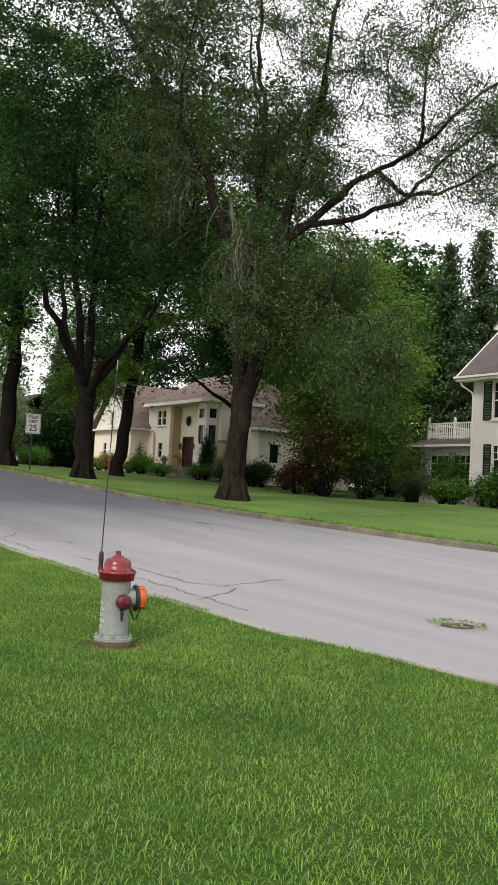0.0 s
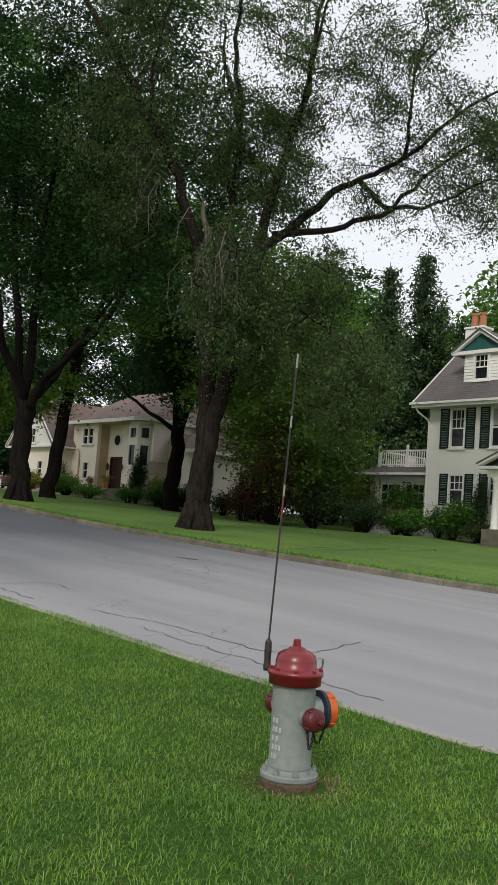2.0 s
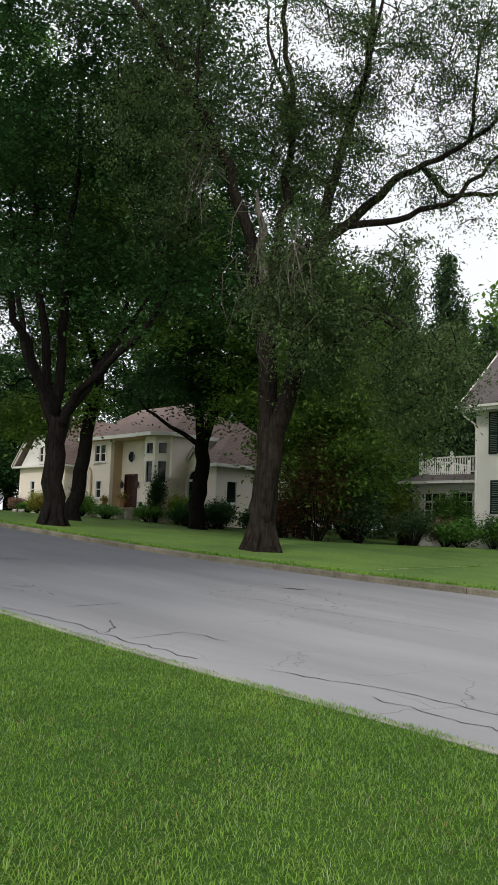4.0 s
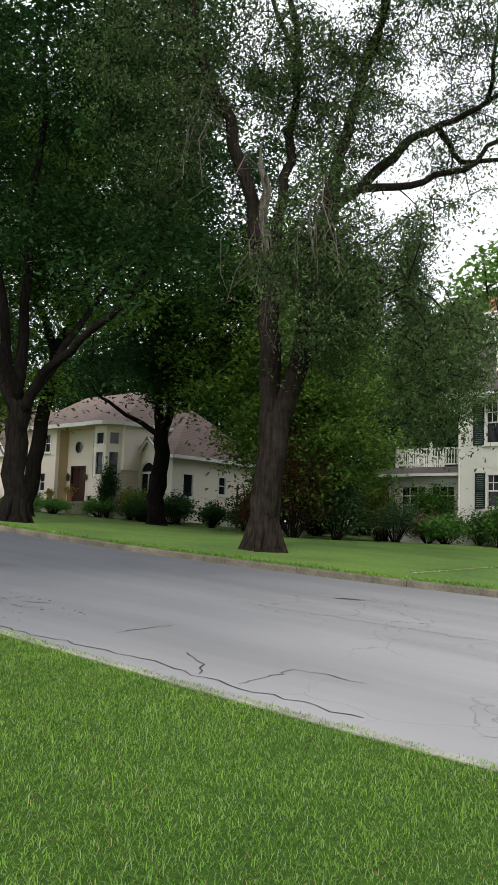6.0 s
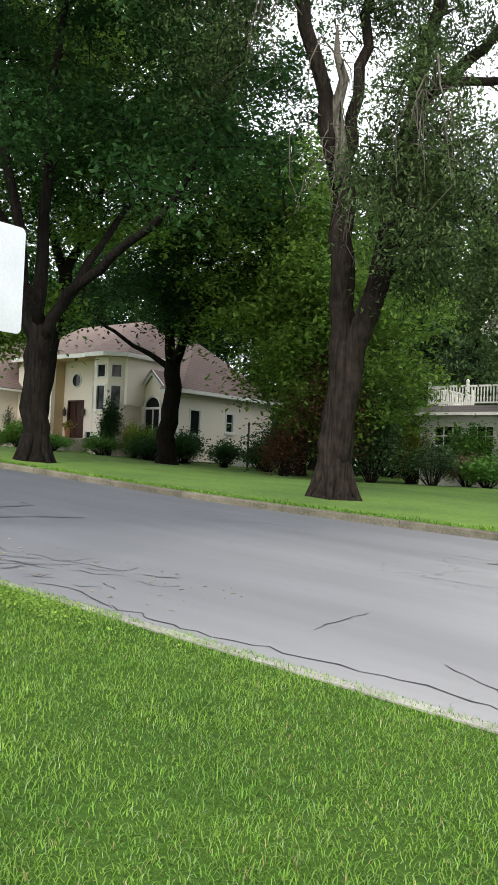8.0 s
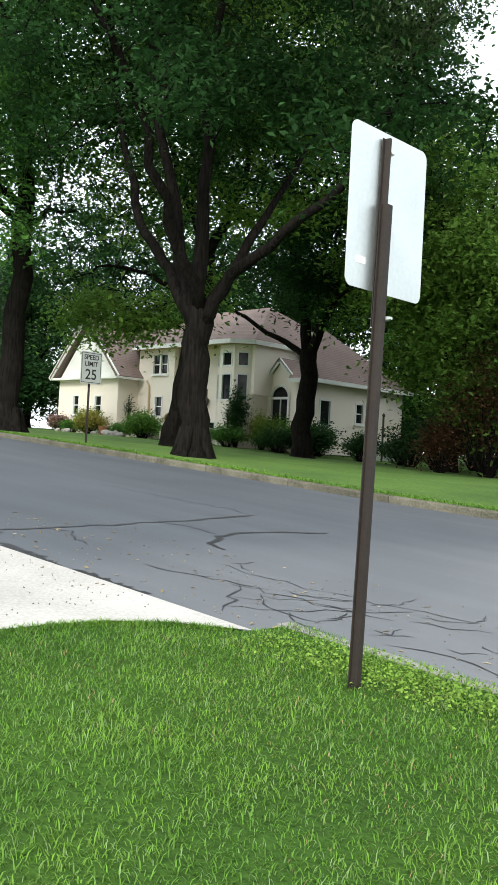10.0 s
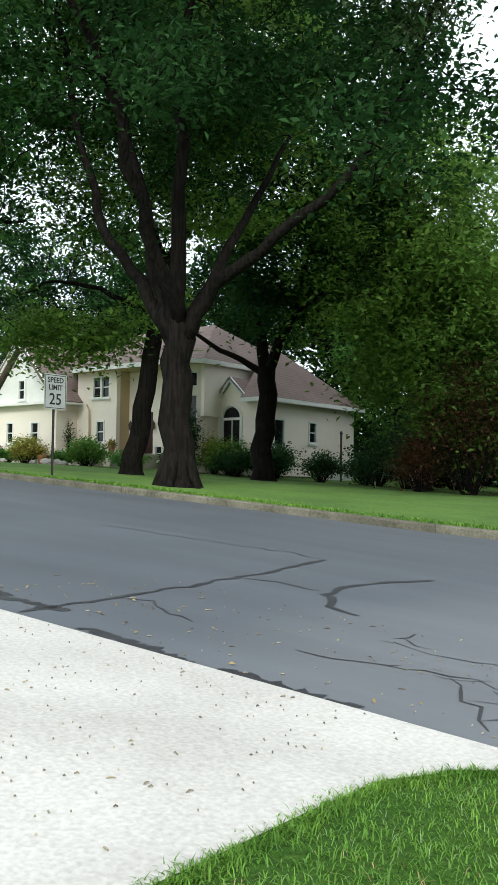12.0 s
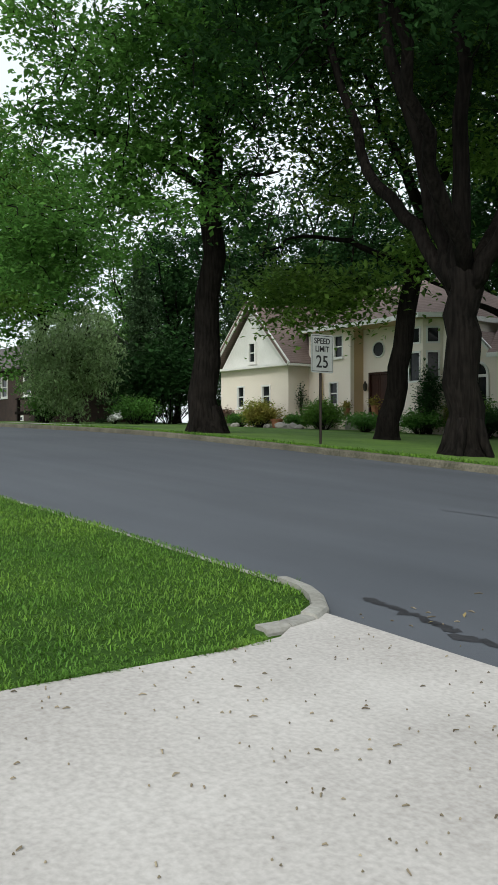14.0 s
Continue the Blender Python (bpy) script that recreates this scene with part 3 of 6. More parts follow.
def shutter(parent, a0, a1, z0, z1, y):
    """A louvred shutter: stiles, rails and slats."""
    sh = new("shutter")
    sh.parent = parent
    s = Shape()
    for p0, q0, p1, q1 in ((a0, z0, a0 + 0.05, z1), (a1 - 0.05, z0, a1, z1), (a0, z0, a1, z0 + 0.08), (a0, z1 - 0.08, a1, z1), (a0, (z0 + z1) / 2 - 0.04, a1, (z0 + z1) / 2 + 0.04)):
        s.box(p0, y - 0.05, q0, p1, y - 0.005, q1)
    part("shutter_frame", s, GREEN_PAINT, sh)
    s = Shape()
    n = int((z1 - z0 - 0.2) / 0.075)
    for i in range(n):
        z = z0 + 0.1 + (z1 - z0 - 0.2) * (i + 0.5) / n
        s.add([(a0 + 0.05, y - 0.045, z - 0.03), (a1 - 0.05, y - 0.045, z - 0.03), (a1 - 0.05, y - 0.015, z + 0.03), (a0 + 0.05, y - 0.015, z + 0.03),
               (a0 + 0.05, y - 0.037, z - 0.03), (a1 - 0.05, y - 0.037, z - 0.03), (a1 - 0.05, y - 0.007, z + 0.03), (a0 + 0.05, y - 0.007, z + 0.03)],
              [(0, 1, 2, 3), (7, 6, 5, 4), (0, 4, 5, 1), (2, 6, 7, 3)])
    part("louvres", s, GREEN_PAINT, sh)
    return sh


def slab(parent, name, corners, mat, thick=0.14, label=""):
    """A flat sloping sheet with thickness, from its upper corners."""
    c = [Vector(p) for p in corners]
    nrm = (c[1] - c[0]).cross(c[2] - c[0]).normalized()
    if nrm.z < 0:
        nrm = -nrm
    n = len(c)
    vs = c + [p - nrm * thick for p in c]
    fs = [tuple(range(n)), tuple(range(2 * n - 1, n - 1, -1))] + [(i, i + n, (i + 1) % n + n, (i + 1) % n) for i in range(n)]
    return part(name, Shape().add(vs, fs), mat, parent, label)


def bar(parent, name, p, q, w, h, mat, label=""):
    """A straight board from p to q, w wide and h high."""
    p, q = Vector(p), Vector(q)
    d = (q - p).normalized()
    side = d.cross(Vector((0, 0, 1))).normalized() * (w / 2)
    up = side.cross(d).normalized() * (h / 2)
    vs = [e + a * side + b * up for e in (p, q) for a, b in ((-1, -1), (1, -1), (1, 1), (-1, 1))]
    return part(name, Shape().add(vs, [(3, 2, 1, 0), (4, 5, 6, 7), (0, 1, 5, 4), (1, 2, 6, 5), (2, 3, 7, 6), (3, 0, 4, 7)]), mat, parent, label)


# ---------------------------------------------------------------- the white colonial house
def white_house():
    h = thing("house", (0, 0, 0), "white painted colonial house with dark green shutters and a grey roof", "house")
    y, z0, ze, xl, xr, yb = 30.4, 1.1, 7.72, -21.2, -9.0, 38.6
    ups = [(-19.99, -19.28), (-17.88, -17.18), (-15.72, -15.02), (-13.3, -12.6), (-11.2, -10.5)]
    lows = [(-19.93, -19.2), (-17.85, -17.2), (-13.3, -12.6), (-11.2, -10.5)]
    holes = [(a, b, 5.7, 7.4) for a, b in ups] + [(a, b, 3.1, 4.42) for a, b in lows] + [(-16.6, -15.35, 2.05, 4.15)]
    wall(h, xl, xr, z0, ze, y, holes, WHITE_WALL)
    wall(h, y + 0.25, yb, z0, ze, xl, [(32.2, 33.0, 5.7, 7.4)], WHITE_WALL, axis="x")
    wall(h, y + 0.25, yb, z0, ze, xr, [], WHITE_WALL, axis="x", sign=-1)
    wall(h, xl + 0.25, xr - 0.25, z0, ze, yb, [], WHITE_WALL, sign=-1)
    # gable ends
    for xg, sg in ((xl, 1), (xr, -1)):
        part("gable_wall", Shape().prism([(y, ze), (yb, ze), (34.5, 11.55)], xg, xg + 0.25 * sg, axis="x"), WHITE_WALL, h)
    for i, (a, b) in enumerate(ups):
        window(h, a, b, 5.7, 7.4, y, upper=(3, 2) if i in (0, 2) else None, blind=i == 1)
        shutter(h, a - 0.56, a - 0.09, 5.62, 7.46, y)
        shutter(h, b + 0.09, b + 0.56, 5.62, 7.46, y)
    for a, b in lows:
        window(h, a, b, 3.1, 4.42, y, upper=(3, 2))
        shutter(h, a - 0.52, a - 0.09, 3.03, 4.48, y)
        shutter(h, b + 0.09, b + 0.52, 3.03, 4.48, y)
    window(h, 32.2, 33.0, 5.7, 7.4, xl, axis="x")
    # roof
    for sg in (-1, 1):
        slab(h, "roof", [(xl - 0.55, 34.5 + sg * 4.75, 7.68), (xr + 0.55, 34.5 + sg * 4.75, 7.68), (xr + 0.55, 34.5, 11.8), (xl - 0.55, 34.5, 11.8)], SHINGLE_GREY)
    bar(h, "fascia", (xl - 0.55, 29.72, 7.6), (xr + 0.55, 29.72, 7.6), 0.06, 0.24, TRIM)
    bar(h, "gutter", (xl - 0.6, 29.63, 7.66), (xr + 0.6, 29.63, 7.66), 0.12, 0.1, TRIM)
    part("soffit", Shape().box(xl - 0.5, 29.75, 7.52, xr + 0.5, y, 7.56), TRIM, h)
    for sg in (-1, 1):
        bar(h, "rake_board", (xl - 0.58, 34.5 + sg * 4.75, 7.6), (xl - 0.58, 34.5, 11.7), 0.05, 0.22, TRIM)
    # downpipe with its gooseneck
    part("downpipe", Shape().tube([(xl - 0.35, 29.68, 7.6), (xl - 0.3, 29.9, 7.3), (xl - 0.02, 30.3, 6.98), (xl + 0.04, 30.33, 6.8), (xl + 0.04, 30.33, 1.4)], 0.045), TRIM, h)
    # dormer
    dx0, dx1, dy = -19.84, -18.07, 31.0
    d = new("dormer")
    d.parent = h
    z = 8.62
    while z < 10.1:
        for a, b in ((dx0, -19.34), (-18.5, dx1)):
            part("clapboard", Shape().add([(a, dy - 0.03, z), (b, dy - 0.03, z), (b, dy, z + 0.15), (a, dy, z + 0.15), (a, dy + 0.1, z), (b, dy + 0.1, z), (b, dy + 0.1, z + 0.15), (a, dy + 0.1, z + 0.15)],
                                          [(0, 1, 2, 3), (0, 4, 5, 1), (3, 2, 6, 7), (0, 3, 7, 4), (1, 5, 6, 2)]), TRIM, d)
        y_in = max(34.5 - (11.8 - z) / 0.867 + 0.25, dy + 0.12)
        for xs, o in ((dx0, -0.03), (dx1, 0.03)):
            part("clapboard", Shape().add([(xs + o, dy, z), (xs, dy, z + 0.15), (xs, y_in, z + 0.15), (xs + o, y_in, z), (xs - o * 0.2, dy, z), (xs - o * 0.2, y_in, z)], [(0, 1, 2, 3), (0, 3, 5, 4)]), TRIM, d)
        z += 0.15
    part("cheek", Shape().box(dx0 + 0.01, dy + 0.1, 8.6, dx1 - 0.01, 33.0, 10.1), TRIM, d)
    window(d, -19.26, -18.56, 8.85, 9.98, dy - 0.06, upper=(3, 2), sill=True)
    part("pediment", Shape().prism([(-20.3, 10.1), (-17.62, 10.1), (-18.96, 11.0)], dy - 0.02, dy + 0.1), TEAL, d, "dark teal pediment panel")
    bar(d, "cornice", (-20.4, dy - 0.1, 10.1), (-17.52, dy - 0.1, 10.1), 0.22, 0.16, TRIM)
    for ex in (-20.42, -17.5):
        bar(d, "raking_cornice", (ex, dy - 0.14, 10.14), (-18.96, dy - 0.14, 11.1), 0.2, 0.17, TRIM)
        slab(d, "dormer_roof", [(ex, dy - 0.3, 10.2), (-18.96, dy - 0.3, 11.2), (-18.96, 34.0, 11.2), (ex, 32.9, 10.2)], SHINGLE_GREY, 0.06)
        bar(d, "eave_trim", (ex, dy - 0.2, 10.12), (ex, 32.7, 10.12), 0.1, 0.14, TRIM)
    # chimney
    c = new("chimney")
    c.parent = h
    part("chimney_stack", Shape().box(-22.0, 34.1, 10.6, -20.95, 34.9, 12.1, bevel=0.02).box(-22.06, 34.04, 12.1, -20.89, 34.96, 12.22, bevel=0.02), WHITE_WALL, c)
    for px in (-21.72, -21.25):
        part("chimney_pot", Shape().lathe([(0.2, 0), (0.19, 0.1), (0.165, 0.6), (0.2, 0.66), (0.2, 0.74), (0.12, 0.74)], pose(px, 34.5, 12.22), 16), TERRACOTTA, c, "terracotta chimney pot")
    # entry porch with pediment and columns
    p = new("porch")
    p.parent = h
    px0, px1, py = -16.85, -13.75, 28.7
    part("porch_floor", Shape().box(px0 - 0.1, py - 0.2, 1.2, px1 + 0.1, y, 2.05, bevel=0.02), KERB, p)
    for i in range(3):
        part("step", Shape().box(px0 + 0.3, py - 0.52 - 0.32 * i, 1.0, px1 - 0.3, py - 0.2 - 0.32 * i, 1.84 - 0.2 * i, bevel=0.015), KERB, p)
    for cx in (px0 + 0.35, px1 - 0.35):
        part("column", Shape().lathe([(0.19, 0), (0.19, 0.06), (0.15, 0.1), (0.15, 0.9), (0.125, 1.95), (0.16, 2.02), (0.18, 2.08), (0.18, 2.14)], pose(cx, py + 0.05, 2.05), 20), TRIM, p, smooth=True)
    part("entablature", Shape().box(px0, py - 0.12, 4.19, px1, y, 4.52, bevel=0.02), TRIM, p)
    bar(p, "porch_cornice", (px0 - 0.35, py - 0.25, 4.58), (px1 + 0.35, py - 0.25, 4.58), 0.3, 0.12, TRIM)
    mid = (px0 + px1) / 2
    part("porch_pediment", Shape().prism([(px0 + 0.15, 4.64), (px1 - 0.15, 4.64), (mid, 5.4)], py - 0.1, py), GREEN_PAINT, p, "dark porch pediment panel")
    for ex in (px0 - 0.38, px1 + 0.38):
        bar(p, "porch_rake", (ex, py - 0.25, 4.68), (mid, py - 0.25, 5.56), 0.3, 0.16, TRIM)
        slab(p, "porch_roof", [(ex, py - 0.42, 4.76), (mid, py - 0.42, 5.68), (mid, y, 5.68), (ex, y, 4.76)], SHINGLE_GREY, 0.07)
        bar(p, "porch_eave", (ex, py - 0.3, 4.63), (ex, y, 4.63), 0.14, 0.16, TRIM)
    s = Shape()
    for i in range(6):
        s.box(px0 + 0.35 + i * 0.11, py + 0.9, 2.1, px0 + 0.39 + i * 0.11, py + 0.94, 2.8)
    s.box(px0 + 0.25, py + 0.88, 2.8, px0 + 1.0, py + 0.96, 2.87)
    part("porch_rail", s, TRIM, p)
    dr = new("front_door")
    dr.parent = h
    part("door_leaf", Shape().box(-16.2, y + 0.06, 2.07, -15.38, y + 0.11, 4.12, bevel=0.01), TRIM, dr, "white panelled door leaf")
    part("sidelight", Shape().box(-16.05, y + 0.045, 2.4, -15.86, y + 0.058, 3.95), GLASS, dr)
    part("door_panel", Shape().box(-15.72, y + 0.04, 2.3, -15.46, y + 0.058, 3.0, bevel=0.01).box(-15.72, y + 0.04, 3.15, -15.46, y + 0.058, 3.95, bevel=0.01), TRIM, dr)
    part("door_handle", Shape().tube([(-15.76, y + 0.02, 3.0), (-15.76, y + 0.02, 3.15)], 0.02), IRON, dr)
    part("door_frame", Shape().box(-16.62, y - 0.03, 2.05, -16.2, y + 0.1, 4.2).box(-15.38, y - 0.03, 2.05, -15.28, y + 0.1, 4.2), TRIM, dr)
    # sunroom wing with roof balcony
    w = new("sunroom")
    w.parent = h
    wx0, wx1, wy0, wy1 = -24.9, xl, 31.0, 35.4
    wall(w, wx0, wx1, 1.2, 4.4, wy0, [(-24.3, -23.1, 2.4, 4.0), (-22.8, -21.7, 2.4, 4.0)], WHITE_WALL)
    wall(w, wy0 + 0.25, wy1, 1.2, 4.4, wx0, [(31.8, 33, 2.4, 4.0)], WHITE_WALL, axis="x")
    wall(w, wx0, wx1, 1.2, 4.4, wy1, [], WHITE_WALL, sign=-1)
    for a, b in ((-24.3, -23.1), (-22.8, -21.7)):
        window(w, a, b, 2.4, 4.0, wy0, rows=4, cols=3)
    window(w, 31.8, 33, 2.4, 4.0, wx0, axis="x", rows=4, cols=3)
    part("frieze", Shape().box(wx0 - 0.08, wy0 - 0.08, 4.15, wx1, wy0 - 0.003, 4.42), TRIM, w)
    slab(w, "sunroom_roof", [(wx0 - 0.55, wy0 - 0.6, 4.52), (wx1 - 0.01, wy0 - 0.6, 4.52), (wx1 - 0.01, wy0 + 0.15, 4.86), (wx0 + 0.1, wy0 + 0.15, 4.86)], SHINGLE_GREY, 0.1)
    slab(w, "sunroom_roof", [(wx0 - 0.55, wy0 - 0.6, 4.52), (wx0 + 0.1, wy0 + 0.15, 4.86), (wx0 + 0.1, wy1, 4.86), (wx0 - 0.55, wy1, 4.52)], SHINGLE_GREY, 0.1)
    part("deck", Shape().box(wx0 + 0.1, wy0 + 0.15, 4.74, wx1, wy1, 4.84), TRIM, w)
    bar(w, "sunroom_gutter", (wx0 - 0.6, wy0 - 0.62, 4.46), (wx1, wy0 - 0.62, 4.46), 0.1, 0.12, TRIM)
    part("sunroom_downpipe", Shape().tube([(wx0 - 0.4, wy0 - 0.55, 4.4), (wx0 - 0.2, wy0 - 0.2, 4.15), (wx0 + 0.03, wy0 - 0.06, 4.0), (wx0 + 0.03, wy0 - 0.06, 1.5)], 0.04), TRIM, w)
    b = new("balustrade")
    b.parent = h
    for run, n in ((((wx0 + 0.2, wy0 + 0.25), (wx1, wy0 + 0.25)), 26), (((wx0 + 0.2, wy0 + 0.25), (wx0 + 0.2, wy1)), 24)):
        (ax, ay), (bx_, by) = run
        bar(b, "top_rail", (ax, ay, 5.66), (bx_, by, 5.66), 0.09, 0.07, TRIM)
        bar(b, "bottom_rail", (ax, ay, 4.98), (bx_, by, 4.98), 0.06, 0.06, TRIM)
        for i in range(1, n):
            fx, fy = ax + (bx_ - ax) * i / n, ay + (by - ay) * i / n
            part("baluster", Shape().lathe([(0.025, 5.01), (0.04, 5.15), (0.022, 5.3), (0.035, 5.5), (0.025, 5.63)], pose(fx, fy, 0), 6), TRIM, b)
    for fx, fy in ((wx0 + 0.2, wy0 + 0.25), (-23.0, wy0 + 0.25), (wx1 - 0.06, wy0 + 0.25), (wx0 + 0.2, wy1)):
        part("newel", Shape().box(fx - 0.06, fy - 0.06, 4.84, fx + 0.06, fy + 0.06, 5.75).lathe([(0.05, 5.75), (0.08, 5.83), (0.07, 5.9), (0.02, 5.95)], pose(fx, fy, 0), 10), TRIM, b)
    return h


# ---------------------------------------------------------------- the cream stucco house
def arched(x0, x1, z0, zs, y0, y1, n=12):
    """Outline of an opening with a round head."""
    r, c = (x1 - x0) / 2, (x0 + x1) / 2
    return [(x0, z0), (x1, z0)] + [(c + r * math.cos(math.pi * i / n), zs + r * math.sin(math.pi * i / n)) for i in range(n + 1)]


def cream_house():
    h = thing("house", (0, 0, 0), "cream stucco house with faded reddish roof, turret bay and front gable", "house")
    b0 = 2.2
    # front gable wing
    gx0, gx1, gy = -55.45, -49.8, 27.7
    wins = [(-53.95, -53.4, 3.82, 4.9), (-51.85, -51.25, 3.8, 4.86)]
    wall(h, gx0, gx1, b0, 5.85, gy, wins, STUCCO)
    for a, b, c, d in wins:
        window(h, a, b, c, d, gy, frame_w=0.06)
    wall(h, gy + 0.25, 37, b0, 5.85, gx1, [], STUCCO, axis="x", sign=-1)
    wall(h, gy + 0.25, 37, b0, 5.85, gx0, [], STUCCO, axis="x")
    ga = (-52.85, -52.35, 6.15, 7.15)
    s = Shape()
    cx, za = -52.65, 9.0
    part("gable_wall", s.prism([(gx0, 5.85), (gx1, 5.85), (cx, za)], gy, gy + 0.25), TRIM, h, "white boarded gable")
    window(h, *ga, gy - 0.1, frame_w=0.06)
    bar(h, "gable_band", (gx0 - 0.4, gy - 0.18, 5.86), (gx1 + 0.4, gy - 0.18, 5.86), 0.4, 0.13, TRIM)
    for ex in (gx0 - 0.45, gx1 + 0.45):
        bar(h, "rake_board", (ex, gy - 0.4, 5.86), (cx, gy - 0.4, za + 0.25), 0.08, 0.26, TRIM)
        slab(h, "wing_roof", [(ex, gy - 0.45, 5.95), (cx, gy - 0.45, za + 0.4), (cx, 37, za + 0.4), (ex, 37, 5.95)], SHINGLE_PINK)
    bar(h, "gutter", (gx1 + 0.5, gy - 0.4, 5.84), (gx1 + 0.5, 29.0, 5.84), 0.1, 0.12, TRIM)
    part("downpipe", Shape().tube([(-48.9, 28.95, 5.8), (-48.75, 29.0, 5.5), (-48.7, 29.02, 2.5)], 0.05), TAN, h)
    # main block
    my, mx0, mx1, me = 29.1, gx1, -46.8, 7.62
    wins = [(-48.55, -48.0, 6.15, 7.2), (-47.9, -47.35, 6.15, 7.2), (-48.25, -47.7, 3.85, 4.9)]
    wall(h, mx0, mx1, b0, me, my, wins, STUCCO)
    for a, b, c, d in wins:
        window(h, a, b, c, d, my, frame_w=0.05)
    wall(h, my + 0.25, 30.0, b0, me, mx1, [], TAN, axis="x", sign=-1)
    dy = 30.0
    door = (-46.35, -45.15, 3.25, 5.25)
    wall(h, mx1, -43.9, b0, me, dy, [door], STUCCO)
    d = new("front_door")
    d.parent = h
    for a, b in ((door[0] + 0.02, (door[0] + door[1]) / 2 - 0.005), ((door[0] + door[1]) / 2 + 0.005, door[1] - 0.02)):
        lf = part("door_leaf", Shape().box(a, dy + 0.08, door[2], b, dy + 0.13, door[3], bevel=0.01), DOOR_WOOD, d)
        for c, e in ((0.15, 0.85), (1.0, 1.85)):
            part("panel", Shape().box(a + 0.1, dy + 0.06, door[2] + c, b - 0.1, dy + 0.078, door[2] + e, bevel=0.01), DOOR_WOOD, lf)
    part("door_frame", Shape().box(door[0] - 0.08, dy - 0.03, door[2], door[0] + 0.02, dy + 0.1, door[3] + 0.1).box(door[1] - 0.02, dy - 0.03, door[2], door[1] + 0.08, dy + 0.1, door[3] + 0.1).box(door[0] + 0.02, dy - 0.03, door[3], door[1] - 0.02, dy + 0.1, door[3] + 0.1), DOOR_WOOD, d)
    part("stoop", Shape().box(-46.8, 28.9, b0, -44.6, dy, 3.2, bevel=0.03).box(-46.6, 28.5, b0, -44.8, 28.9, 2.95, bevel=0.03), STONE, h)
    for lx in (-46.55, -44.95):
        l_ = new("wall_lantern")
        l_.parent = h
        part("lantern_body", Shape().lathe([(0.04, 0), (0.09, 0.08), (0.11, 0.3), (0.05, 0.42), (0.02, 0.5)], pose(lx, dy - 0.14, 4.45), 8), IRON, l_)
        part("lantern_bracket", Shape().tube([(lx, dy, 4.8), (lx, dy - 0.14, 4.85)], 0.02), IRON, l_)
    # round window
    rw = new("round_window")
    rw.parent = h
    rx, rz = -45.75, 6.45
    part("pane", Shape().lathe([(0.36, 0), (0.36, 0.03)], pose(rx, dy - 0.005, rz, 90), 28), GLASS, rw)
    s = Shape()
    ring = [(rx + 0.38 * math.cos(2 * math.pi * i / 28), dy - 0.03, rz + 0.38 * math.sin(2 * math.pi * i / 28)) for i in range(29)]
    part("window_frame", s.tube(ring, 0.045, 6), TRIM, rw)
    # turret bay: three faces, each with stacked windows
    pts = [(-43.9, 30.0), (-43.9, 29.55), (-43.1, 28.95), (-42.1, 28.95), (-41.5, 29.6), (-41.5, 30.9)]
    bay = new("bay")
    bay.parent = h
    for (ax, ay), (bx_, by) in zip(pts, pts[1:]):
        L = math.hypot(bx_ - ax, by - ay)
        ang = math.degrees(math.atan2(by - ay, bx_ - ax))
        m = pose(ax, ay, 0, 0, 0, ang)
        face = new("bay_face")
        face.parent = bay
        face.matrix_basis = m
        holes = []
        if 0.6 < L < 1.2:
            w0, w1 = 0.18, L - 0.18
            holes = [(w0, w1, 6.42, 7.1), (w0, w1, 4.7, 6.0)]
        xs = sorted({0, L, *[q for hh in holes for q in hh[:2]]})
        zs = sorted({b0, me, *[q for hh in holes for q in hh[2:]]})
        s = Shape()
        for a, b in zip(xs, xs[1:]):
            for c, e in zip(zs, zs[1:]):
                if not any(hh[0] <= (a + b) / 2 <= hh[1] and hh[2] <= (c + e) / 2 <= hh[3] for hh in holes):
                    s.box(a, 0, c, b, 0.2, e)
        part("wall", s, STUCCO, face)
        for a, b, c, e in holes:
            s = Shape()
            for q in ((a - 0.05, c - 0.05, a + 0.03, e + 0.05), (b - 0.03, c - 0.05, b + 0.05, e + 0.05), (a + 0.03, e - 0.03, b - 0.03, e + 0.05), (a + 0.03, c - 0.05, b - 0.03, c + 0.03)):
                s.box(q[0], -0.03, q[1], q[2], 0.1, q[3])
            part("window_frame", s, TRIM, face)
            part("pane", Shape().box(a, 0.06, c, b, 0.07, e), GLASS, face)
    window(h, -44.75, -44.3, 2.9, 3.6, dy - 0.1, frame_w=0.05)
    # wing with the arched window, under a small gable
    ay, ax0, ax1 = 30.9, -41.5, -38.7
    o0, o1, oz, os_ = -41.25, -40.05, 3.45, 4.95
    arch = arched(o0, o1, oz, os_, 0, 0)
    s = Shape()
    s.box(ax0, ay, b0, o0, ay + 0.25, 5.8).box(o1, ay, b0, ax1, ay + 0.25, 5.8).box(o0, ay, b0, o1, ay + 0.25, oz)
    heads = arch[2:]
    for p, q in zip(heads, heads[1:]):
        s.prism([p, (p[0], 5.8), (q[0], 5.8), q], ay, ay + 0.25)
    part("wall", s, STUCCO, h)
    aw = new("arched_window")
    aw.parent = h
    part("pane", Shape().prism(arch, ay + 0.07, ay + 0.08), GLASS, aw)
    s = Shape()
    s.tube([(p[0], ay - 0.01, p[1]) for p in arch[2:]], 0.075, 6)
    s.box(o0 - 0.07, ay - 0.07, oz, o0 + 0.06, ay + 0.06, os_).box(o1 - 0.06, ay - 0.07, oz, o1 + 0.07, ay + 0.06, os_)
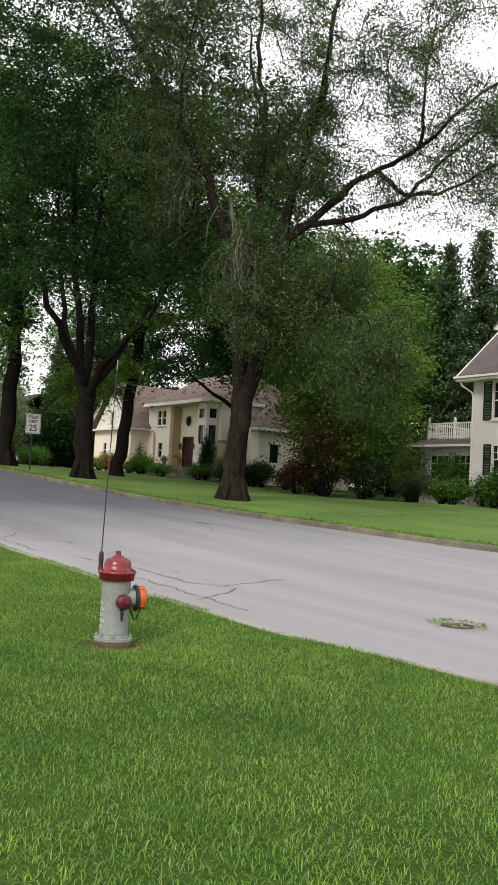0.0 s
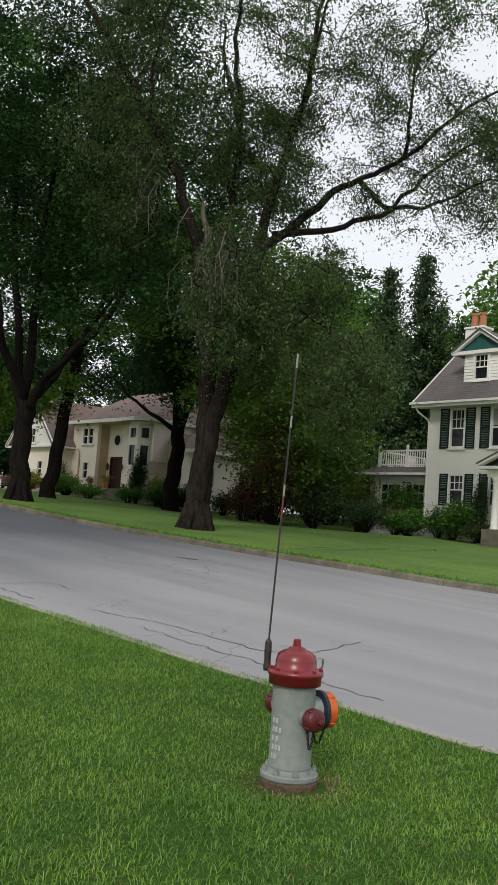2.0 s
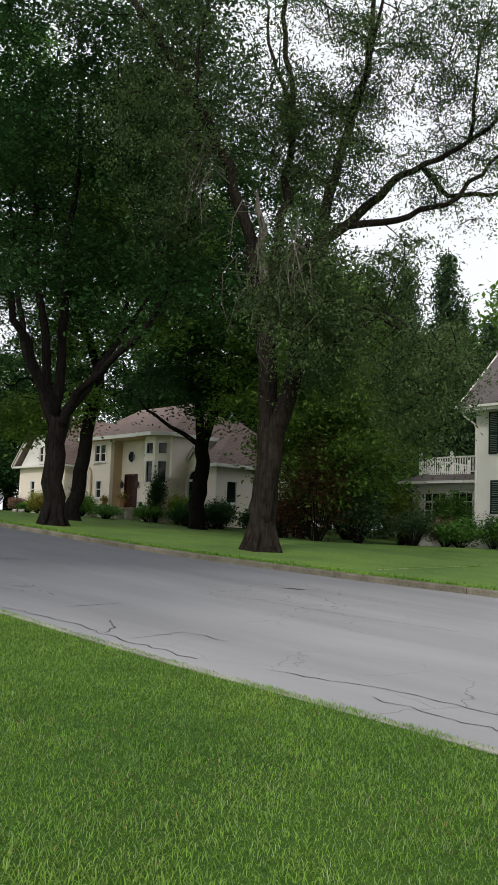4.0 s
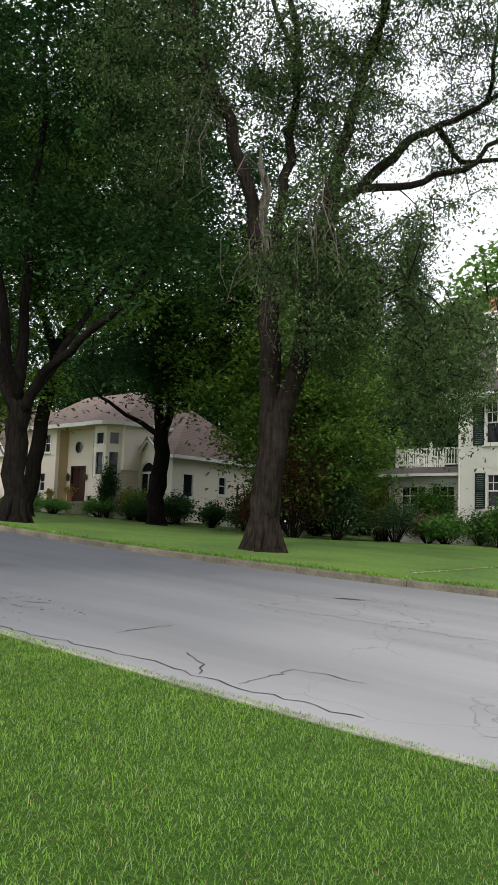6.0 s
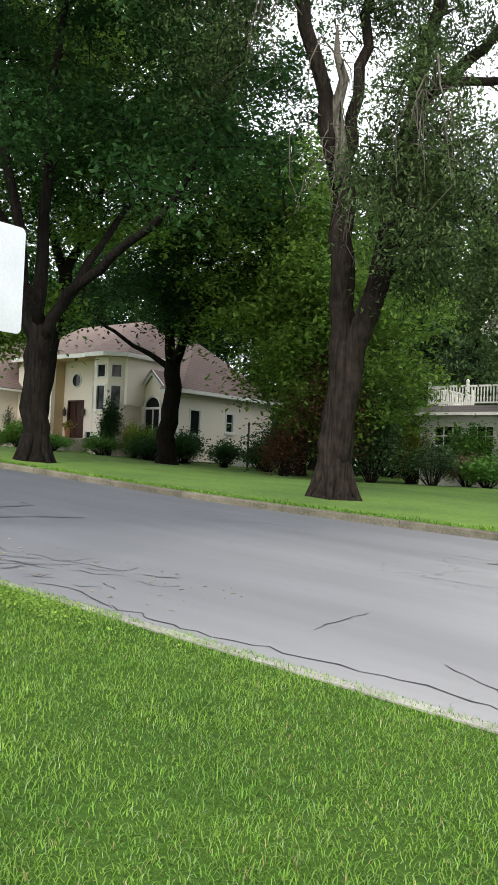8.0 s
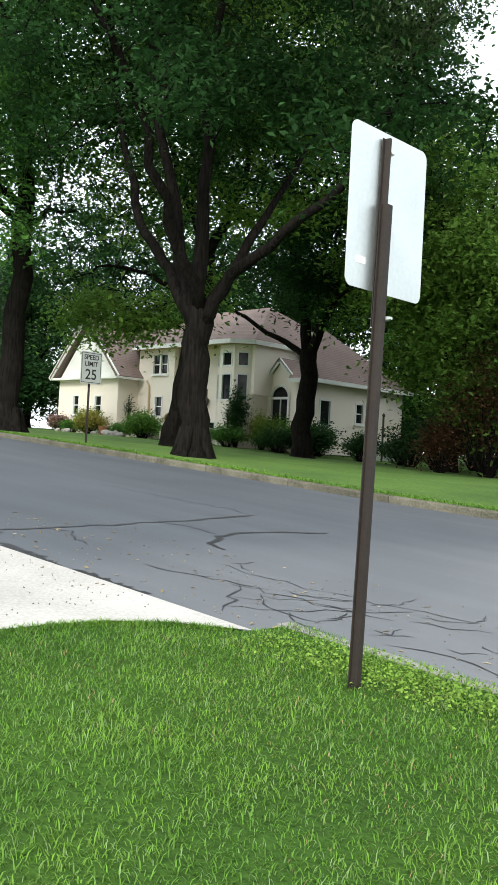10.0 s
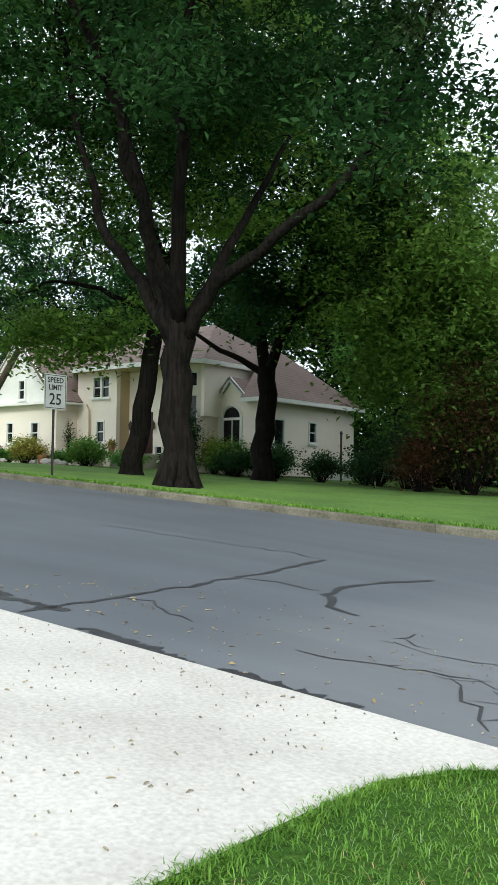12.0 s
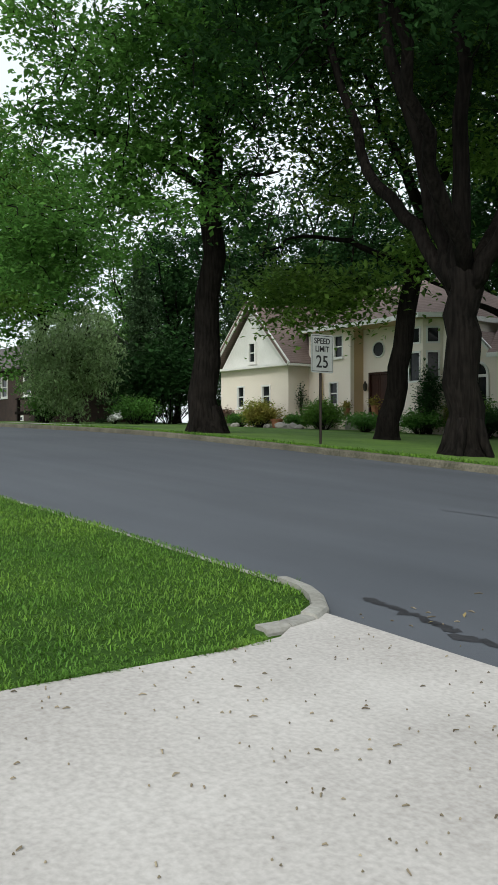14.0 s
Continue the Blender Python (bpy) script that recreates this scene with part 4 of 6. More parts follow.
    s.box(o0 - 0.07, ay - 0.09, oz - 0.12, o1 + 0.07, ay + 0.06, oz + 0.02).box(o0 + 0.06, ay - 0.02, os_ - 0.09, o1 - 0.06, ay + 0.09, os_ + 0.03)
    s.box((o0 + o1) / 2 - 0.02, ay, oz, (o0 + o1) / 2 + 0.02, ay + 0.08, os_ - 0.09)
    part("window_frame", s, TRIM, aw)
    part("wall", Shape().prism([(ax0, 5.8), (o1 + 0.35, 5.8), ((o0 + o1) / 2 - 0.05, 6.75)], ay, ay + 0.25), STUCCO, h)
    for ex in (ax0 - 0.1, o1 + 0.45):
        bar(h, "rake_board", (ex, ay - 0.15, 5.8), ((o0 + o1) / 2 - 0.05, ay - 0.15, 6.85), 0.1, 0.2, TRIM)
        slab(h, "small_gable_roof", [(ex, ay - 0.2, 5.9), ((o0 + o1) / 2 - 0.05, ay - 0.2, 6.95), ((o0 + o1) / 2 - 0.05, 33, 6.95), (ex, 33, 5.9)], SHINGLE_PINK, 0.06)
    wall(h, ay + 0.25, 38.5, b0, 5.8, ax1, [(31.7, 32.5, 3.65, 4.9), (34.6, 35.2, 3.9, 4.9)], STUCCO, axis="x", sign=-1)
    window(h, 31.7, 32.5, 3.65, 4.9, ax1, axis="x", sign=-1, rows=1)
    window(h, 34.6, 35.2, 3.9, 4.9, ax1, axis="x", sign=-1, rows=2)
    part("downpipe", Shape().tube([(ax1 + 0.06, ay - 0.1, 5.7), (ax1 + 0.06, ay - 0.06, 2.3)], 0.05), TRIM, h)
    wall(h, gx0, ax1, b0, 5.8, 38.5, [], STUCCO)
    # roofs
    ev = 0.5
    slab(h, "main_roof", [(mx0, my - ev, me + 0.05), (-43.6, my - ev, me + 0.05), (-44.2, 33.6, 10.2), (mx0, 33.6, 10.2)], SHINGLE_PINK)
    slab(h, "main_roof", [(-43.6, my - ev, me + 0.05), (-43.3, 28.45, me + 0.05), (-41.9, 28.45, me + 0.05), (-41.1, 29.3, me + 0.05), (-44.2, 33.6, 10.2)], SHINGLE_PINK)
    slab(h, "main_roof", [(-41.1, 29.3, me + 0.05), (-41.1, 38.5, me + 0.05), (-44.2, 33.6, 10.2)], SHINGLE_PINK)
    slab(h, "main_roof", [(mx0, 38.8, me), (-41.1, 38.5, me), (-44.2, 33.6, 10.2), (mx0, 33.6, 10.2)], SHINGLE_PINK)
    slab(h, "main_roof", [(-55.0, 33.6, 8.0), (mx0, my - ev, me + 0.05), (mx0, 33.6, 10.2)], SHINGLE_PINK)
    eaves = [(mx0, my - ev - 0.03), (-43.6, my - ev - 0.03), (-43.3, 28.42), (-41.9, 28.42), (-41.05, 29.28), (-41.05, 38.0)]
    for p, q in zip(eaves, eaves[1:]):
        bar(h, "fascia", (*p, me - 0.04), (*q, me - 0.04), 0.06, 0.22, TRIM)
    part("soffit", Shape().box(mx0, my - ev, me - 0.14, -43.6, dy, me - 0.1).prism([(-43.6, 28.6), (-43.3, 28.47), (-41.9, 28.47), (-41.1, 29.3), (-41.1, 31), (-43.9, 30)], me - 0.14, me - 0.1, axis="z"), TAN, h)
    wall(h, 29.6, 38.3, 5.0, me, -41.3, [], STUCCO, axis="x", sign=-1)
    # lower roof of the wing
    slab(h, "wing_roof", [(o1 + 0.3, ay - 0.5, 5.85), (ax1 + 0.5, ay - 0.5, 5.85), (-41.6, 35.0, 9.1)], SHINGLE_PINK)
    slab(h, "wing_roof", [(ax1 + 0.5, ay - 0.5, 5.85), (ax1 + 0.5, 39, 5.85), (-41.6, 35.0, 9.1)], SHINGLE_PINK)
    bar(h, "fascia", (o1 + 0.3, ay - 0.52, 5.76), (ax1 + 0.55, ay - 0.52, 5.76), 0.06, 0.2, TRIM)
    bar(h, "fascia", (ax1 + 0.53, ay - 0.52, 5.76), (ax1 + 0.53, 39, 5.76), 0.06, 0.2, TRIM)
    # terrace wall at the gable's foot
    part("terrace_wall", Shape().box(-49.7, 28.0, b0, -46.9, 28.4, 3.35, bevel=0.04), STUCCO, h)
    return h


house_white = white_house()
house_cream = cream_house()

# ---------------------------------------------------------------- trees and shrubs


def leaf_mesh(name, centres, sizes, rng, mat, droop=0.25, slim=0.55):
    """Folded leaves, one island each, at the given places."""
    n = len(centres)
    d = rng.normal(size=(n, 3))
    d[:, 2] = d[:, 2] * 0.5 - droop
    d /= np.linalg.norm(d, axis=1)[:, None]
    u = rng.normal(size=(n, 3))
    u[:, 2] += 2.6
    s = np.cross(d, u)
    s /= np.linalg.norm(s, axis=1)[:, None] + 1e-9
    nrm = np.cross(s, d)
    L = sizes[:, None]
    v = np.empty((n, 4, 3))
    v[:, 0] = centres - d * L * 0.5
    v[:, 1] = centres + s * L * slim * 0.5 + nrm * L * 0.12
    v[:, 2] = centres + d * L * 0.5
    v[:, 3] = centres - s * L * slim * 0.5 + nrm * L * 0.12
    me = bpy.data.meshes.new(name)
    idx = np.arange(n)[:, None] * 4
    tri = np.concatenate([idx + [0, 1, 2], idx + [0, 2, 3]], axis=1).reshape(-1)
    me.vertices.add(n * 4)
    me.vertices.foreach_set("co", v.reshape(-1))
    me.loops.add(n * 6)
    me.loops.foreach_set("vertex_index", tri.astype(np.int32))
    me.polygons.add(n * 2)
    me.polygons.foreach_set("loop_start", np.arange(0, n * 6, 3, dtype=np.int32))
    me.polygons.foreach_set("loop_total", np.full(n * 2, 3, dtype=np.int32))
    me.materials.append(mat)
    me.update()
    me.validate()
    return me


def wobble(p, q, rng, n=5, amount=0.06):
    p, q = np.array(p, float), np.array(q, float)
    L = np.linalg.norm(q - p)
    out = []
    for i in range(n + 1):
        t = i / n
        out.append(p + (q - p) * t + (rng.normal(size=3) * L * amount if 0 < i < n else 0))
    return out


def tree(name, at, label, limbs, crowns, leaf, bark, seed, clumps=260, per=130, leaf_size=0.2, spread=0.75, flare=1.5, droop=0.3, gap=0.0, slim=0.55, category="tree", group="", roots=0, gap_size=0.35, shell=0.42, hollow=None):
    """A tree: limbs are (points, start radius, end radius) from its foot; crowns are (centre, radii, weight) lobes
    that hold leaf clumps, each borne by a twig from the nearest limb."""
    rng = np.random.default_rng(seed)
    t = thing(name, at, label, category, group)
    s = Shape()
    nodes = []
    for k, (pts, r0, r1) in enumerate(limbs):
        path = []
        for a, b in zip(pts, pts[1:]):
            seg = wobble(a, b, rng, 4, 0.025)
            path += seg if not path else seg[1:]
        n = len(path)
        radii = [r0 + (r1 - r0) * (i / (n - 1)) ** 0.85 for i in range(n)]
        if k == 0 and flare > 1:
            path = [path[0] - np.array((0, 0, 0.3)), path[0], path[0] + (path[1] - path[0]) * 0.15, path[0] + (path[1] - path[0]) * 0.4] + path[1:]
            radii = [r0 * flare * 1.1, r0 * flare, r0 * (1 + (flare - 1) * 0.5), r0 * (1 + (flare - 1) * 0.18)] + radii[1:]
        s.tube(path, radii, 14 if r0 > 0.25 else 8)
        nodes += [(p, r) for p, r in zip(path, radii) if p[2] > 2.0]
    for k in range(roots):
        a = 2 * math.pi * k / roots + rng.normal() * 0.2
        r = limbs[0][1]
        c, sn = math.cos(a), math.sin(a)
        s.tube([(c * r * 0.7, sn * r * 0.7, 0.75), (c * r * 1.1, sn * r * 1.1, 0.22), (c * r * 1.4, sn * r * 1.4, 0.0), (c * r * 1.7, sn * r * 1.7, -0.15)], [r * 0.28, r * 0.26, r * 0.2, r * 0.1], 8)
    base = np.array([p for p, r in nodes])
    base_r = np.array([r for p, r in nodes])
    weights = np.array([c[2] * c[1][0] * c[1][1] * c[1][2] for c in crowns])
    weights /= weights.sum()
    centres, got = [], 0
    while got < clumps:
        c, rad, _ = crowns[rng.choice(len(crowns), p=weights)]
        v = rng.normal(size=3)
        v *= rng.random() ** shell / np.linalg.norm(v)
        p = np.array(c) + v * np.array(rad)
        if gap and noise.noise(Vector(p * gap_size) + Vector((seed, 0, 0))) < gap - 0.5:
            continue
        if hollow:
            low, rise, reach = hollow
            if p[2] < low + rise * (1 - (p[0] ** 2 + p[1] ** 2) / reach ** 2):
                continue
        centres.append(p)
        got += 1
    allp = []
    away = [np.linalg.norm(base - p, axis=1).min() for p in centres]
    centres = [centres[i] for i in np.argsort(away)]
    count = len(base)
    base = np.concatenate([base, np.zeros((len(centres), 3))])
    base_r = np.concatenate([base_r, np.full(len(centres), 0.03)])
    for p in centres:
        gone = base[:count]
        dist = np.linalg.norm(gone - p, axis=1) + np.maximum(0, gone[:, 2] - p[2]) * 0.5
        j = int(np.argmin(dist * (1 + 0.25 * rng.random(count))))
        a = base[j]
        base[count] = p
        count += 1
        mid = (a + p) / 2 + np.array((0, 0, 0.1)) * np.linalg.norm(p - a) + rng.normal(size=3) * 0.06 * np.linalg.norm(p - a)
        s.tube([a, mid, p], [min(base_r[j] * 0.6, 0.012 + 0.012 * np.linalg.norm(p - a)), 0.018, 0.01], 4, cap=False)
        k = int(per * (0.6 + 0.8 * rng.random()))
        off = rng.normal(size=(k, 3)) * np.array((spread, spread, spread * 0.38))
        off[:, 2] -= droop * 0.5 * (off[:, 0] ** 2 + off[:, 1] ** 2) / max(spread, 0.1)
        along = rng.random(k)[:, None]
        allp.append(p + off * (0.5 + 0.5 * along) + (mid - p) * (rng.random(k)[:, None] ** 3) * 0.6)
    allp = np.concatenate(allp)
    part("trunk", s, bark, t, smooth=True)
    sizes = leaf_size * (0.65 + 0.7 * rng.random(len(allp)))
    cr = new("crown", leaf_mesh("crown", allp, sizes, rng, leaf, droop, slim))
    cr.parent = t
    return t


def shrub(name, at, radii, label, leaf, seed, leaves=2500, leaf_size=0.12, clumps=26, category="shrub", group="", stems=True):
    """A bush: stems and a lumpy mass of leaves."""
    rng = np.random.default_rng(seed)
    x, y = at[:2]
    z = at[2] if len(at) > 2 else lawn_z(x, y)
    t = thing(name, (x, y, z), label, category, group)
    pts, s = [], Shape()
    rx, ry, rz = radii
    for k in range(clumps):
        v = rng.normal(size=3)
        v /= np.linalg.norm(v)
        v[2] = abs(v[2]) if rng.random() < 0.75 else v[2] * 0.4
        r = rng.random() ** 0.3 * 0.8
        p = np.array((v[0] * rx * r, v[1] * ry * r, rz * 0.42 + v[2] * rz * 0.5 * r * 1.1))
        pts.append(p + rng.normal(size=(leaves // clumps, 3)) * np.array((rx, ry, rz * 0.7)) * 0.19)
        s.tube([(v[0] * 0.1 * rx, v[1] * 0.1 * ry, -0.05), (p[0] * 0.6, p[1] * 0.6, max(p[2] * 0.5, 0.05)), tuple(p)], [0.02, 0.014, 0.006], 4, cap=False)
    pts = np.concatenate(pts)
    pts[:, 2] = np.maximum(pts[:, 2], 0.02)
    part("woody_base", s, BARK_DARK, t)
    fo = new("foliage", leaf_mesh("foliage", pts, leaf_size * (0.6 + 0.8 * rng.random(len(pts))), rng, leaf, 0.1, 0.6))
    fo.parent = t
    return t


def foot(x, y, dz=0.0):
    return (x, y, lawn_z(x, y) + dz)


def round_limbs(height, fork, r, spread, n, seed, lean=(0, 0)):
    """A trunk to the fork and n rising limbs."""
    rng = np.random.default_rng(seed)
    fx, fy = lean
    out = [([(0, 0, 0), (fx * 0.5, fy * 0.5, fork * 0.5), (fx, fy, fork)], r, r * 0.8)]
    for k in range(n):
        a = 2 * math.pi * (k + 0.3 * rng.random()) / n
        out_r = spread * (0.5 + 0.5 * rng.random()) * (0.45 if k == 0 else 1)
        h = height * (0.72 + 0.2 * rng.random()) if k % 2 == 0 else height * (0.5 + 0.2 * rng.random())
        end = (fx + math.cos(a) * out_r, fy + math.sin(a) * out_r, h)
        mid = (fx + math.cos(a) * out_r * 0.45, fy + math.sin(a) * out_r * 0.45, fork + (h - fork) * 0.5)
        out.append(([(fx, fy, fork - 0.4), mid, end], r * 0.5, 0.05))
    return out


# the old street tree with a bare top and hanging grey-green twigs
oak_limbs = [
    ([(0, 0, 0), (0.05, 0, 1.6), (0.16, 0, 2.8), (0.2, 0, 3.5)], 0.42, 0.3),
    ([(0.03, 0, 0.5), (0.06, 0, 3.4), (0.02, 0, 5.4), (-0.05, -0.05, 7.3)], 0.31, 0.26),
    ([(0.04, 0, 0.5), (0.4, 0, 3.4), (0.92, 0.05, 4.7), (1.2, 0.1, 6.4), (1.5, 0.3, 8.3), (1.6, 0.4, 9.4)], 0.29, 0.21),
    ([(-0.05, -0.05, 7.0), (0.2, 0.1, 9.2), (0.3, 0.3, 11.6), (0.45, 0.2, 13.6), (0.3, -0.2, 16), (0.5, -0.3, 19)], 0.17, 0.05),
    ([(-0.05, -0.1, 7.0), (-0.2, -1.0, 9.6), (-0.6, -2.2, 12.2), (-1.1, -2.8, 13.4), (-2.2, -3.2, 15.4), (-3.8, -3.6, 17.6), (-5.0, -4.0, 20)], 0.2, 0.06),
    ([(1.6, 0.4, 9.1), (1.9, 0.7, 11.4), (2.5, 1.0, 13.6), (2.7, 1.1, 15.2), (3.0, 1.3, 18)], 0.17, 0.05),
    ([(1.55, 0.4, 8.7), (2.0, 1.6, 10.0), (2.5, 2.6, 11.2), (3.07, 3.4, 11.8), (3.9, 4.4, 12.6), (6.0, 5.0, 14.0), (7.5, 5.6, 14.8)], 0.17, 0.03),
    ([(3.0, 3.2, 11.7), (2.95, 4.7, 11.2), (4.2, 4.9, 10.95), (5.2, 4.9, 11.0), (6.6, 5.3, 11.5), (8.0, 5.4, 11.2)], 0.1, 0.02),
    ([(1.7, 0.8, 9.4), (2.6, 2.6, 9.9), (3.4, 4.0, 10.6), (4.5, 4.6, 11.8), (6.0, 4.9, 12.6), (7.6, 5.0, 12.8)], 0.12, 0.025),
    ([(3.9, 4.4, 12.6), (4.4, 4.0, 14.5), (5.2, 3.6, 16.5)], 0.07, 0.02),
    ([(2.2, 0.9, 12.6), (3.4, 0.4, 14.6), (4.6, 0, 17)], 0.09, 0.02),
    ([(0.4, 0.2, 13.2), (-0.6, 0.4, 15.2), (-1.2, 0.5, 17.5)], 0.09, 0.03),
    ([(-0.8, -2.5, 12.8), (-0.7, -2.6, 14.6), (-0.2, -2.4, 17.0)], 0.08, 0.02),
    ([(1.2, 0.1, 6.2), (2.0, 1.6, 7.2), (2.6, 3.0, 6.6), (3.0, 4.0, 5.2)], 0.08, 0.02),
    ([(1.0, 0.05, 4.8), (2.2, 0.6, 6.0), (3.6, 0.8, 6.6), (5.0, 0.8, 5.6)], 0.08, 0.02),
    ([(1.3, 0.1, 7.0), (2.4, -1.2, 8.0), (3.6, -2.3, 7.8)], 0.07, 0.02),
]
oak = tree("street_tree", foot(-18.15, 14.25), "old street tree with furrowed bark, a broken top and sparse leaves", oak_limbs,
           [((0.4, -1.4, 9.8), (1.9, 1.3, 2.8), 2.2), ((2.6, -1.5, 7.2), (1.3, 1.1, 2.6), 3.0), ((1.6, 0.9, 6.6), (1.6, 1.2, 2.6), 1.8), ((2.6, 2.8, 6.0), (2.2, 2.4, 3.2), 2.6), ((4.8, 0.6, 6.0), (2.0, 1.8, 2.6), 1.8),
            ((4.5, 4.6, 12.2), (3.4, 2.6, 2.4), 0.8), ((7.2, 5.0, 12.3), (2.2, 2.4, 3.0), 1.1), ((5.0, 3.0, 15.5), (3.6, 3.0, 3.0), 0.7), ((1.5, 0.6, 15.5), (3.4, 3.0, 3.6), 0.7),
            ((-1.6, -2.8, 13.0), (2.4, 2.0, 3.0), 0.9), ((-3.2, -3.0, 17.5), (3.0, 2.5, 3.2), 1.0), ((1.4, 0.4, 12.0), (2.4, 2.0, 2.4), 1.5), ((-2.0, -1.6, 10.6), (2.0, 1.6, 2.6), 1.3)],
           LEAF_GREY, BARK, 11, clumps=1780, per=88, leaf_size=0.115, spread=0.42, flare=1.35, droop=0.7, gap=0.4, slim=0.4, roots=6)


def dead_wood(t, seed):
    """Bleached broken stem and bare drooping twigs."""
    r = np.random.default_rng(seed)
    part("dead_stem", Shape().tube(wobble((-0.04, -0.1, 7.1), (0.25, -0.95, 10.4), r, 6, 0.012), [0.2, 0.18, 0.16, 0.14, 0.12, 0.08, 0.02], 10), DEAD, t, "bleached broken stem", smooth=True)
    for k in range(30):
        f = r.random()
        if k < 15:
            a = np.array((1.3, 0.1, 7.0)) * (1 - f) + np.array((3.5, -2.2, 7.8)) * f
        elif k < 24:
            a = np.array((0.0, -0.2, 7.2)) * (1 - f) + np.array((0.2, -0.8, 10.0)) * f
        else:
            a = np.array((-0.3, -1.4, 10.4)) * (1 - f) + np.array((-0.5, -2.6, 12.0)) * f
        L = 0.7 + 1.3 * r.random()
        side = r.normal() * 0.6
        path = [a, a + np.array((side * 0.5, -0.4, 0.15)) * L, a + np.array((side * 0.9, -0.6, -0.25)) * L, a + np.array((side + 0.1 * r.normal(), -0.65, -0.9)) * L]
        s = Shape().tube(path, [0.026, 0.02, 0.013, 0.005], 5, cap=False)
        for j in range(4):
            b = np.array(path[1]) + (np.array(path[3]) - np.array(path[1])) * (0.1 + 0.25 * j)
            s.tube([b, b + r.normal(size=3) * 0.2 + np.array((0, 0, -0.1)), b + r.normal(size=3) * 0.3 + np.array((0, 0, -0.5))], [0.012, 0.008, 0.004], 4, cap=False)
        part("dead_twig", s, DEAD, t)


dead_wood(oak, 3)
maple = tree("street_tree", foot(-27.3, 13.0), "broad dark green maple with a thick dark trunk", [
    ([(-0.05, 0, 0), (-0.1, 0, 2), (-0.08, 0, 3.9)], 0.39, 0.34),
    ([(-0.15, 0, 3.2), (-1.4, 0.1, 5.0), (-3.0, 0.2, 6.6), (-3.95, 0.3, 8.8), (-5.3, 0.4, 13), (-5.8, 0.5, 16)], 0.2, 0.05),
    ([(-0.15, 0, 3.4), (-1.0, 0, 5.7), (-2.4, 0.1, 9.9), (-2.7, 0, 13), (-3.0, 0, 18)], 0.22, 0.06),
    ([(-0.1, 0, 3.5), (-0.2, 0.1, 6.0), (-0.2, 0, 10), (0.4, 0, 17)], 0.25, 0.06),
    ([(0.05, 0, 3.4), (0.9, 0.1, 4.6), (2.2, 0.2, 5.2), (4.15, 0.4, 6.4), (5.8, 0.5, 8.5), (6.6, 0.6, 10.5)], 0.2, 0.05),
    ([(0, 0, 3.6), (0.4, -1.6, 6.2), (0.6, -3.4, 9.0), (0.6, -5.0, 10.5)], 0.2, 0.05),
    ([(0, 0, 3.6), (0.2, 2.0, 6.6), (0.2, 4.0, 9.5)], 0.2, 0.05)],
    [((0, 0.2, 11.6), (7.0, 5.6, 5.0), 1), ((4.0, -0.6, 7.6), (4.4, 4.0, 2.4), 1.3), ((-4.4, 0.2, 8.0), (3.4, 4.0, 3.0), 0.8), ((0, 0, 18), (7.2, 5.8, 5.8), 0.9)],
    LEAF_DARK, BARK_DARK, 12, clumps=780, per=95, leaf_size=0.18, spread=0.66, flare=1.35, gap=0.49, roots=5, gap_size=0.36, shell=0.3, hollow=(4.6, 4.2, 6.6))
leaning = tree("street_tree", foot(-34.7, 18.6), "slim dark tree that leans over the lawn", [
    ([(0, 0, 0), (0.45, 0, 2.2), (1.0, 0, 4.6), (1.5, 0, 7)], 0.36, 0.24),
    ([(1.4, 0, 6.6), (2.6, 0.4, 9), (3.0, 0.6, 12)], 0.2, 0.05), ([(1.4, 0, 6.8), (0.4, -0.6, 9.4), (-0.6, -1, 12.5)], 0.2, 0.05), ([(1.1, 0, 5.2), (-0.8, -0.8, 6.2), (-2.6, -1.2, 6.6), (-5.0, -1.0, 6.4)], 0.12, 0.025)],
    [((1.4, 0, 13.5), (5.8, 5.0, 7.0), 1), ((-1.8, -1.0, 4.6), (2.6, 1.6, 1.0), 2.4), ((-4.6, -0.8, 5.8), (2.4, 1.6, 1.2), 1.0), ((1.8, -1.2, 5.4), (1.8, 1.3, 0.9), 2.2)],
    LEAF_LOW, BARK_DARK, 13, clumps=560, per=95, leaf_size=0.21, spread=0.72, flare=1.25, gap=0.47)
tree_two = tree("street_tree", foot(-35.5, 26.8), "dark green maple on the lawn beside the cream house", [
    ([(0, 0, 0), (0.05, 0, 2.5), (0.1, 0, 4.6)], 0.45, 0.36),
    ([(0.1, 0, 4.3), (-1.4, -0.4, 5.2), (-3.6, -0.8, 6.4), (-5.2, -1, 7.6)], 0.16, 0.04),
    ([(0.1, 0, 4.3), (-0.8, 0, 8), (-1.5, 0, 13)], 0.28, 0.06), ([(0.1, 0, 4.3), (1.4, 0.3, 7.5), (2.4, 0.4, 12)], 0.26, 0.06),
    ([(0.1, 0, 4.6), (2.2, -1, 6.4), (4.6, -1.6, 7.4)], 0.15, 0.04)],
    [((1.4, -0.4, 15), (6.8, 5.0, 9.0), 1), ((3.0, -1.2, 8.2), (3.8, 2.8, 2.8), 0.9), ((-3.4, -1, 7.6), (3.2, 2.6, 2.0), 1.2), ((0, 0, 8.6), (4.6, 4.0, 2.6), 1.0)],
    LEAF_DARK, BARK_DARK, 14, clumps=560, per=95, leaf_size=0.23, spread=0.75, flare=1.3, gap=0.46)
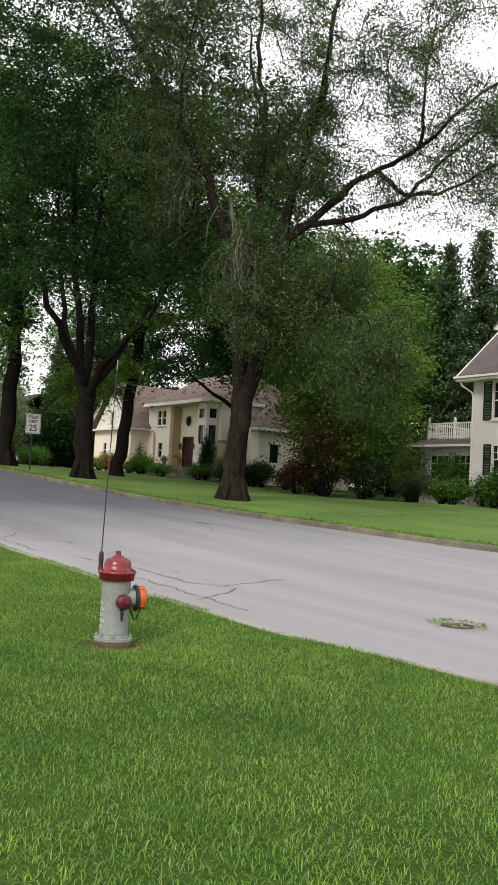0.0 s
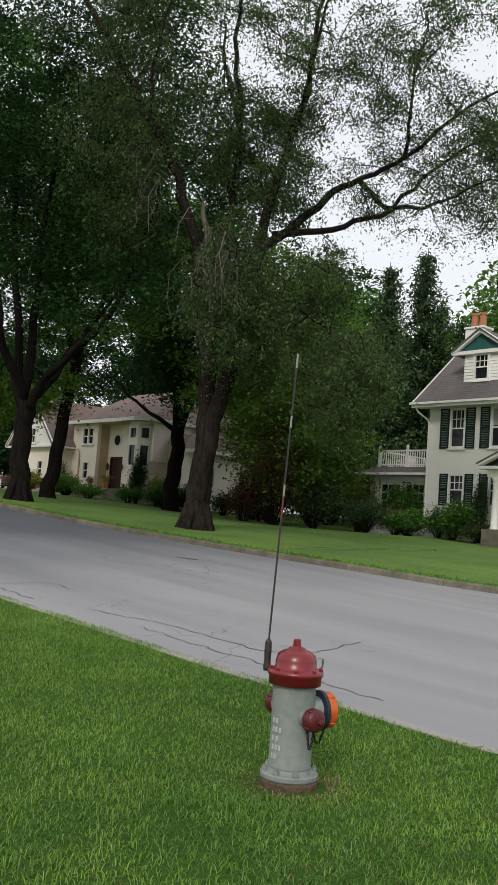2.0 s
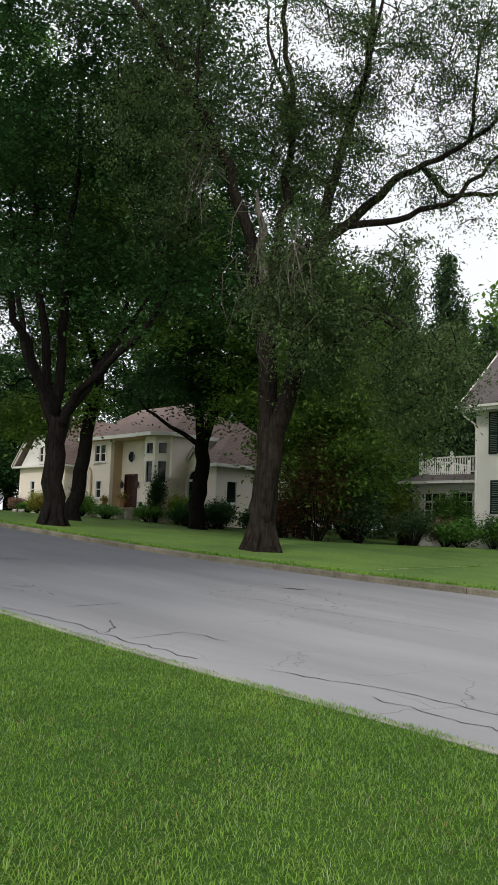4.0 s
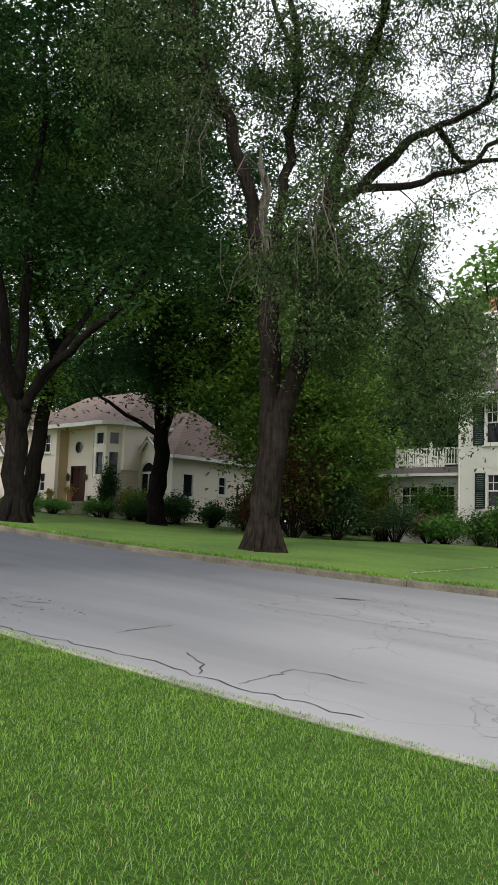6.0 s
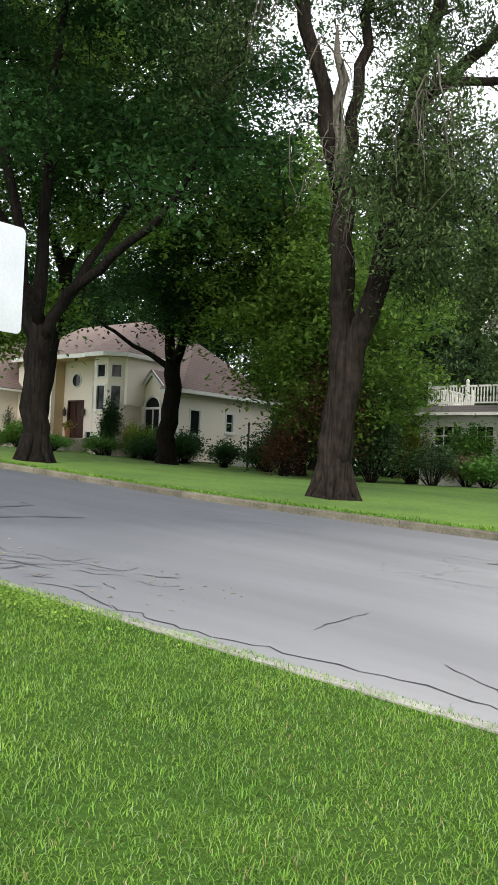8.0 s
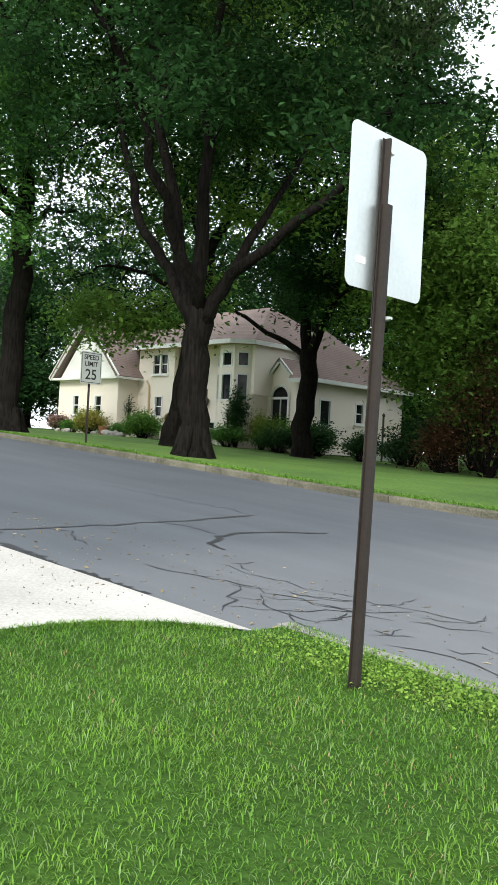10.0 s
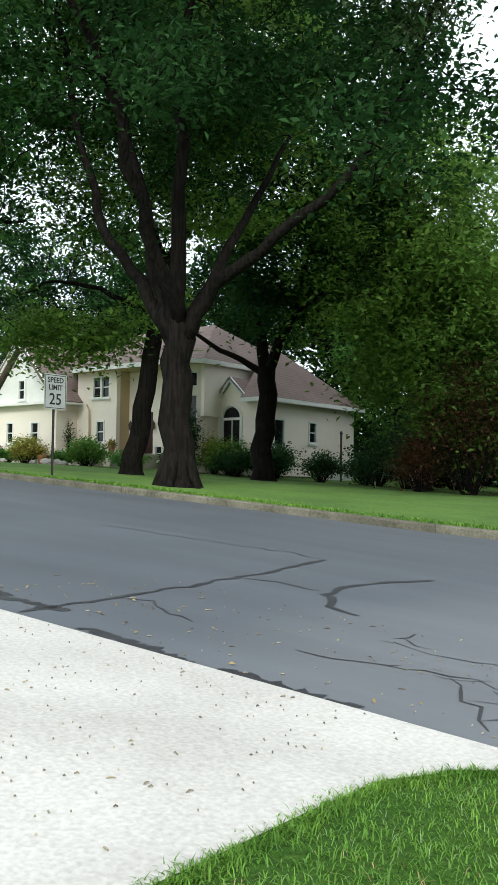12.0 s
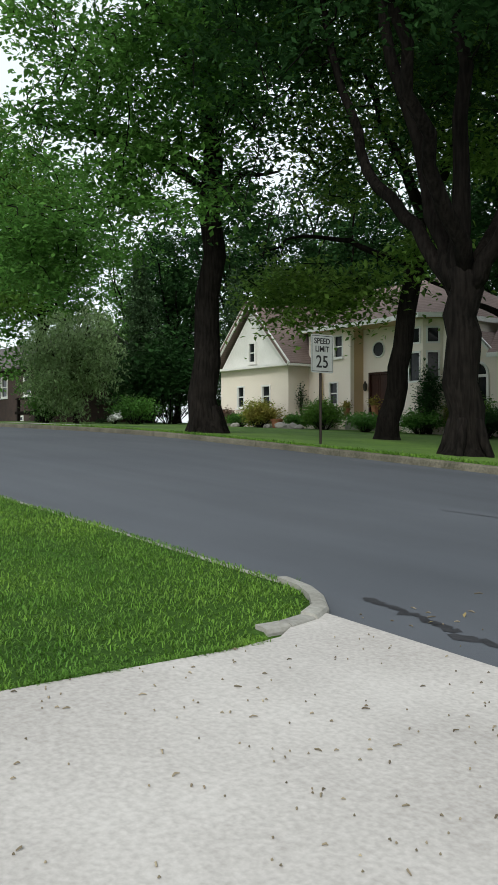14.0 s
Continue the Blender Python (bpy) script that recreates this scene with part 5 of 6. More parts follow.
corner_tree = tree("street_tree", foot(-37.0, 13.4), "tall street tree with fresh green drooping leaves", [
    ([(0, 0, 0), (0, 0, 4), (0.1, 0, 9), (0.2, 0, 15)], 0.46, 0.2),
    ([(0.05, 0, 6.6), (1.6, 0, 7.2), (3.0, 0.2, 7.0)], 0.14, 0.03), ([(0.05, 0, 7.5), (-2.4, -0.8, 9.2), (-4.6, -1.4, 9.6)], 0.16, 0.04),
    ([(0.1, 0, 9), (1.8, -1.6, 11.5), (2.8, -3, 13.5)], 0.17, 0.04), ([(0.1, 0, 10), (-1.6, -1.4, 13), (-2.6, -2.4, 16)], 0.17, 0.04),
    ([(0.1, 0, 7.0), (-1.4, -2.4, 8.6), (-2.4, -4.6, 8.8)], 0.14, 0.03)],
    [((0, -1.0, 12.5), (5.4, 5.2, 5.2), 1), ((-3.4, -3.0, 7.2), (3.8, 3.4, 2.6), 1.2), ((-5.6, -1.5, 5.8), (3.0, 2.8, 1.8), 1.2), ((1.6, -2.6, 6.6), (2.6, 2.2, 1.4), 0.8), ((2.2, -2.0, 9.5), (2.6, 2.8, 2.4), 0.7), ((0, 0, 18.5), (5.4, 5.0, 4.6), 0.7)],
    LEAF_MID, BARK_DARK, 15, clumps=700, per=90, leaf_size=0.21, spread=0.7, flare=1.4, gap=0.45, roots=5, gap_size=0.45)
upper_tree = tree("street_tree", foot(-58, 13.6), "street tree with bright green low boughs up the street", round_limbs(15, 4.5, 0.34, 5, 8, 23),
                  [((0, 0, 9.5), (6.0, 5.5, 6.0), 1), ((4.0, -2.5, 5.6), (3.6, 3.2, 2.0), 1.2)], LEAF_BRIGHT, BARK_DARK, 24, clumps=420, per=85, leaf_size=0.24, spread=0.75, flare=1.3, gap=0.4)
# the leafy tree by the sunroom, with a crown down to the ground
low_tree = tree("garden_tree", foot(-28.6, 27.5), "tall fresh green tree with boughs hanging to the ground", round_limbs(14, 4, 0.3, 4.2, 8, 21),
                [((-0.5, 0, 8.5), (4.6, 4.8, 5.8), 1), ((2.6, -0.6, 5.8), (4.0, 3.4, 4.0), 1.2), ((3.0, -1, 3.2), (2.8, 2.6, 2.4), 0.8)], LEAF_LOW, BARK, 16, clumps=620, per=100, leaf_size=0.22, spread=0.75, flare=1.2, gap=0.32)

# woods behind the houses: a few kinds, set out again and again
wood_a = tree("woodland_tree", foot(-47, 52), "tall leafy tree in the wood behind the houses", round_limbs(22, 7, 0.36, 5.5, 8, 31),
              [((0, 0, 14), (5.4, 5.4, 8.0), 1), ((1, -2, 7), (4.6, 3.6, 4.5), 0.7)], LEAF_MID, BARK_DARK, 31, clumps=230, per=48, leaf_size=0.46, spread=1.0, flare=1.2, gap=0.35, group="woods behind the houses")
wood_b = tree("woodland_tree", foot(-45, 48), "dark leafy tree in the wood behind the houses", round_limbs(21, 6, 0.36, 5.5, 8, 32),
              [((0, 0, 13), (5.8, 5.4, 8.0), 1), ((-1, -2, 6), (4.6, 3.6, 4.0), 0.7)], LEAF_DARK, BARK_DARK, 32, clumps=230, per=48, leaf_size=0.46, spread=1.0, flare=1.2, gap=0.35, group="woods behind the houses")
wood_c = tree("woodland_tree", foot(-21.5, 50), "bright sunlit leafy tree behind the white house", round_limbs(19, 6, 0.36, 5.5, 8, 33),
              [((0, 0, 12), (5.6, 5.4, 7.5), 1)], LEAF_BRIGHT, BARK_DARK, 33, clumps=220, per=48, leaf_size=0.46, spread=1.0, flare=1.2, gap=0.38, group="woods behind the houses")


def conifer(at, label, seed, height=17, radius=3.2):
    """A hemlock: a straight stem and drooping tiers of sprays."""
    rng = np.random.default_rng(seed)
    t = thing("conifer", at, label, "tree", "conifers behind the house")
    s = Shape().tube([(0, 0, -0.3), (0, 0, height * 0.5), (0.05, 0, height)], [0.3, 0.16, 0.02], 8)
    pts = []
    z = 1.5
    while z < height - 0.3:
        r0 = radius * (1 - z / height) ** 0.85 + 0.15
        n = 5
        for k in range(n):
            r = r0 * (0.5 + 0.85 * rng.random())
            a = 2 * math.pi * (k / n + rng.random() * 0.2) + z
            e = np.array((math.cos(a) * r, math.sin(a) * r, z - 0.25 * r))
            s.tube([(0, 0, z), tuple(e * np.array((0.6, 0.6, 1)) + np.array((0, 0, 0.12 * r))), tuple(e)], [0.04, 0.025, 0.008], 4, cap=False)
            m = int(20 + 30 * r)
            q = rng.random(m)[:, None] ** 0.7
            pts.append(np.array((0, 0, z)) * (1 - q) + e * q + rng.normal(size=(m, 3)) * np.array((0.26, 0.26, 0.16)))
        z += 0.42
    pts = np.concatenate(pts)
    part("trunk", s, BARK_DARK, t)
    cr = new("crown", leaf_mesh("crown", pts, 0.34 * (0.6 + 0.8 * rng.random(len(pts))), rng, NEEDLE, 0.7, 0.35))
    cr.parent = t
    return t


con = conifer(foot(-31.2, 43), "dark hemlock rising behind the white house", 41, 18.6, 4.3)
rng = np.random.default_rng(5)
for kind, spots in ((wood_a, ((-38, 42), (-29, 52), (-62, 46), (-70, 24), (-23.5, 60), (-50, 62), (-85, 40), (-66, 60), (-78, 12))),
                    (wood_b, ((-36, 54), (-52, 44), (-58, 54), (-74, 52), (-64, 36), (-90, 20), (-72, 36), (-82, 42), (-60, 42))),
                    (wood_c, ((-9, 50), (-2, 48), (-100, 28)))):
    for (px, py) in spots:
        k = (0.9 + 0.3 * rng.random()) * (0.72 if px < -46 else 0.6 if px < -26 else 0.8)
        c = copy_thing(kind, pose(*foot(px, py), 0, 0, 360 * rng.random()))
        c.scale = (k, k, k * (0.95 + 0.15 * rng.random()))
for px, py, k in ((-27.0, 48, 0.98), (-30.5, 53, 0.98)):
    c = copy_thing(wood_c, pose(*foot(px, py), 0, 0, 360 * rng.random()))
    c.scale = (k, k, k)
for px, py, k in ((-27.6, 42, 0.72), (-35.4, 44.5, 1.0), (-33.4, 48, 0.88), (-61, 33, 0.55), (-66, 29, 0.62)):
    c = copy_thing(con, pose(*foot(px, py), 0, 0, 360 * rng.random()))
    c.scale = (k, k, k)

for k, (px, py, r_, h_) in enumerate(((-64, 30, 4.0, 5.5), (-71, 33, 4.5, 6.0), (-60, 37, 4.0, 5.0), (-79, 33, 4.5, 6.0), (-88, 36, 5, 7), (-100, 30, 6, 8), (-33, 42, 4.0, 4.5), (-39, 44, 4, 4.5), (-27, 40, 4.0, 4.5), (-46, 44, 4, 5))):
    shrub("thicket", (px, py), (r_, r_ * 0.8, h_), "dark dense thicket at the wood's edge", LEAF_DARK, 140 + k, 5200, 0.36, 46, category="thicket", group="thickets at the wood's edge")

# ---------------------------------------------------------------- hydrant with its marker rod


def hydrant():
    h = thing("fire_hydrant", (0, 0, lawn_z(0, 0) - 0.012), "pale grey fire hydrant with red bonnet and orange cap", "hydrant")
    part("base_flange", Shape().lathe([(0.17, -0.1), (0.172, 0.055), (0.165, 0.066), (0.13, 0.066)], None, 28), EARTH, h, "earth-stained lower flange", smooth=False)
    part("flange", Shape().lathe([(0.166, 0.068), (0.17, 0.075), (0.17, 0.096), (0.164, 0.102), (0.14, 0.106), (0.135, 0.125), (0.12, 0.13)], None, 28), HYDRANT_WHITE, h)
    for k in range(8):
        a = 2 * math.pi * (k + 0.3) / 8
        part("bolt", Shape().lathe([(0.018, 0.1), (0.018, 0.122), (0.011, 0.124), (0.011, 0.135)], pose(0.15 * math.cos(a), 0.15 * math.sin(a), 0), 6), HYDRANT_WHITE, h)
    part("barrel", Shape().lathe([(0.13, 0.12), (0.126, 0.14), (0.125, 0.4), (0.128, 0.6), (0.13, 0.615)], None, 32), HYDRANT_WHITE, h, smooth=True)
    bonnet = part("bonnet", Shape().lathe([(0.132, 0.60), (0.155, 0.605), (0.157, 0.655), (0.166, 0.66), (0.166, 0.685), (0.14, 0.69), (0.124, 0.70), (0.122, 0.74), (0.112, 0.775), (0.085, 0.795), (0.05, 0.805), (0.05, 0.815), (0.028, 0.818), (0.028, 0.825)], None, 32), HYDRANT_RED, h, "glossy red bonnet", smooth=True)
    part("operating_nut", Shape().lathe([(0.026, 0.82), (0.024, 0.86), (0.018, 0.863)], None, 5), HYDRANT_RED, bonnet)
    for k in range(8):
        a = 2 * math.pi * k / 8
        part("bolt", Shape().lathe([(0.013, 0.685), (0.013, 0.7), (0.008, 0.702)], pose(0.15 * math.cos(a), 0.15 * math.sin(a), 0), 6), HYDRANT_RED, bonnet)
    # nozzles: a big one towards the road, hose caps to both sides
    def nozzle(az, r, reach, paint, z, label, band=None, chain=True):
        m = pose(0, 0, z, 0, 0, az) @ pose(0, 0, 0, 0, 90, 0)
        nz = part("nozzle", Shape().lathe([(r * 1.1, 0.08), (r * 1.02, 0.13), (r, reach - 0.07), (r * 1.12, reach - 0.065), (r * 1.12, reach - 0.05)], m, 24), HYDRANT_WHITE, h, smooth=True)
        cap = part("cap", Shape().lathe([(r * 1.2, reach - 0.055), (r * 1.28, reach - 0.045), (r * 1.28, reach), (r * 1.12, reach + 0.01), (r * 0.8, reach + 0.022), (r * 0.4, reach + 0.026)], m, 24), paint, nz, label, smooth=True)
        part("cap_nut", Shape().lathe([(0.02, reach + 0.02), (0.018, reach + 0.055), (0.012, reach + 0.058)], m, 5), paint, nz)
        for k in range(4):
            a = 2 * math.pi * (k + 0.4) / 4
            part("cap_lug", Shape().lathe([(0.004, reach - 0.045), (0.007, reach - 0.03), (0.007, reach - 0.012), (0.004, reach)], m @ pose(r * 1.28 * math.cos(a), r * 1.28 * math.sin(a), 0), 8), paint, nz, smooth=True)
        if band:
            part("band", Shape().lathe([(r * 1.1, reach - 0.085), (r * 1.42, reach - 0.08), (r * 1.42, reach - 0.058), (r * 1.1, reach - 0.056)], m, 28), band, nz, "navy plastic ring")
        if chain:
            d = Vector((math.cos(radians(az)), math.sin(radians(az)), 0))
            hang = [d * (0.135 + (reach - 0.15) * t) + Vector((0, 0, z - r * 0.9 - 0.12 * math.sin(math.pi * t))) for t in [q / 60 for q in range(61)]]
            run = list(itertools.accumulate([0.0] + [(b - a).length for a, b in zip(hang, hang[1:])]))
            count = max(6, round(run[-1] / 0.017))
            across = Vector((-d.y, d.x, 0))
            for k in range(count):
                want = run[-1] * (k + 0.5) / count
                q = min(max(1, next(i for i, w in enumerate(run) if w >= want)), 59)
                along = (hang[q + 1] - hang[q - 1]).normalized()
                wide = across if k % 2 else along.cross(across)
                ring = [hang[q] + along * 0.0125 * math.cos(a) + wide * 0.007 * math.sin(a) for a in [2 * math.pi * e / 8 for e in range(9)]]
                part("chain_link", Shape().tube(ring, 0.003, 5, cap=False), CHAIN, nz)
    nozzle(75, 0.083, 0.25, HYDRANT_ORANGE, 0.445, "orange front cap", NAVY)
    nozzle(-6, 0.052, 0.21, HYDRANT_DARK, 0.43, "dark red hose cap")
    nozzle(168, 0.052, 0.21, HYDRANT_DARK, 0.46, "dark red hose cap")
    # cast raised marks on the barrel that cannot be read
    rr = random.Random(4)
    for row in range(5):
        for col in range(2 + row % 2):
            a = radians(-104 + col * 13 + rr.random() * 4)
            z = 0.40 - row * 0.05
            s = Shape().box(-0.008, -0.003, -0.014, 0.008, 0.005, 0.014, pose(0.127 * math.cos(a), 0.127 * math.sin(a), z, 0, 0, math.degrees(a) + 90))
            part("cast_mark", s, SIGN_WHITE, h)
    # spring-mounted marker rod
    rod = new("marker_rod")
    rod.parent = h
    bx_, by = -0.158, -0.085
    part("spring_boot", Shape().lathe([(0.02, 0.66), (0.024, 0.68), (0.02, 0.72), (0.023, 0.78), (0.02, 0.83), (0.012, 0.845)], pose(bx_, by, 0), 12), FIBRE, rod)
    top = Vector((bx_ + 0.08, by + 0.0, 2.58))
    low = Vector((bx_, by, 0.83))
    cuts = [(0, 0.42, FIBRE), (0.42, 0.5, ROD_RED), (0.5, 0.54, ROD_WHITE), (0.54, 0.74, FIBRE), (0.74, 0.78, ROD_WHITE), (0.78, 0.95, FIBRE), (0.95, 1.0, ROD_WHITE)]
    for a, b, mt in cuts:
        part("rod_band", Shape().tube([low + (top - low) * a, low + (top - low) * b], 0.006, 6), mt, rod)
    return h


fire_hydrant = hydrant()


# ---------------------------------------------------------------- street signs
def rounded_plate(w, h, r, thick, n=6):
    pts = []
    for cx, cz, a0 in ((w / 2 - r, h / 2 - r, 0), (-w / 2 + r, h / 2 - r, 90), (-w / 2 + r, -h / 2 + r, 180), (w / 2 - r, -h / 2 + r, 270)):
        for k in range(n + 1):
            a = radians(a0 + 90 * k / n)
            pts.append((cx + r * math.cos(a), cz + r * math.sin(a)))
    return Shape().prism(pts, -thick / 2, thick / 2, axis="x")


def channel(width, depth, z0, z1, x=0.0, y=0.0):
    """A flanged U-channel post, its open side to +x."""
    w, d, t = width / 2, depth, 0.006
    prof = [(-w, 0), (-w + 0.018, 0), (-w + 0.024, d), (w - 0.024, d), (w - 0.018, 0), (w, 0), (w, -t), (w - 0.022, -t), (w - 0.029, d - t), (-w + 0.029, d - t), (-w + 0.022, -t), (-w, -t)]
    n = len(prof)
    vs = [(x + p[1], y + p[0], z) for z in (z0, z1) for p in prof]
    fs = [(i, (i + 1) % n, (i + 1) % n + n, i + n) for i in range(n)] + [tuple(range(n))[::-1], tuple(range(n, 2 * n))]
    return Shape().add(vs, fs)


def near_sign():
    x, y = -13.04, 1.256
    z = lawn_z(x, y)
    t = tagged(new("road_sign"), "bare aluminium back of a road sign on a brown steel post", "sign")
    t.matrix_basis = pose(x, y, z, -1.6, 0, 0)
    H = 3.70 - z
    post = part("post", channel(0.088, 0.035, -0.3, 2.62), RUST_STEEL, t)
    part("upper_post", channel(0.062, 0.03, 1.95, H - 0.04, x=-0.02, y=0.0), RUST_STEEL, t)
    plate = part("sign_plate", rounded_plate(0.705, 0.885, 0.05, 0.004), ALU, t)
    plate.matrix_basis = pose(-0.036, 0.075, H - 0.44, 1.6, 0, 0)
    st = part("sticker", Shape().box(0.0025, -0.275, -0.31, 0.0035, -0.185, -0.27), STICKER, plate)
    for z_ in (0.34, -0.2):
        part("bolt", Shape().lathe([(0.012, 0), (0.012, 0.012), (0.006, 0.02)], pose(0.004, 0, z_, 0, 90, 0), 8), ALU, plate)
    s = Shape()
    for k in range(90):
        zz = 0.25 + k * 0.0254
        if zz < 2.7:
            s.box(0.0005, 0.0335, zz, 0.0035, 0.0395, zz + 0.01)
    holes = part("post_holes", s, HOLE, t, "row of punched holes")
    tagged(holes, kind="stuff")
    part("bracket_bolt", Shape().lathe([(0.014, 0), (0.014, 0.02), (0.008, 0.05)], pose(0.02, 0.03, 2.0, 0, 90, 0), 6), ALU, t)
    return t


def text_part(body, size, at, parent, mat):
    """Letters on a plate whose face looks to +x."""
    cu = bpy.data.curves.new("letters", "FONT")
    cu.body, cu.size, cu.align_x, cu.align_y, cu.extrude, cu.offset = body, size, "CENTER", "CENTER", 0.0012, 0.004
    tmp = bpy.data.objects.new("letters", cu)
    scene.collection.objects.link(tmp)
    dg = bpy.context.evaluated_depsgraph_get()
    me = bpy.data.meshes.new_from_object(tmp.evaluated_get(dg))
    bpy.data.objects.remove(tmp)
    me.materials.clear()
    me.materials.append(mat)
    ob = new("lettering", me)
    ob.parent = parent
    ob.matrix_basis = pose(*at, 90, 0, 90)
    return ob


def speed_sign():
    x, y = -30.75, 12.16
    z = lawn_z(x, y)
    t = thing("speed_limit_sign", (x, y, z), "white speed limit 25 sign on a dark steel post", "sign")
    part("post", channel(0.07, 0.035, -0.3, 2.2, x=-0.06), RUST_STEEL, t)
    mid = 4.12 - z
    plate = part("sign_plate", rounded_plate(0.70, 0.885, 0.045, 0.004), SIGN_WHITE, t)
    plate.matrix_basis = pose(0, 0, mid, 0, 0, 0)
    s = Shape()
    for a, b, c, d in ((-0.325, -0.415, 0.325, -0.4), (-0.325, 0.4, 0.325, 0.415), (-0.325, -0.4, -0.31, 0.4), (0.31, -0.4, 0.325, 0.4)):
        s.box(0.0025, a, b, 0.0035, c, d)
    part("border", s, INK, plate)
    text_part("SPEED", 0.185, (0.0035, 0, 0.285), plate, INK)
    text_part("LIMIT", 0.185, (0.0035, 0, 0.1), plate, INK)
    text_part("25", 0.4, (0.0035, 0, -0.2), plate, INK)
    return t


sign_near = near_sign()
sign_speed = speed_sign()

# ---------------------------------------------------------------- shrubs and garden things
shrub("shrub", (-25.7, 25.1), (2.1, 1.8, 4.6), "rounded burgundy-brown shrub on the lawn", LEAF_RED, 51, 6500, 0.11, 50)
shrub("shrub", (-27.2, 24.6), (1.2, 1.1, 1.9), "low dark burgundy shrub", LEAF_RED, 52, 3000, 0.1, 26)
shrub("shrub", (-22.9, 28.2), (1.3, 1.1, 1.7), "dark rounded evergreen shrub by the sunroom", NEEDLE, 53, 4500, 0.09, 34)
shrub("shrub", (-22.0, 29.3), (1.0, 0.9, 1.25), "shrub with faded pink blossom", LEAF_PINK, 54, 3600, 0.09, 34)
shrub("shrub", (-21.0, 28.9), (1.1, 0.9, 1.25), "large-leaved green shrub by the house", LEAF_MID, 55, 2600, 0.15, 26)
shrub("shrub", (-22.3, 30.3, 2.1), (1.3, 0.6, 1.9), "clipped light green shrub below the balcony", LEAF_MID, 56, 4200, 0.11, 34)
shrub("shrub", (-18.9, 29.3), (1.25, 0.8, 1.75), "large-leaved green shrub under the window", LEAF_MID, 57, 3600, 0.15, 32)
shrub("shrub", (-19.9, 29.7), (0.8, 0.6, 1.4), "dark green shrub at the house corner", NEEDLE, 58, 2400, 0.1, 20)
shrub("shrub", (-17.5, 29.2), (0.9, 0.7, 0.85), "low grey-green plants beside the steps", LEAF_GREY, 59, 2400, 0.12, 24)
shrub("shrub", (-17.95, 29.9), (0.4, 0.4, 2.9), "narrow dark conical evergreen", NEEDLE, 60, 3600, 0.09, 40)
shrub("shrub", (-12.9, 28.9), (0.9, 0.8, 2.2), "dark evergreen beside the porch", NEEDLE, 61, 3600, 0.1, 34)
shrub("shrub", (-13.6, 28.2), (1.0, 0.7, 0.9), "low green shrub with pale flowers by the steps", LEAF_MID, 62, 2600, 0.12, 24)
shrub("shrub", (-25.0, 30.2), (0.9, 0.9, 2.8), "tall thin yellow-brown shrub", LEAF_YELLOW, 63, 2200, 0.12, 26)
for k, (px, py, rx, rz, mt, lab) in enumerate((
        (-24.6, 26.6, 1.4, 2.6, NEEDLE, "big dark evergreen border shrub"), (-29.6, 28.0, 1.8, 2.6, NEEDLE, "big dark evergreen border shrub"), (-31.6, 29.2, 1.7, 2.2, LEAF_DARK, "dark leafy shrub in the border"),
        (-29.2, 31.4, 1.6, 2.4, LEAF_DARK, "dark leafy shrub in the border"), (-37.2, 29.4, 1.4, 1.6, LEAF_DARK, "dark leafy shrub by the house wall"), (-35.0, 30.2, 1.2, 1.3, LEAF_DARK, "low dark shrub by the house wall"), (-33.2, 30.8, 1.2, 1.3, NEEDLE, "low dark evergreen in the border"), (-37.6, 30.4, 1.0, 1.6, LEAF_DARK, "dark shrub by the house wall"),
        (-25.6, 31.6, 1.8, 4.0, LEAF_MID, "tall loose green border shrub"), (-31.0, 33.5, 2.2, 4.6, LEAF_DARK, "tall dark leafy border shrub"), (-33.0, 37.0, 2.2, 4.2, LEAF_DARK, "tall dark leafy border shrub"))):
    shrub("shrub", (px, py), (rx, rx * 0.85, rz), lab, mt, 70 + k, int(1500 + 900 * rz), 0.13, 34, group="shrub border between the houses")
for k, (px, py, rx, rz, mt, lab) in enumerate((
        (-40.6, 29.6, 0.9, 1.3, LEAF_YELLOW, "yellow-green shrub below the arched window"), (-39.5, 29.4, 0.9, 1.2, LEAF_BRIGHT, "fresh green shrub below the arched window"), (-41.8, 28.4, 0.8, 0.8, LEAF_MID, "low green shrub by the path"),
        (-38.6, 28.8, 1.0, 0.9, LEAF_DARK, "low dark shrub by the wall"), (-47.0, 27.2, 0.9, 1.0, LEAF_MID, "rounded green shrub at the terrace"), (-45.6, 26.2, 0.9, 1.0, LEAF_BRIGHT, "fresh green shrub in the bed"),
        (-51.0, 26.6, 0.8, 1.0, LEAF_YELLOW, "yellow-green shrub at the gable"), (-50.2, 26.2, 0.7, 0.9, LEAF_ORANGE, "shrub with orange flowers"), (-54.4, 27.0, 0.6, 0.7, LEAF_PINK, "low pink flowering garden shrub"),
        (-43.2, 26.4, 1.1, 0.6, LEAF_MID, "low green ground cover plants"), (-48.4, 26.9, 0.6, 0.5, LEAF_MID, "low green plants in the bed"), (-52.6, 26.8, 0.6, 0.5, LEAF_MID, "low green plants in the bed"))):
    shrub("shrub", (px, py), (rx * 1.35, rx * 1.05, rz * 1.4), lab, mt, 90 + k, int(1500 + 1300 * rz), 0.12, 30, group="planting in front of the cream house")
# climbing plant on the turret and a trained plant on the side wall
shrub("climbing_plant", (-41.7, 28.9, 2.3), (1.0, 0.45, 2.9), "dark climbing plant up the turret bay", LEAF_DARK, 110, 3200, 0.12, 30, category="climber")
shrub("climbing_plant", (-49.6, 28.4, 3.3), (0.12, 0.4, 1.7), "thin vine trained up the side wall", LEAF_DARK, 111, 380, 0.1, 12, category="climber")


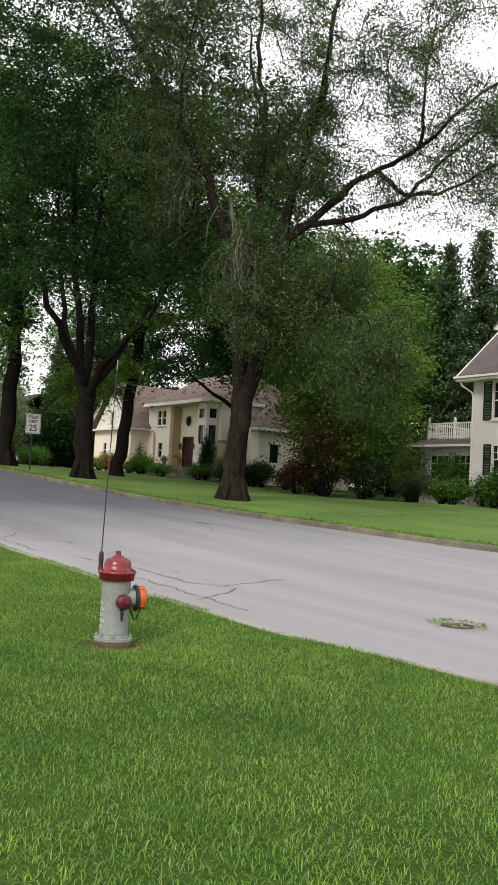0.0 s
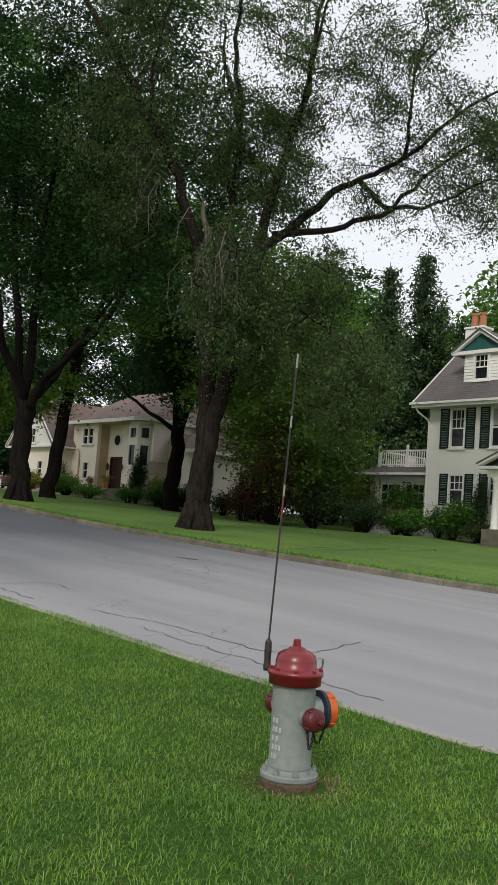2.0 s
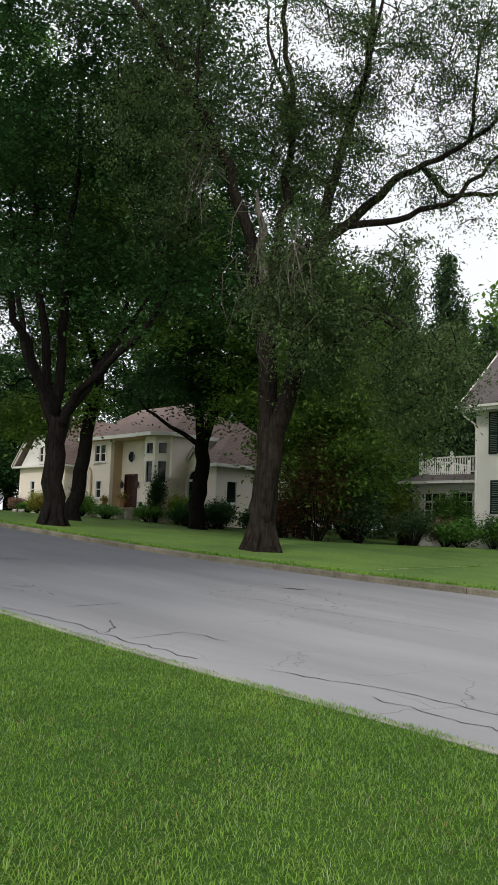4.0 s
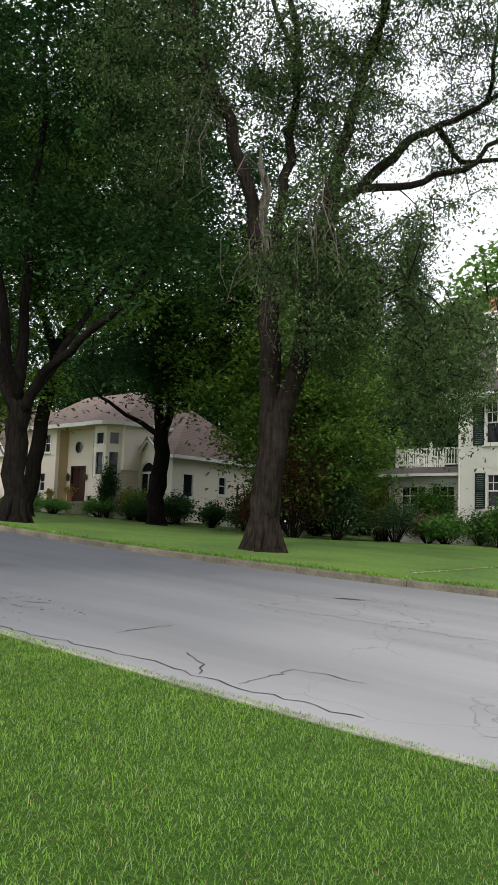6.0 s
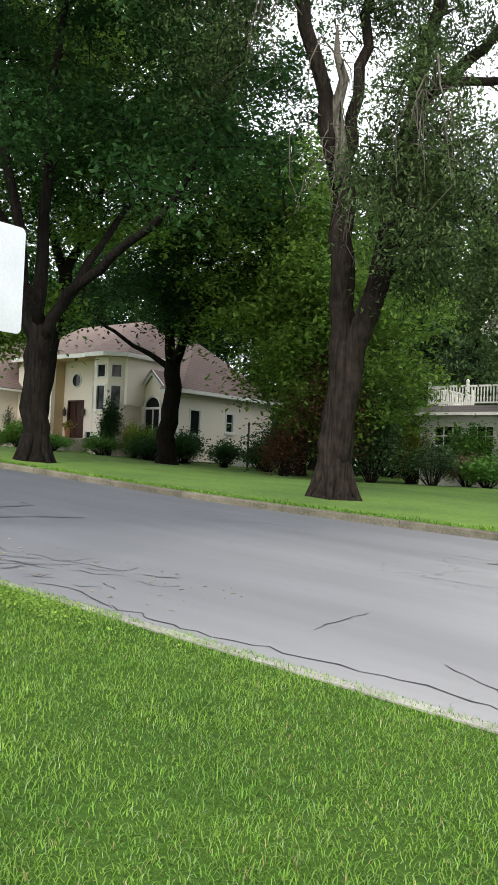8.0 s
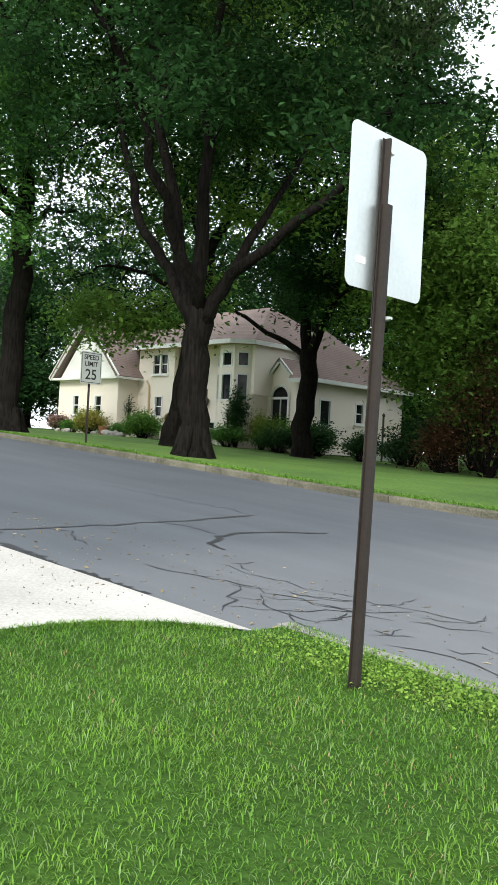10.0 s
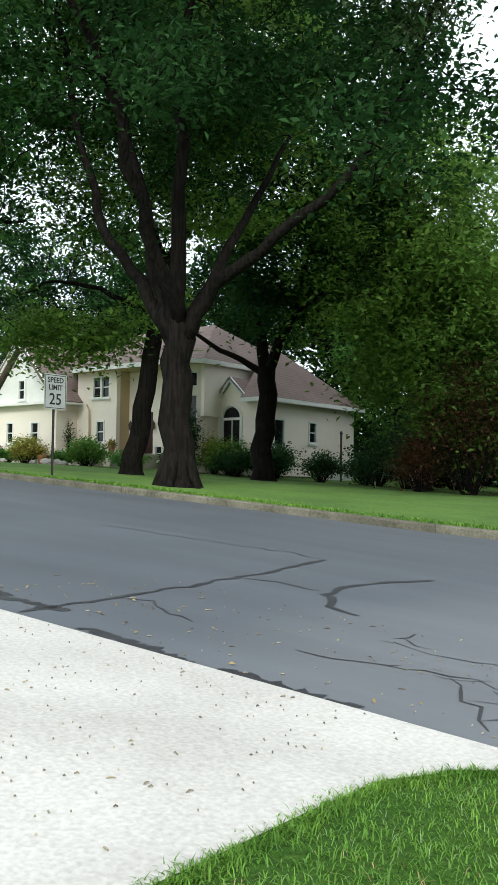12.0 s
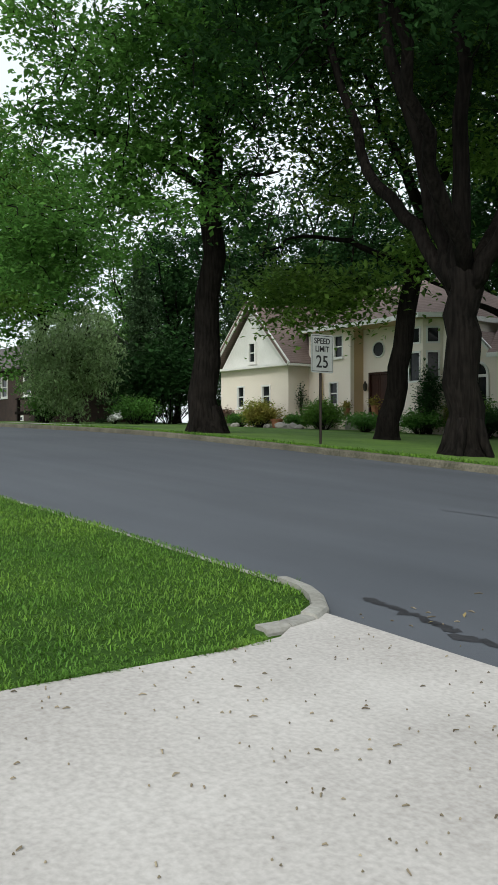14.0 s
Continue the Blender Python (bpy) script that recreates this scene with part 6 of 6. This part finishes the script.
def flower_pot(px, py, z, r, h, label):
    t = thing("flower_pot", (px, py, z), label, "flower pot")
    part("pot", Shape().lathe([(r * 0.7, 0), (r * 0.95, h * 0.8), (r * 1.08, h * 0.82), (r * 1.08, h), (r * 0.9, h), (r * 0.85, h * 0.9)], None, 18), TERRACOTTA, t, smooth=False)
    rr = np.random.default_rng(int(abs(px * 10)))
    n = 260
    pts = rr.normal(size=(n, 3)) * np.array((r * 0.8, r * 0.8, r * 0.7)) + np.array((0, 0, h + r * 0.7))
    fo = new("plant", leaf_mesh("plant", pts, 0.12 * (0.6 + 0.8 * rr.random(n)), rr, LEAF_ORANGE, 0.2))
    fo.parent = t
    tagged(fo, kind="stuff")
    return t


flower_pot(-46.65, 28.7, 3.2, 0.16, 0.4, "terracotta pot of flowers beside the front door")
flower_pot(-44.85, 28.75, 3.2, 0.18, 0.5, "terracotta pot of orange flowers on the stoop")
flower_pot(-49.4, 26.6, lawn_z(-49.4, 26.6), 0.3, 0.45, "terracotta pot by the garden stones")


def stone(px, py, r, seed):
    bm = bmesh.new()
    bmesh.ops.create_icosphere(bm, subdivisions=2, radius=1)
    for v in bm.verts:
        k = 1 + 0.35 * noise.noise(v.co * 1.3 + Vector((seed, 0, 0)))
        v.co = Vector((v.co.x * r * k, v.co.y * r * 0.8 * k, v.co.z * r * 0.6 * k))
    me = bpy.data.meshes.new("garden_stone")
    bm.to_mesh(me)
    bm.free()
    me.materials.append(STONE)
    ob = new("garden_stone", me)
    ob.matrix_basis = pose(px, py, lawn_z(px, py) + r * 0.25)
    return tagged(ob, "rounded grey garden stone in the planting bed", "stone", "garden stones")


for k, (px, py, r) in enumerate(((-48.6, 26.2, 0.35), (-47.9, 25.9, 0.28), (-47.2, 25.7, 0.32), (-46.5, 25.5, 0.25), (-49.2, 25.8, 0.22), (-52.0, 26.0, 0.25), (-53.2, 26.2, 0.2))):
    stone(px, py, r, k * 3.7)


def lamp_post(px, py):
    t = thing("garden_post", (px, py, lawn_z(px, py)), "thin dark garden post on the side lawn", "post")
    part("pole", Shape().tube([(0, 0, -0.2), (0, 0, 2.2)], 0.05, 8), IRON, t)
    part("finial", Shape().lathe([(0.06, 2.2), (0.08, 2.25), (0.03, 2.35)], None, 10), IRON, t)
    return t


def garden_screen():
    """A white half-round board with a raised rim, standing on the lawn."""
    px, py = -37.0, 34.3
    t = thing("garden_screen", (px, py, lawn_z(px, py)), "white half-round garden board standing by the house wall", "garden screen", turn=35)
    t.scale = (1.25, 1.25, 1.25)
    arc = [(0.68 * math.cos(math.pi * k / 16), 0.8 * math.sin(math.pi * k / 16)) for k in range(17)]
    part("board", Shape().prism(arc, -0.02, 0.02), WHITE_PLASTIC, t)
    part("rim", Shape().tube([(a, 0, b) for a, b in arc], 0.035, 6), WHITE_PLASTIC, t)
    for lx in (-0.4, 0.4):
        part("stake", Shape().box(lx - 0.03, 0.02, -0.2, lx + 0.03, 0.06, 0.4), WHITE_PLASTIC, t)
    return t


garden_screen()
lamp_post(-35.7, 32.9)
# narrow concrete front walk across the far lawn
walk_shape = Shape()
for i in range(13):
    py = 13.3 + i * 0.6
    px = -13.2 - 0.03 * i
    for dx in (-0.07, 0.07):
        walk_shape.v.append((px + dx, py, lawn_z(px + dx, py) + 0.007))
for i in range(12):
    walk_shape.f.append((2 * i, 2 * i + 1, 2 * i + 3, 2 * i + 2))
tagged(part("front_walk", walk_shape, KERB_NEAR, None), "narrow pale concrete walk across the lawn", "path", kind="structure")
# pavement strip at the far left
strip = Shape()
for i in range(26):
    px = -95 + i * 2.0
    for dy in (1.4, 2.6):
        strip.v.append((px, far_edge(px) + dy, lawn_z(px, far_edge(px) + dy) + 0.02))
for i in range(25):
    strip.f.append((2 * i, 2 * i + 1, 2 * i + 3, 2 * i + 2))
tagged(part("pavement", strip, CONCRETE, None), "pale concrete pavement behind a grass verge", "pavement", kind="structure")


def brick_house():
    """A dark brick house far up the street, half hidden by trees."""
    h = thing("house", (0, 0, 0), "dark brick house half hidden by trees up the street", "house")
    x0, x1, y, z0, ze = -96.0, -74.0, 27.0, 2.6, 7.6
    wins = [(-92.5, -91.4, 5.4, 6.9), (-88.2, -87.1, 5.4, 6.9), (-83.6, -82.5, 5.4, 6.9), (-79.4, -78.3, 5.4, 6.9), (-85.8, -84.9, 3.2, 3.8), (-80.5, -79.6, 3.2, 3.8)]
    wall(h, x0, x1, z0, ze, y, wins, BRICK_DARK)
    for a, b, c, d in wins:
        window(h, a, b, c, d, y, frame_w=0.09)
    wall(h, y + 0.25, y + 8, z0, ze, x1, [], BRICK_DARK, axis="x", sign=-1)
    wall(h, x0, x1, z0, ze, y + 8, [], BRICK_DARK)
    for sg in (-1, 1):
        slab(h, "roof", [(x0 - 0.5, y + 4 + sg * 4.6, ze - 0.1), (x1 + 0.5, y + 4 + sg * 4.6, ze - 0.1), (x1 + 0.5, y + 4, ze + 2.6), (x0 - 0.5, y + 4, ze + 2.6)], SHINGLE_GREY)
    part("porch", Shape().box(-77.5, y - 1.6, 3.9, x1, y, 4.1).box(-77.4, y - 1.5, z0, -77.2, y - 1.3, 5.1).box(-74.4, y - 1.5, z0, -74.2, y - 1.3, 5.1).box(-77.5, y - 1.55, 4.95, x1, y - 1.45, 5.05), BARK_DARK, h, "dark wooden side porch")
    return h


brick_house()
weep = tree("weeping_tree", foot(-62.5, 22.5), "pale green weeping ornamental tree", round_limbs(6.4, 2.2, 0.16, 3.0, 7, 61),
            [((0, 0, 4.4), (3.0, 2.8, 2.6), 1), ((1.6, -1.2, 2.2), (1.8, 1.6, 1.8), 1), ((-1.8, -1, 2.2), (1.6, 1.6, 1.8), 1)], LEAF_PALE, BARK, 62, clumps=260, per=80, leaf_size=0.23, spread=0.5, flare=1.2, droop=0.9, slim=0.35, gap=0.3)
shrub("shrub", (-58.5, 24.0), (1.6, 1.4, 1.6), "green shrub beside the drive of the cream house", LEAF_MID, 120, 2600, 0.14, 30)
shrub("shrub", (-66.5, 22.5), (1.8, 1.4, 2.2), "green shrub below the weeping tree", LEAF_MID, 121, 2600, 0.14, 30)
shrub("shrub", (-57.3, 22.0), (0.5, 0.4, 0.7), "small white flowering garden shrub", WHITE_PLASTIC, 122, 300, 0.09, 10)

# ---------------------------------------------------------------- cracks, patches and litter on the road


def ribbon(name, points, width, mat, parent, seed, sub=7, jitter=0.05):
    """A crack filled with tar: a thin uneven strip just above the asphalt."""
    r = np.random.default_rng(seed)
    path = []
    for (ax, ay), (bx_, by) in zip(points, points[1:]):
        n = max(2, int(math.hypot(bx_ - ax, by - ay) * sub))
        for i in range(n):
            path.append((ax + (bx_ - ax) * i / n + r.normal() * jitter * 0.6, ay + (by - ay) * i / n + r.normal() * jitter))
    path.append(points[-1])
    s = Shape()
    for i, (px, py) in enumerate(path):
        q, p = path[min(i + 1, len(path) - 1)], path[max(i - 1, 0)]
        d = Vector((q[0] - p[0], q[1] - p[1], 0)).normalized()
        w = width * (0.5 + r.random()) / 2 * (0.4 if i in (0, len(path) - 1) else 1)
        for sg in (-1, 1):
            cx, cy = px - d.y * w * sg, py + d.x * w * sg
            s.v.append((cx, cy, road_z(cx, cy) + 0.004))
    for i in range(len(path) - 1):
        s.f.append((2 * i, 2 * i + 1, 2 * i + 3, 2 * i + 2))
    return part(name, s, mat, parent)


seams = [
    (((-18.37, 1.84), (-18.4, 3.0), (-18.5, 4.6), (-18.74, 6.4)), 0.07), (((-22.5, 6.3), (-19.3, 6.5), (-18.74, 6.4)), 0.04), (((-18.52, 4.55), (-18.1, 4.6), (-17.6, 4.6)), 0.04),
    (((-18.36, 2.8), (-18.1, 2.9), (-17.4, 2.65)), 0.035), (((-17.3, 6.2), (-17.6, 5.0), (-17.46, 4.5), (-17.1, 4.05), (-16.75, 3.9)), 0.08),
    (((-16.4, 2.5), (-15.4, 2.75), (-14.0, 3.0)), 0.03), (((-15.4, 2.75), (-15.0, 2.3), (-14.8, 1.98)), 0.035), (((-15.1, 2.75), (-14.7, 2.3), (-14.2, 2.4)), 0.03), (((-16.2, 3.3), (-15.2, 3.2), (-13.6, 3.6)), 0.02),
    (((-14.9, 2.1), (-14.5, 2.6), (-14.1, 3.4)), 0.025), (((-13.6, 2.36), (-13.2, 2.5), (-12.4, 2.3)), 0.03), (((-13.9, 3.1), (-13.4, 3.4)), 0.03), (((-16.4, 8.8), (-15.2, 9.3)), 0.05),
    (((-12.6, 2.35), (-11.3, 2.3), (-9.8, 2.5), (-8.4, 2.35), (-7.2, 2.4)), 0.035), (((-9.85, 3.1), (-9.3, 2.8), (-9.0, 2.45)), 0.03), (((-11.0, 3.2), (-11.1, 4.2)), 0.025), (((-8.55, 2.4), (-8.65, 3.4), (-7.9, 3.5)), 0.025),
    (((-11.9, 8.6), (-11.5, 8.9)), 0.12), (((-6.4, 2.7), (-5.0, 3.05), (-3.4, 3.0), (-3.0, 3.3), (-3.4, 4.75)), 0.03), (((-3.0, 3.3), (-2.6, 3.2), (-2.1, 2.3)), 0.03), (((-12, 6.6), (-9, 6.9), (-6, 7.4)), 0.02),
    (((-24.0, 8.2), (-17.0, 8.3), (-8.0, 9.4)), 0.02), (((-5, 2.6), (-3.2, 2.5), (-1.2, 2.4)), 0.025),
]
for k, (pts, w) in enumerate(seams):
    ribbon("tar_seam", pts, w * (0.85 if w > 0.06 else 0.5), TAR, road, 200 + k, jitter=0.035)
# dark damp strip of broken tar along the drive's edge
for k, (a, b) in enumerate((((-19.8, 2.3), (-18.9, 2.15)), ((-18.9, 2.1), (-18.2, 2.15)), ((-17.7, 1.84), (-16.6, 1.8)), ((-16.4, 1.8), (-15.4, 1.78)))):
    ribbon("tar_patch", (a, b), 0.09, TAR, road, 300 + k, sub=26, jitter=0.03)
# a web of short cracks in the worn asphalt before the sign
web = random.Random(9)
for k in range(22):
    ax_, ay_ = -16.2 + 3.2 * web.random(), 2.35 + 1.3 * web.random()
    turn_ = web.choice((0.15, 0.25, 1.2, -0.9)) + 0.3 * web.random()
    run_ = 0.25 + 0.4 * web.random()
    ribbon("tar_seam", ((ax_, ay_), (ax_ + run_ * 0.5 * math.cos(turn_), ay_ + run_ * 0.5 * math.sin(turn_)), (ax_ + run_ * math.cos(turn_ + 0.3), ay_ + run_ * math.sin(turn_ + 0.3))), 0.011, TAR, road, 330 + k, sub=16, jitter=0.025)
ribbon("drive_joint", ((-19.4, SEAM), (-17, SEAM), (-14.6, SEAM + 0.02)), 0.035, TAR, road, 310, sub=5, jitter=0.006)


def valve_cover():
    px, py = 0.4, 4.15
    t = thing("valve_cover", (px, py, road_z(px, py)), "round iron utility cover ringed with weeds in the asphalt", "manhole")
    part("rim", Shape().lathe([(0.2, -0.02), (0.2, 0.008), (0.16, 0.01), (0.16, 0.003)], None, 28), IRON, t)
    part("lid", Shape().lathe([(0.155, -0.02), (0.155, 0.004), (0.05, 0.006)], None, 28), IRON, t)
    r = np.random.default_rng(8)
    n = 130
    a = r.random(n) * 2 * math.pi
    d = 0.21 + 0.04 * np.abs(r.normal(size=n))
    pts = np.stack([d * np.cos(a) * 1.3, d * np.sin(a), 0.02 + 0.02 * r.random(n)], 1)
    ob = new("weeds", leaf_mesh("weeds", pts, 0.05 * (0.5 + r.random(n)), r, CLOVER, -0.3, 0.4))
    ob.parent = t
    return t


valve_cover()

# ---------------------------------------------------------------- grass


def blades(name, xs, ys, rng, mat, length, width, label):
    """Bent grass blades, one island each."""
    n = len(xs)
    z = (lawn_heights(xs, ys) if ys.mean() < 5 else np.array([lawn_z(a, b) for a, b in zip(xs, ys)])) - 0.004
    root = np.stack([xs, ys, z], 1)
    az = rng.random(n) * 2 * math.pi
    lean = np.clip(np.abs(rng.normal(size=n)) * 0.5 + 0.6, 0, 1.45)
    clump = np.array([noise.noise((a * 2.2, b * 2.2, 3.0)) for a, b in zip(xs, ys)])
    L = length * (0.55 + 0.6 * rng.random(n)) * (1 + 0.45 * clump)
    w = width * (0.7 + 0.6 * rng.random(n))
    d = np.stack([np.cos(az), np.sin(az), 0 * az], 1)
    side = np.stack([-np.sin(az), np.cos(az), 0 * az], 1) * w[:, None] / 2
    up = np.array((0, 0, 1.0))
    mid = root + (d * np.sin(lean * 0.6)[:, None] + up * np.cos(lean * 0.6)[:, None]) * (L * 0.55)[:, None]
    tip = mid + (d * np.sin(lean * 1.5)[:, None] + up * np.cos(lean * 1.5)[:, None]) * (L * 0.5)[:, None]
    v = np.stack([root - side, root + side, mid + side * 0.8, mid - side * 0.8, tip], 1)
    idx = np.arange(n)[:, None] * 5
    loops = np.concatenate([idx + [0, 1, 2, 3], idx + [3, 2, 4]], 1).reshape(-1)
    me = bpy.data.meshes.new(name)
    me.vertices.add(n * 5)
    me.vertices.foreach_set("co", v.reshape(-1))
    me.loops.add(n * 7)
    me.loops.foreach_set("vertex_index", loops.astype(np.int32))
    me.polygons.add(n * 2)
    starts = (np.arange(n)[:, None] * 7 + np.array([0, 4])).reshape(-1)
    me.polygons.foreach_set("loop_start", starts.astype(np.int32))
    me.polygons.foreach_set("loop_total", np.tile([4, 3], n).astype(np.int32))
    me.materials.append(mat)
    me.update()
    return tagged(new(name, me), label, "grass", kind="stuff")


def scatter(rng, x0, x1, y0, count, back=0.12):
    xs = x0 + (x1 - x0) * rng.random(count)
    top = np.interp(xs, (-20.5, -12, -6, 0, 3, 10), (2.15, 2.12, 2.0, 1.85, 2.3, 3.4)) - np.where(xs < -1.2, 0.02, back)
    ys = y0 + (top - y0) * rng.random(count)
    keep = np.array([not in_drive(a, b, -0.06) for a, b in zip(xs, ys)])
    keep &= ~((xs + 0.0) ** 2 + ys ** 2 < (0.27 + 0.06 * rng.random(count)) ** 2)
    return xs[keep], ys[keep]


grng = np.random.default_rng(77)
xs, ys = scatter(grng, -15.4, 6.5, -2.6, 285000)
blades("lawn_grass", xs, ys, grng, BLADE, 0.055, 0.0048, "thick green lawn grass with long lying blades")
xs, ys = scatter(grng, -27.0, -19.2, -2.6, 70000)
keep = ~((ys > 1.0) & (xs > return_line(ys) - 0.13))
blades("lawn_grass", xs[keep], ys[keep], grng, BLADE, 0.052, 0.0075, "green lawn grass beyond the driveway")
xs, ys = scatter(grng, -15.4, 6.5, -2.6, 36000)
blades("lawn_grass", xs, ys, grng, BLADE_GLINT, 0.056, 0.004, "long grass blades over the lawn, sky glints put into their pale colour")
xs, ys = scatter(grng, -15.4, 6.5, -2.6, 16000)
keep = np.array([noise.noise((a * 0.9, b * 0.9, 7.0)) > -0.05 for a, b in zip(xs, ys)])
xs, ys = xs[keep], ys[keep]
blades("dry_grass", xs, ys, grng, STRAW, 0.045, 0.004, "dry straw-coloured blades among the grass")
# ragged fringe along both edges of the drive
fy = -2.6 + 4.2 * grng.random(6000)
right_edge = np.interp(fy, (0.9, 1.3, 1.75), (DRIVE_R, DRIVE_R + 0.15, DRIVE_R + 0.6)) + 0.03 + 0.035 * np.abs(grng.normal(size=6000))
blades("lawn_grass", right_edge - 0.03, fy, grng, BLADE, 0.065, 0.005, "grass hanging over the drive's edge")
left_edge = np.interp(fy, (0.6, 1.1), (DRIVE_L, DRIVE_L - 0.12)) - 0.035 * np.abs(grng.normal(size=6000))
keep = fy < 1.0
blades("lawn_grass", left_edge[keep], fy[keep], grng, BLADE, 0.055, 0.006, "grass hanging over the drive's edge")
# scuffed straw round the hydrant
a = grng.random(1500) * 2 * math.pi
d = 0.19 + 0.14 * np.abs(grng.normal(size=1500))
blades("dry_grass", d * np.cos(a) + 0.05, d * np.sin(a), grng, STRAW, 0.03, 0.004, "dry clipped grass round the hydrant's foot")
# clover at the foot of the sign
n = 3200
cx, cy = -13.0 + 0.6 * grng.normal(size=n), 1.6 + 0.2 * grng.normal(size=n)
ok = np.array([near_edge(p) - 0.12 > q and p > -14.0 for p, q in zip(cx, cy)])
cx, cy = cx[ok], cy[ok]
pts = np.stack([cx, cy, [lawn_z(p, q) + 0.03 + 0.03 * grng.random() for p, q in zip(cx, cy)]], 1)
tagged(new("clover", leaf_mesh("clover", pts, 0.019 * (0.6 + 0.8 * grng.random(len(pts))), grng, CLOVER, -0.2, 0.9)), "yellow-green clover patch at the sign's foot", "clover", kind="stuff")
# grass leaning in over the front walk
wy = 13.3 + 7.2 * grng.random(3600)
wx = -13.2 - 0.05 * (wy - 13.3) + np.where(grng.random(3600) < 0.5, -1, 1) * (0.06 + 0.04 * np.abs(grng.normal(size=3600)))
blades("verge_grass", wx, wy, grng, BLADE, 0.06, 0.008, "grass growing in over the narrow front walk")
# tufts along the far kerb
n = 16000
fx = -45 + 55 * grng.random(n)
fy = np.array([far_edge(p) for p in fx]) + 0.16 + 0.25 * np.abs(grng.normal(size=n))
blades("verge_grass", fx, fy, grng, BLADE, 0.1, 0.012, "uneven grass hanging over the far kerb")
# bits of twig, seed and leaf on the drive and road


def litter(count, x0, x1, y0, y1, seed, size, height, label, mat):
    r = np.random.default_rng(seed)
    s = Shape()
    for _ in range(count):
        px, py = x0 + (x1 - x0) * r.random(), y0 + (y1 - y0) * r.random()
        L, a = size * (0.3 + r.random() ** 3 * 1.6), r.random() * math.pi
        z = height(px, py) + 0.004
        dx, dy = math.cos(a) * L / 2, math.sin(a) * L / 2
        s.tube([(px - dx, py - dy, z), (px + r.normal() * L * 0.1, py + r.normal() * L * 0.1, z + 0.004), (px + dx, py + dy, z)], [0.003, 0.0045, 0.002], 4)
    return tagged(part("litter", s, mat, None), label, "litter", kind="stuff")


def drive_z(px, py):
    rise = 0.03 + 0.006 * max(0, min(near_edge(px) - py, 12))
    if py > 0.5:
        rise = max(0.01, rise - 0.03 * min(1, (py - 0.5) / 0.8))
    return grade(px) + rise * 0.9 + 0.016


litter(520, -19.2, -15.0, -2.2, 1.65, 400, 0.02, drive_z, "bits of twig and seed strewn on the driveway", TWIG)
litter(260, -19.5, -12.0, 1.85, 4.0, 401, 0.035, road_z, "bits of twig and dry leaf on the road", TWIG)
r = np.random.default_rng(402)
pts = np.stack([-19.2 + 5 * r.random(30), 1.85 + 1.2 * r.random(30), np.zeros(30)], 1)
pts[:, 2] = [road_z(p, q) + 0.012 for p, q, _ in pts]
tagged(new("fallen_leaves", leaf_mesh("fallen_leaves", pts, 0.045 * (0.5 + r.random(30)), r, STRAW, 0, 0.5)), "curled dry leaves along the drive's edge", "leaves", kind="stuff")
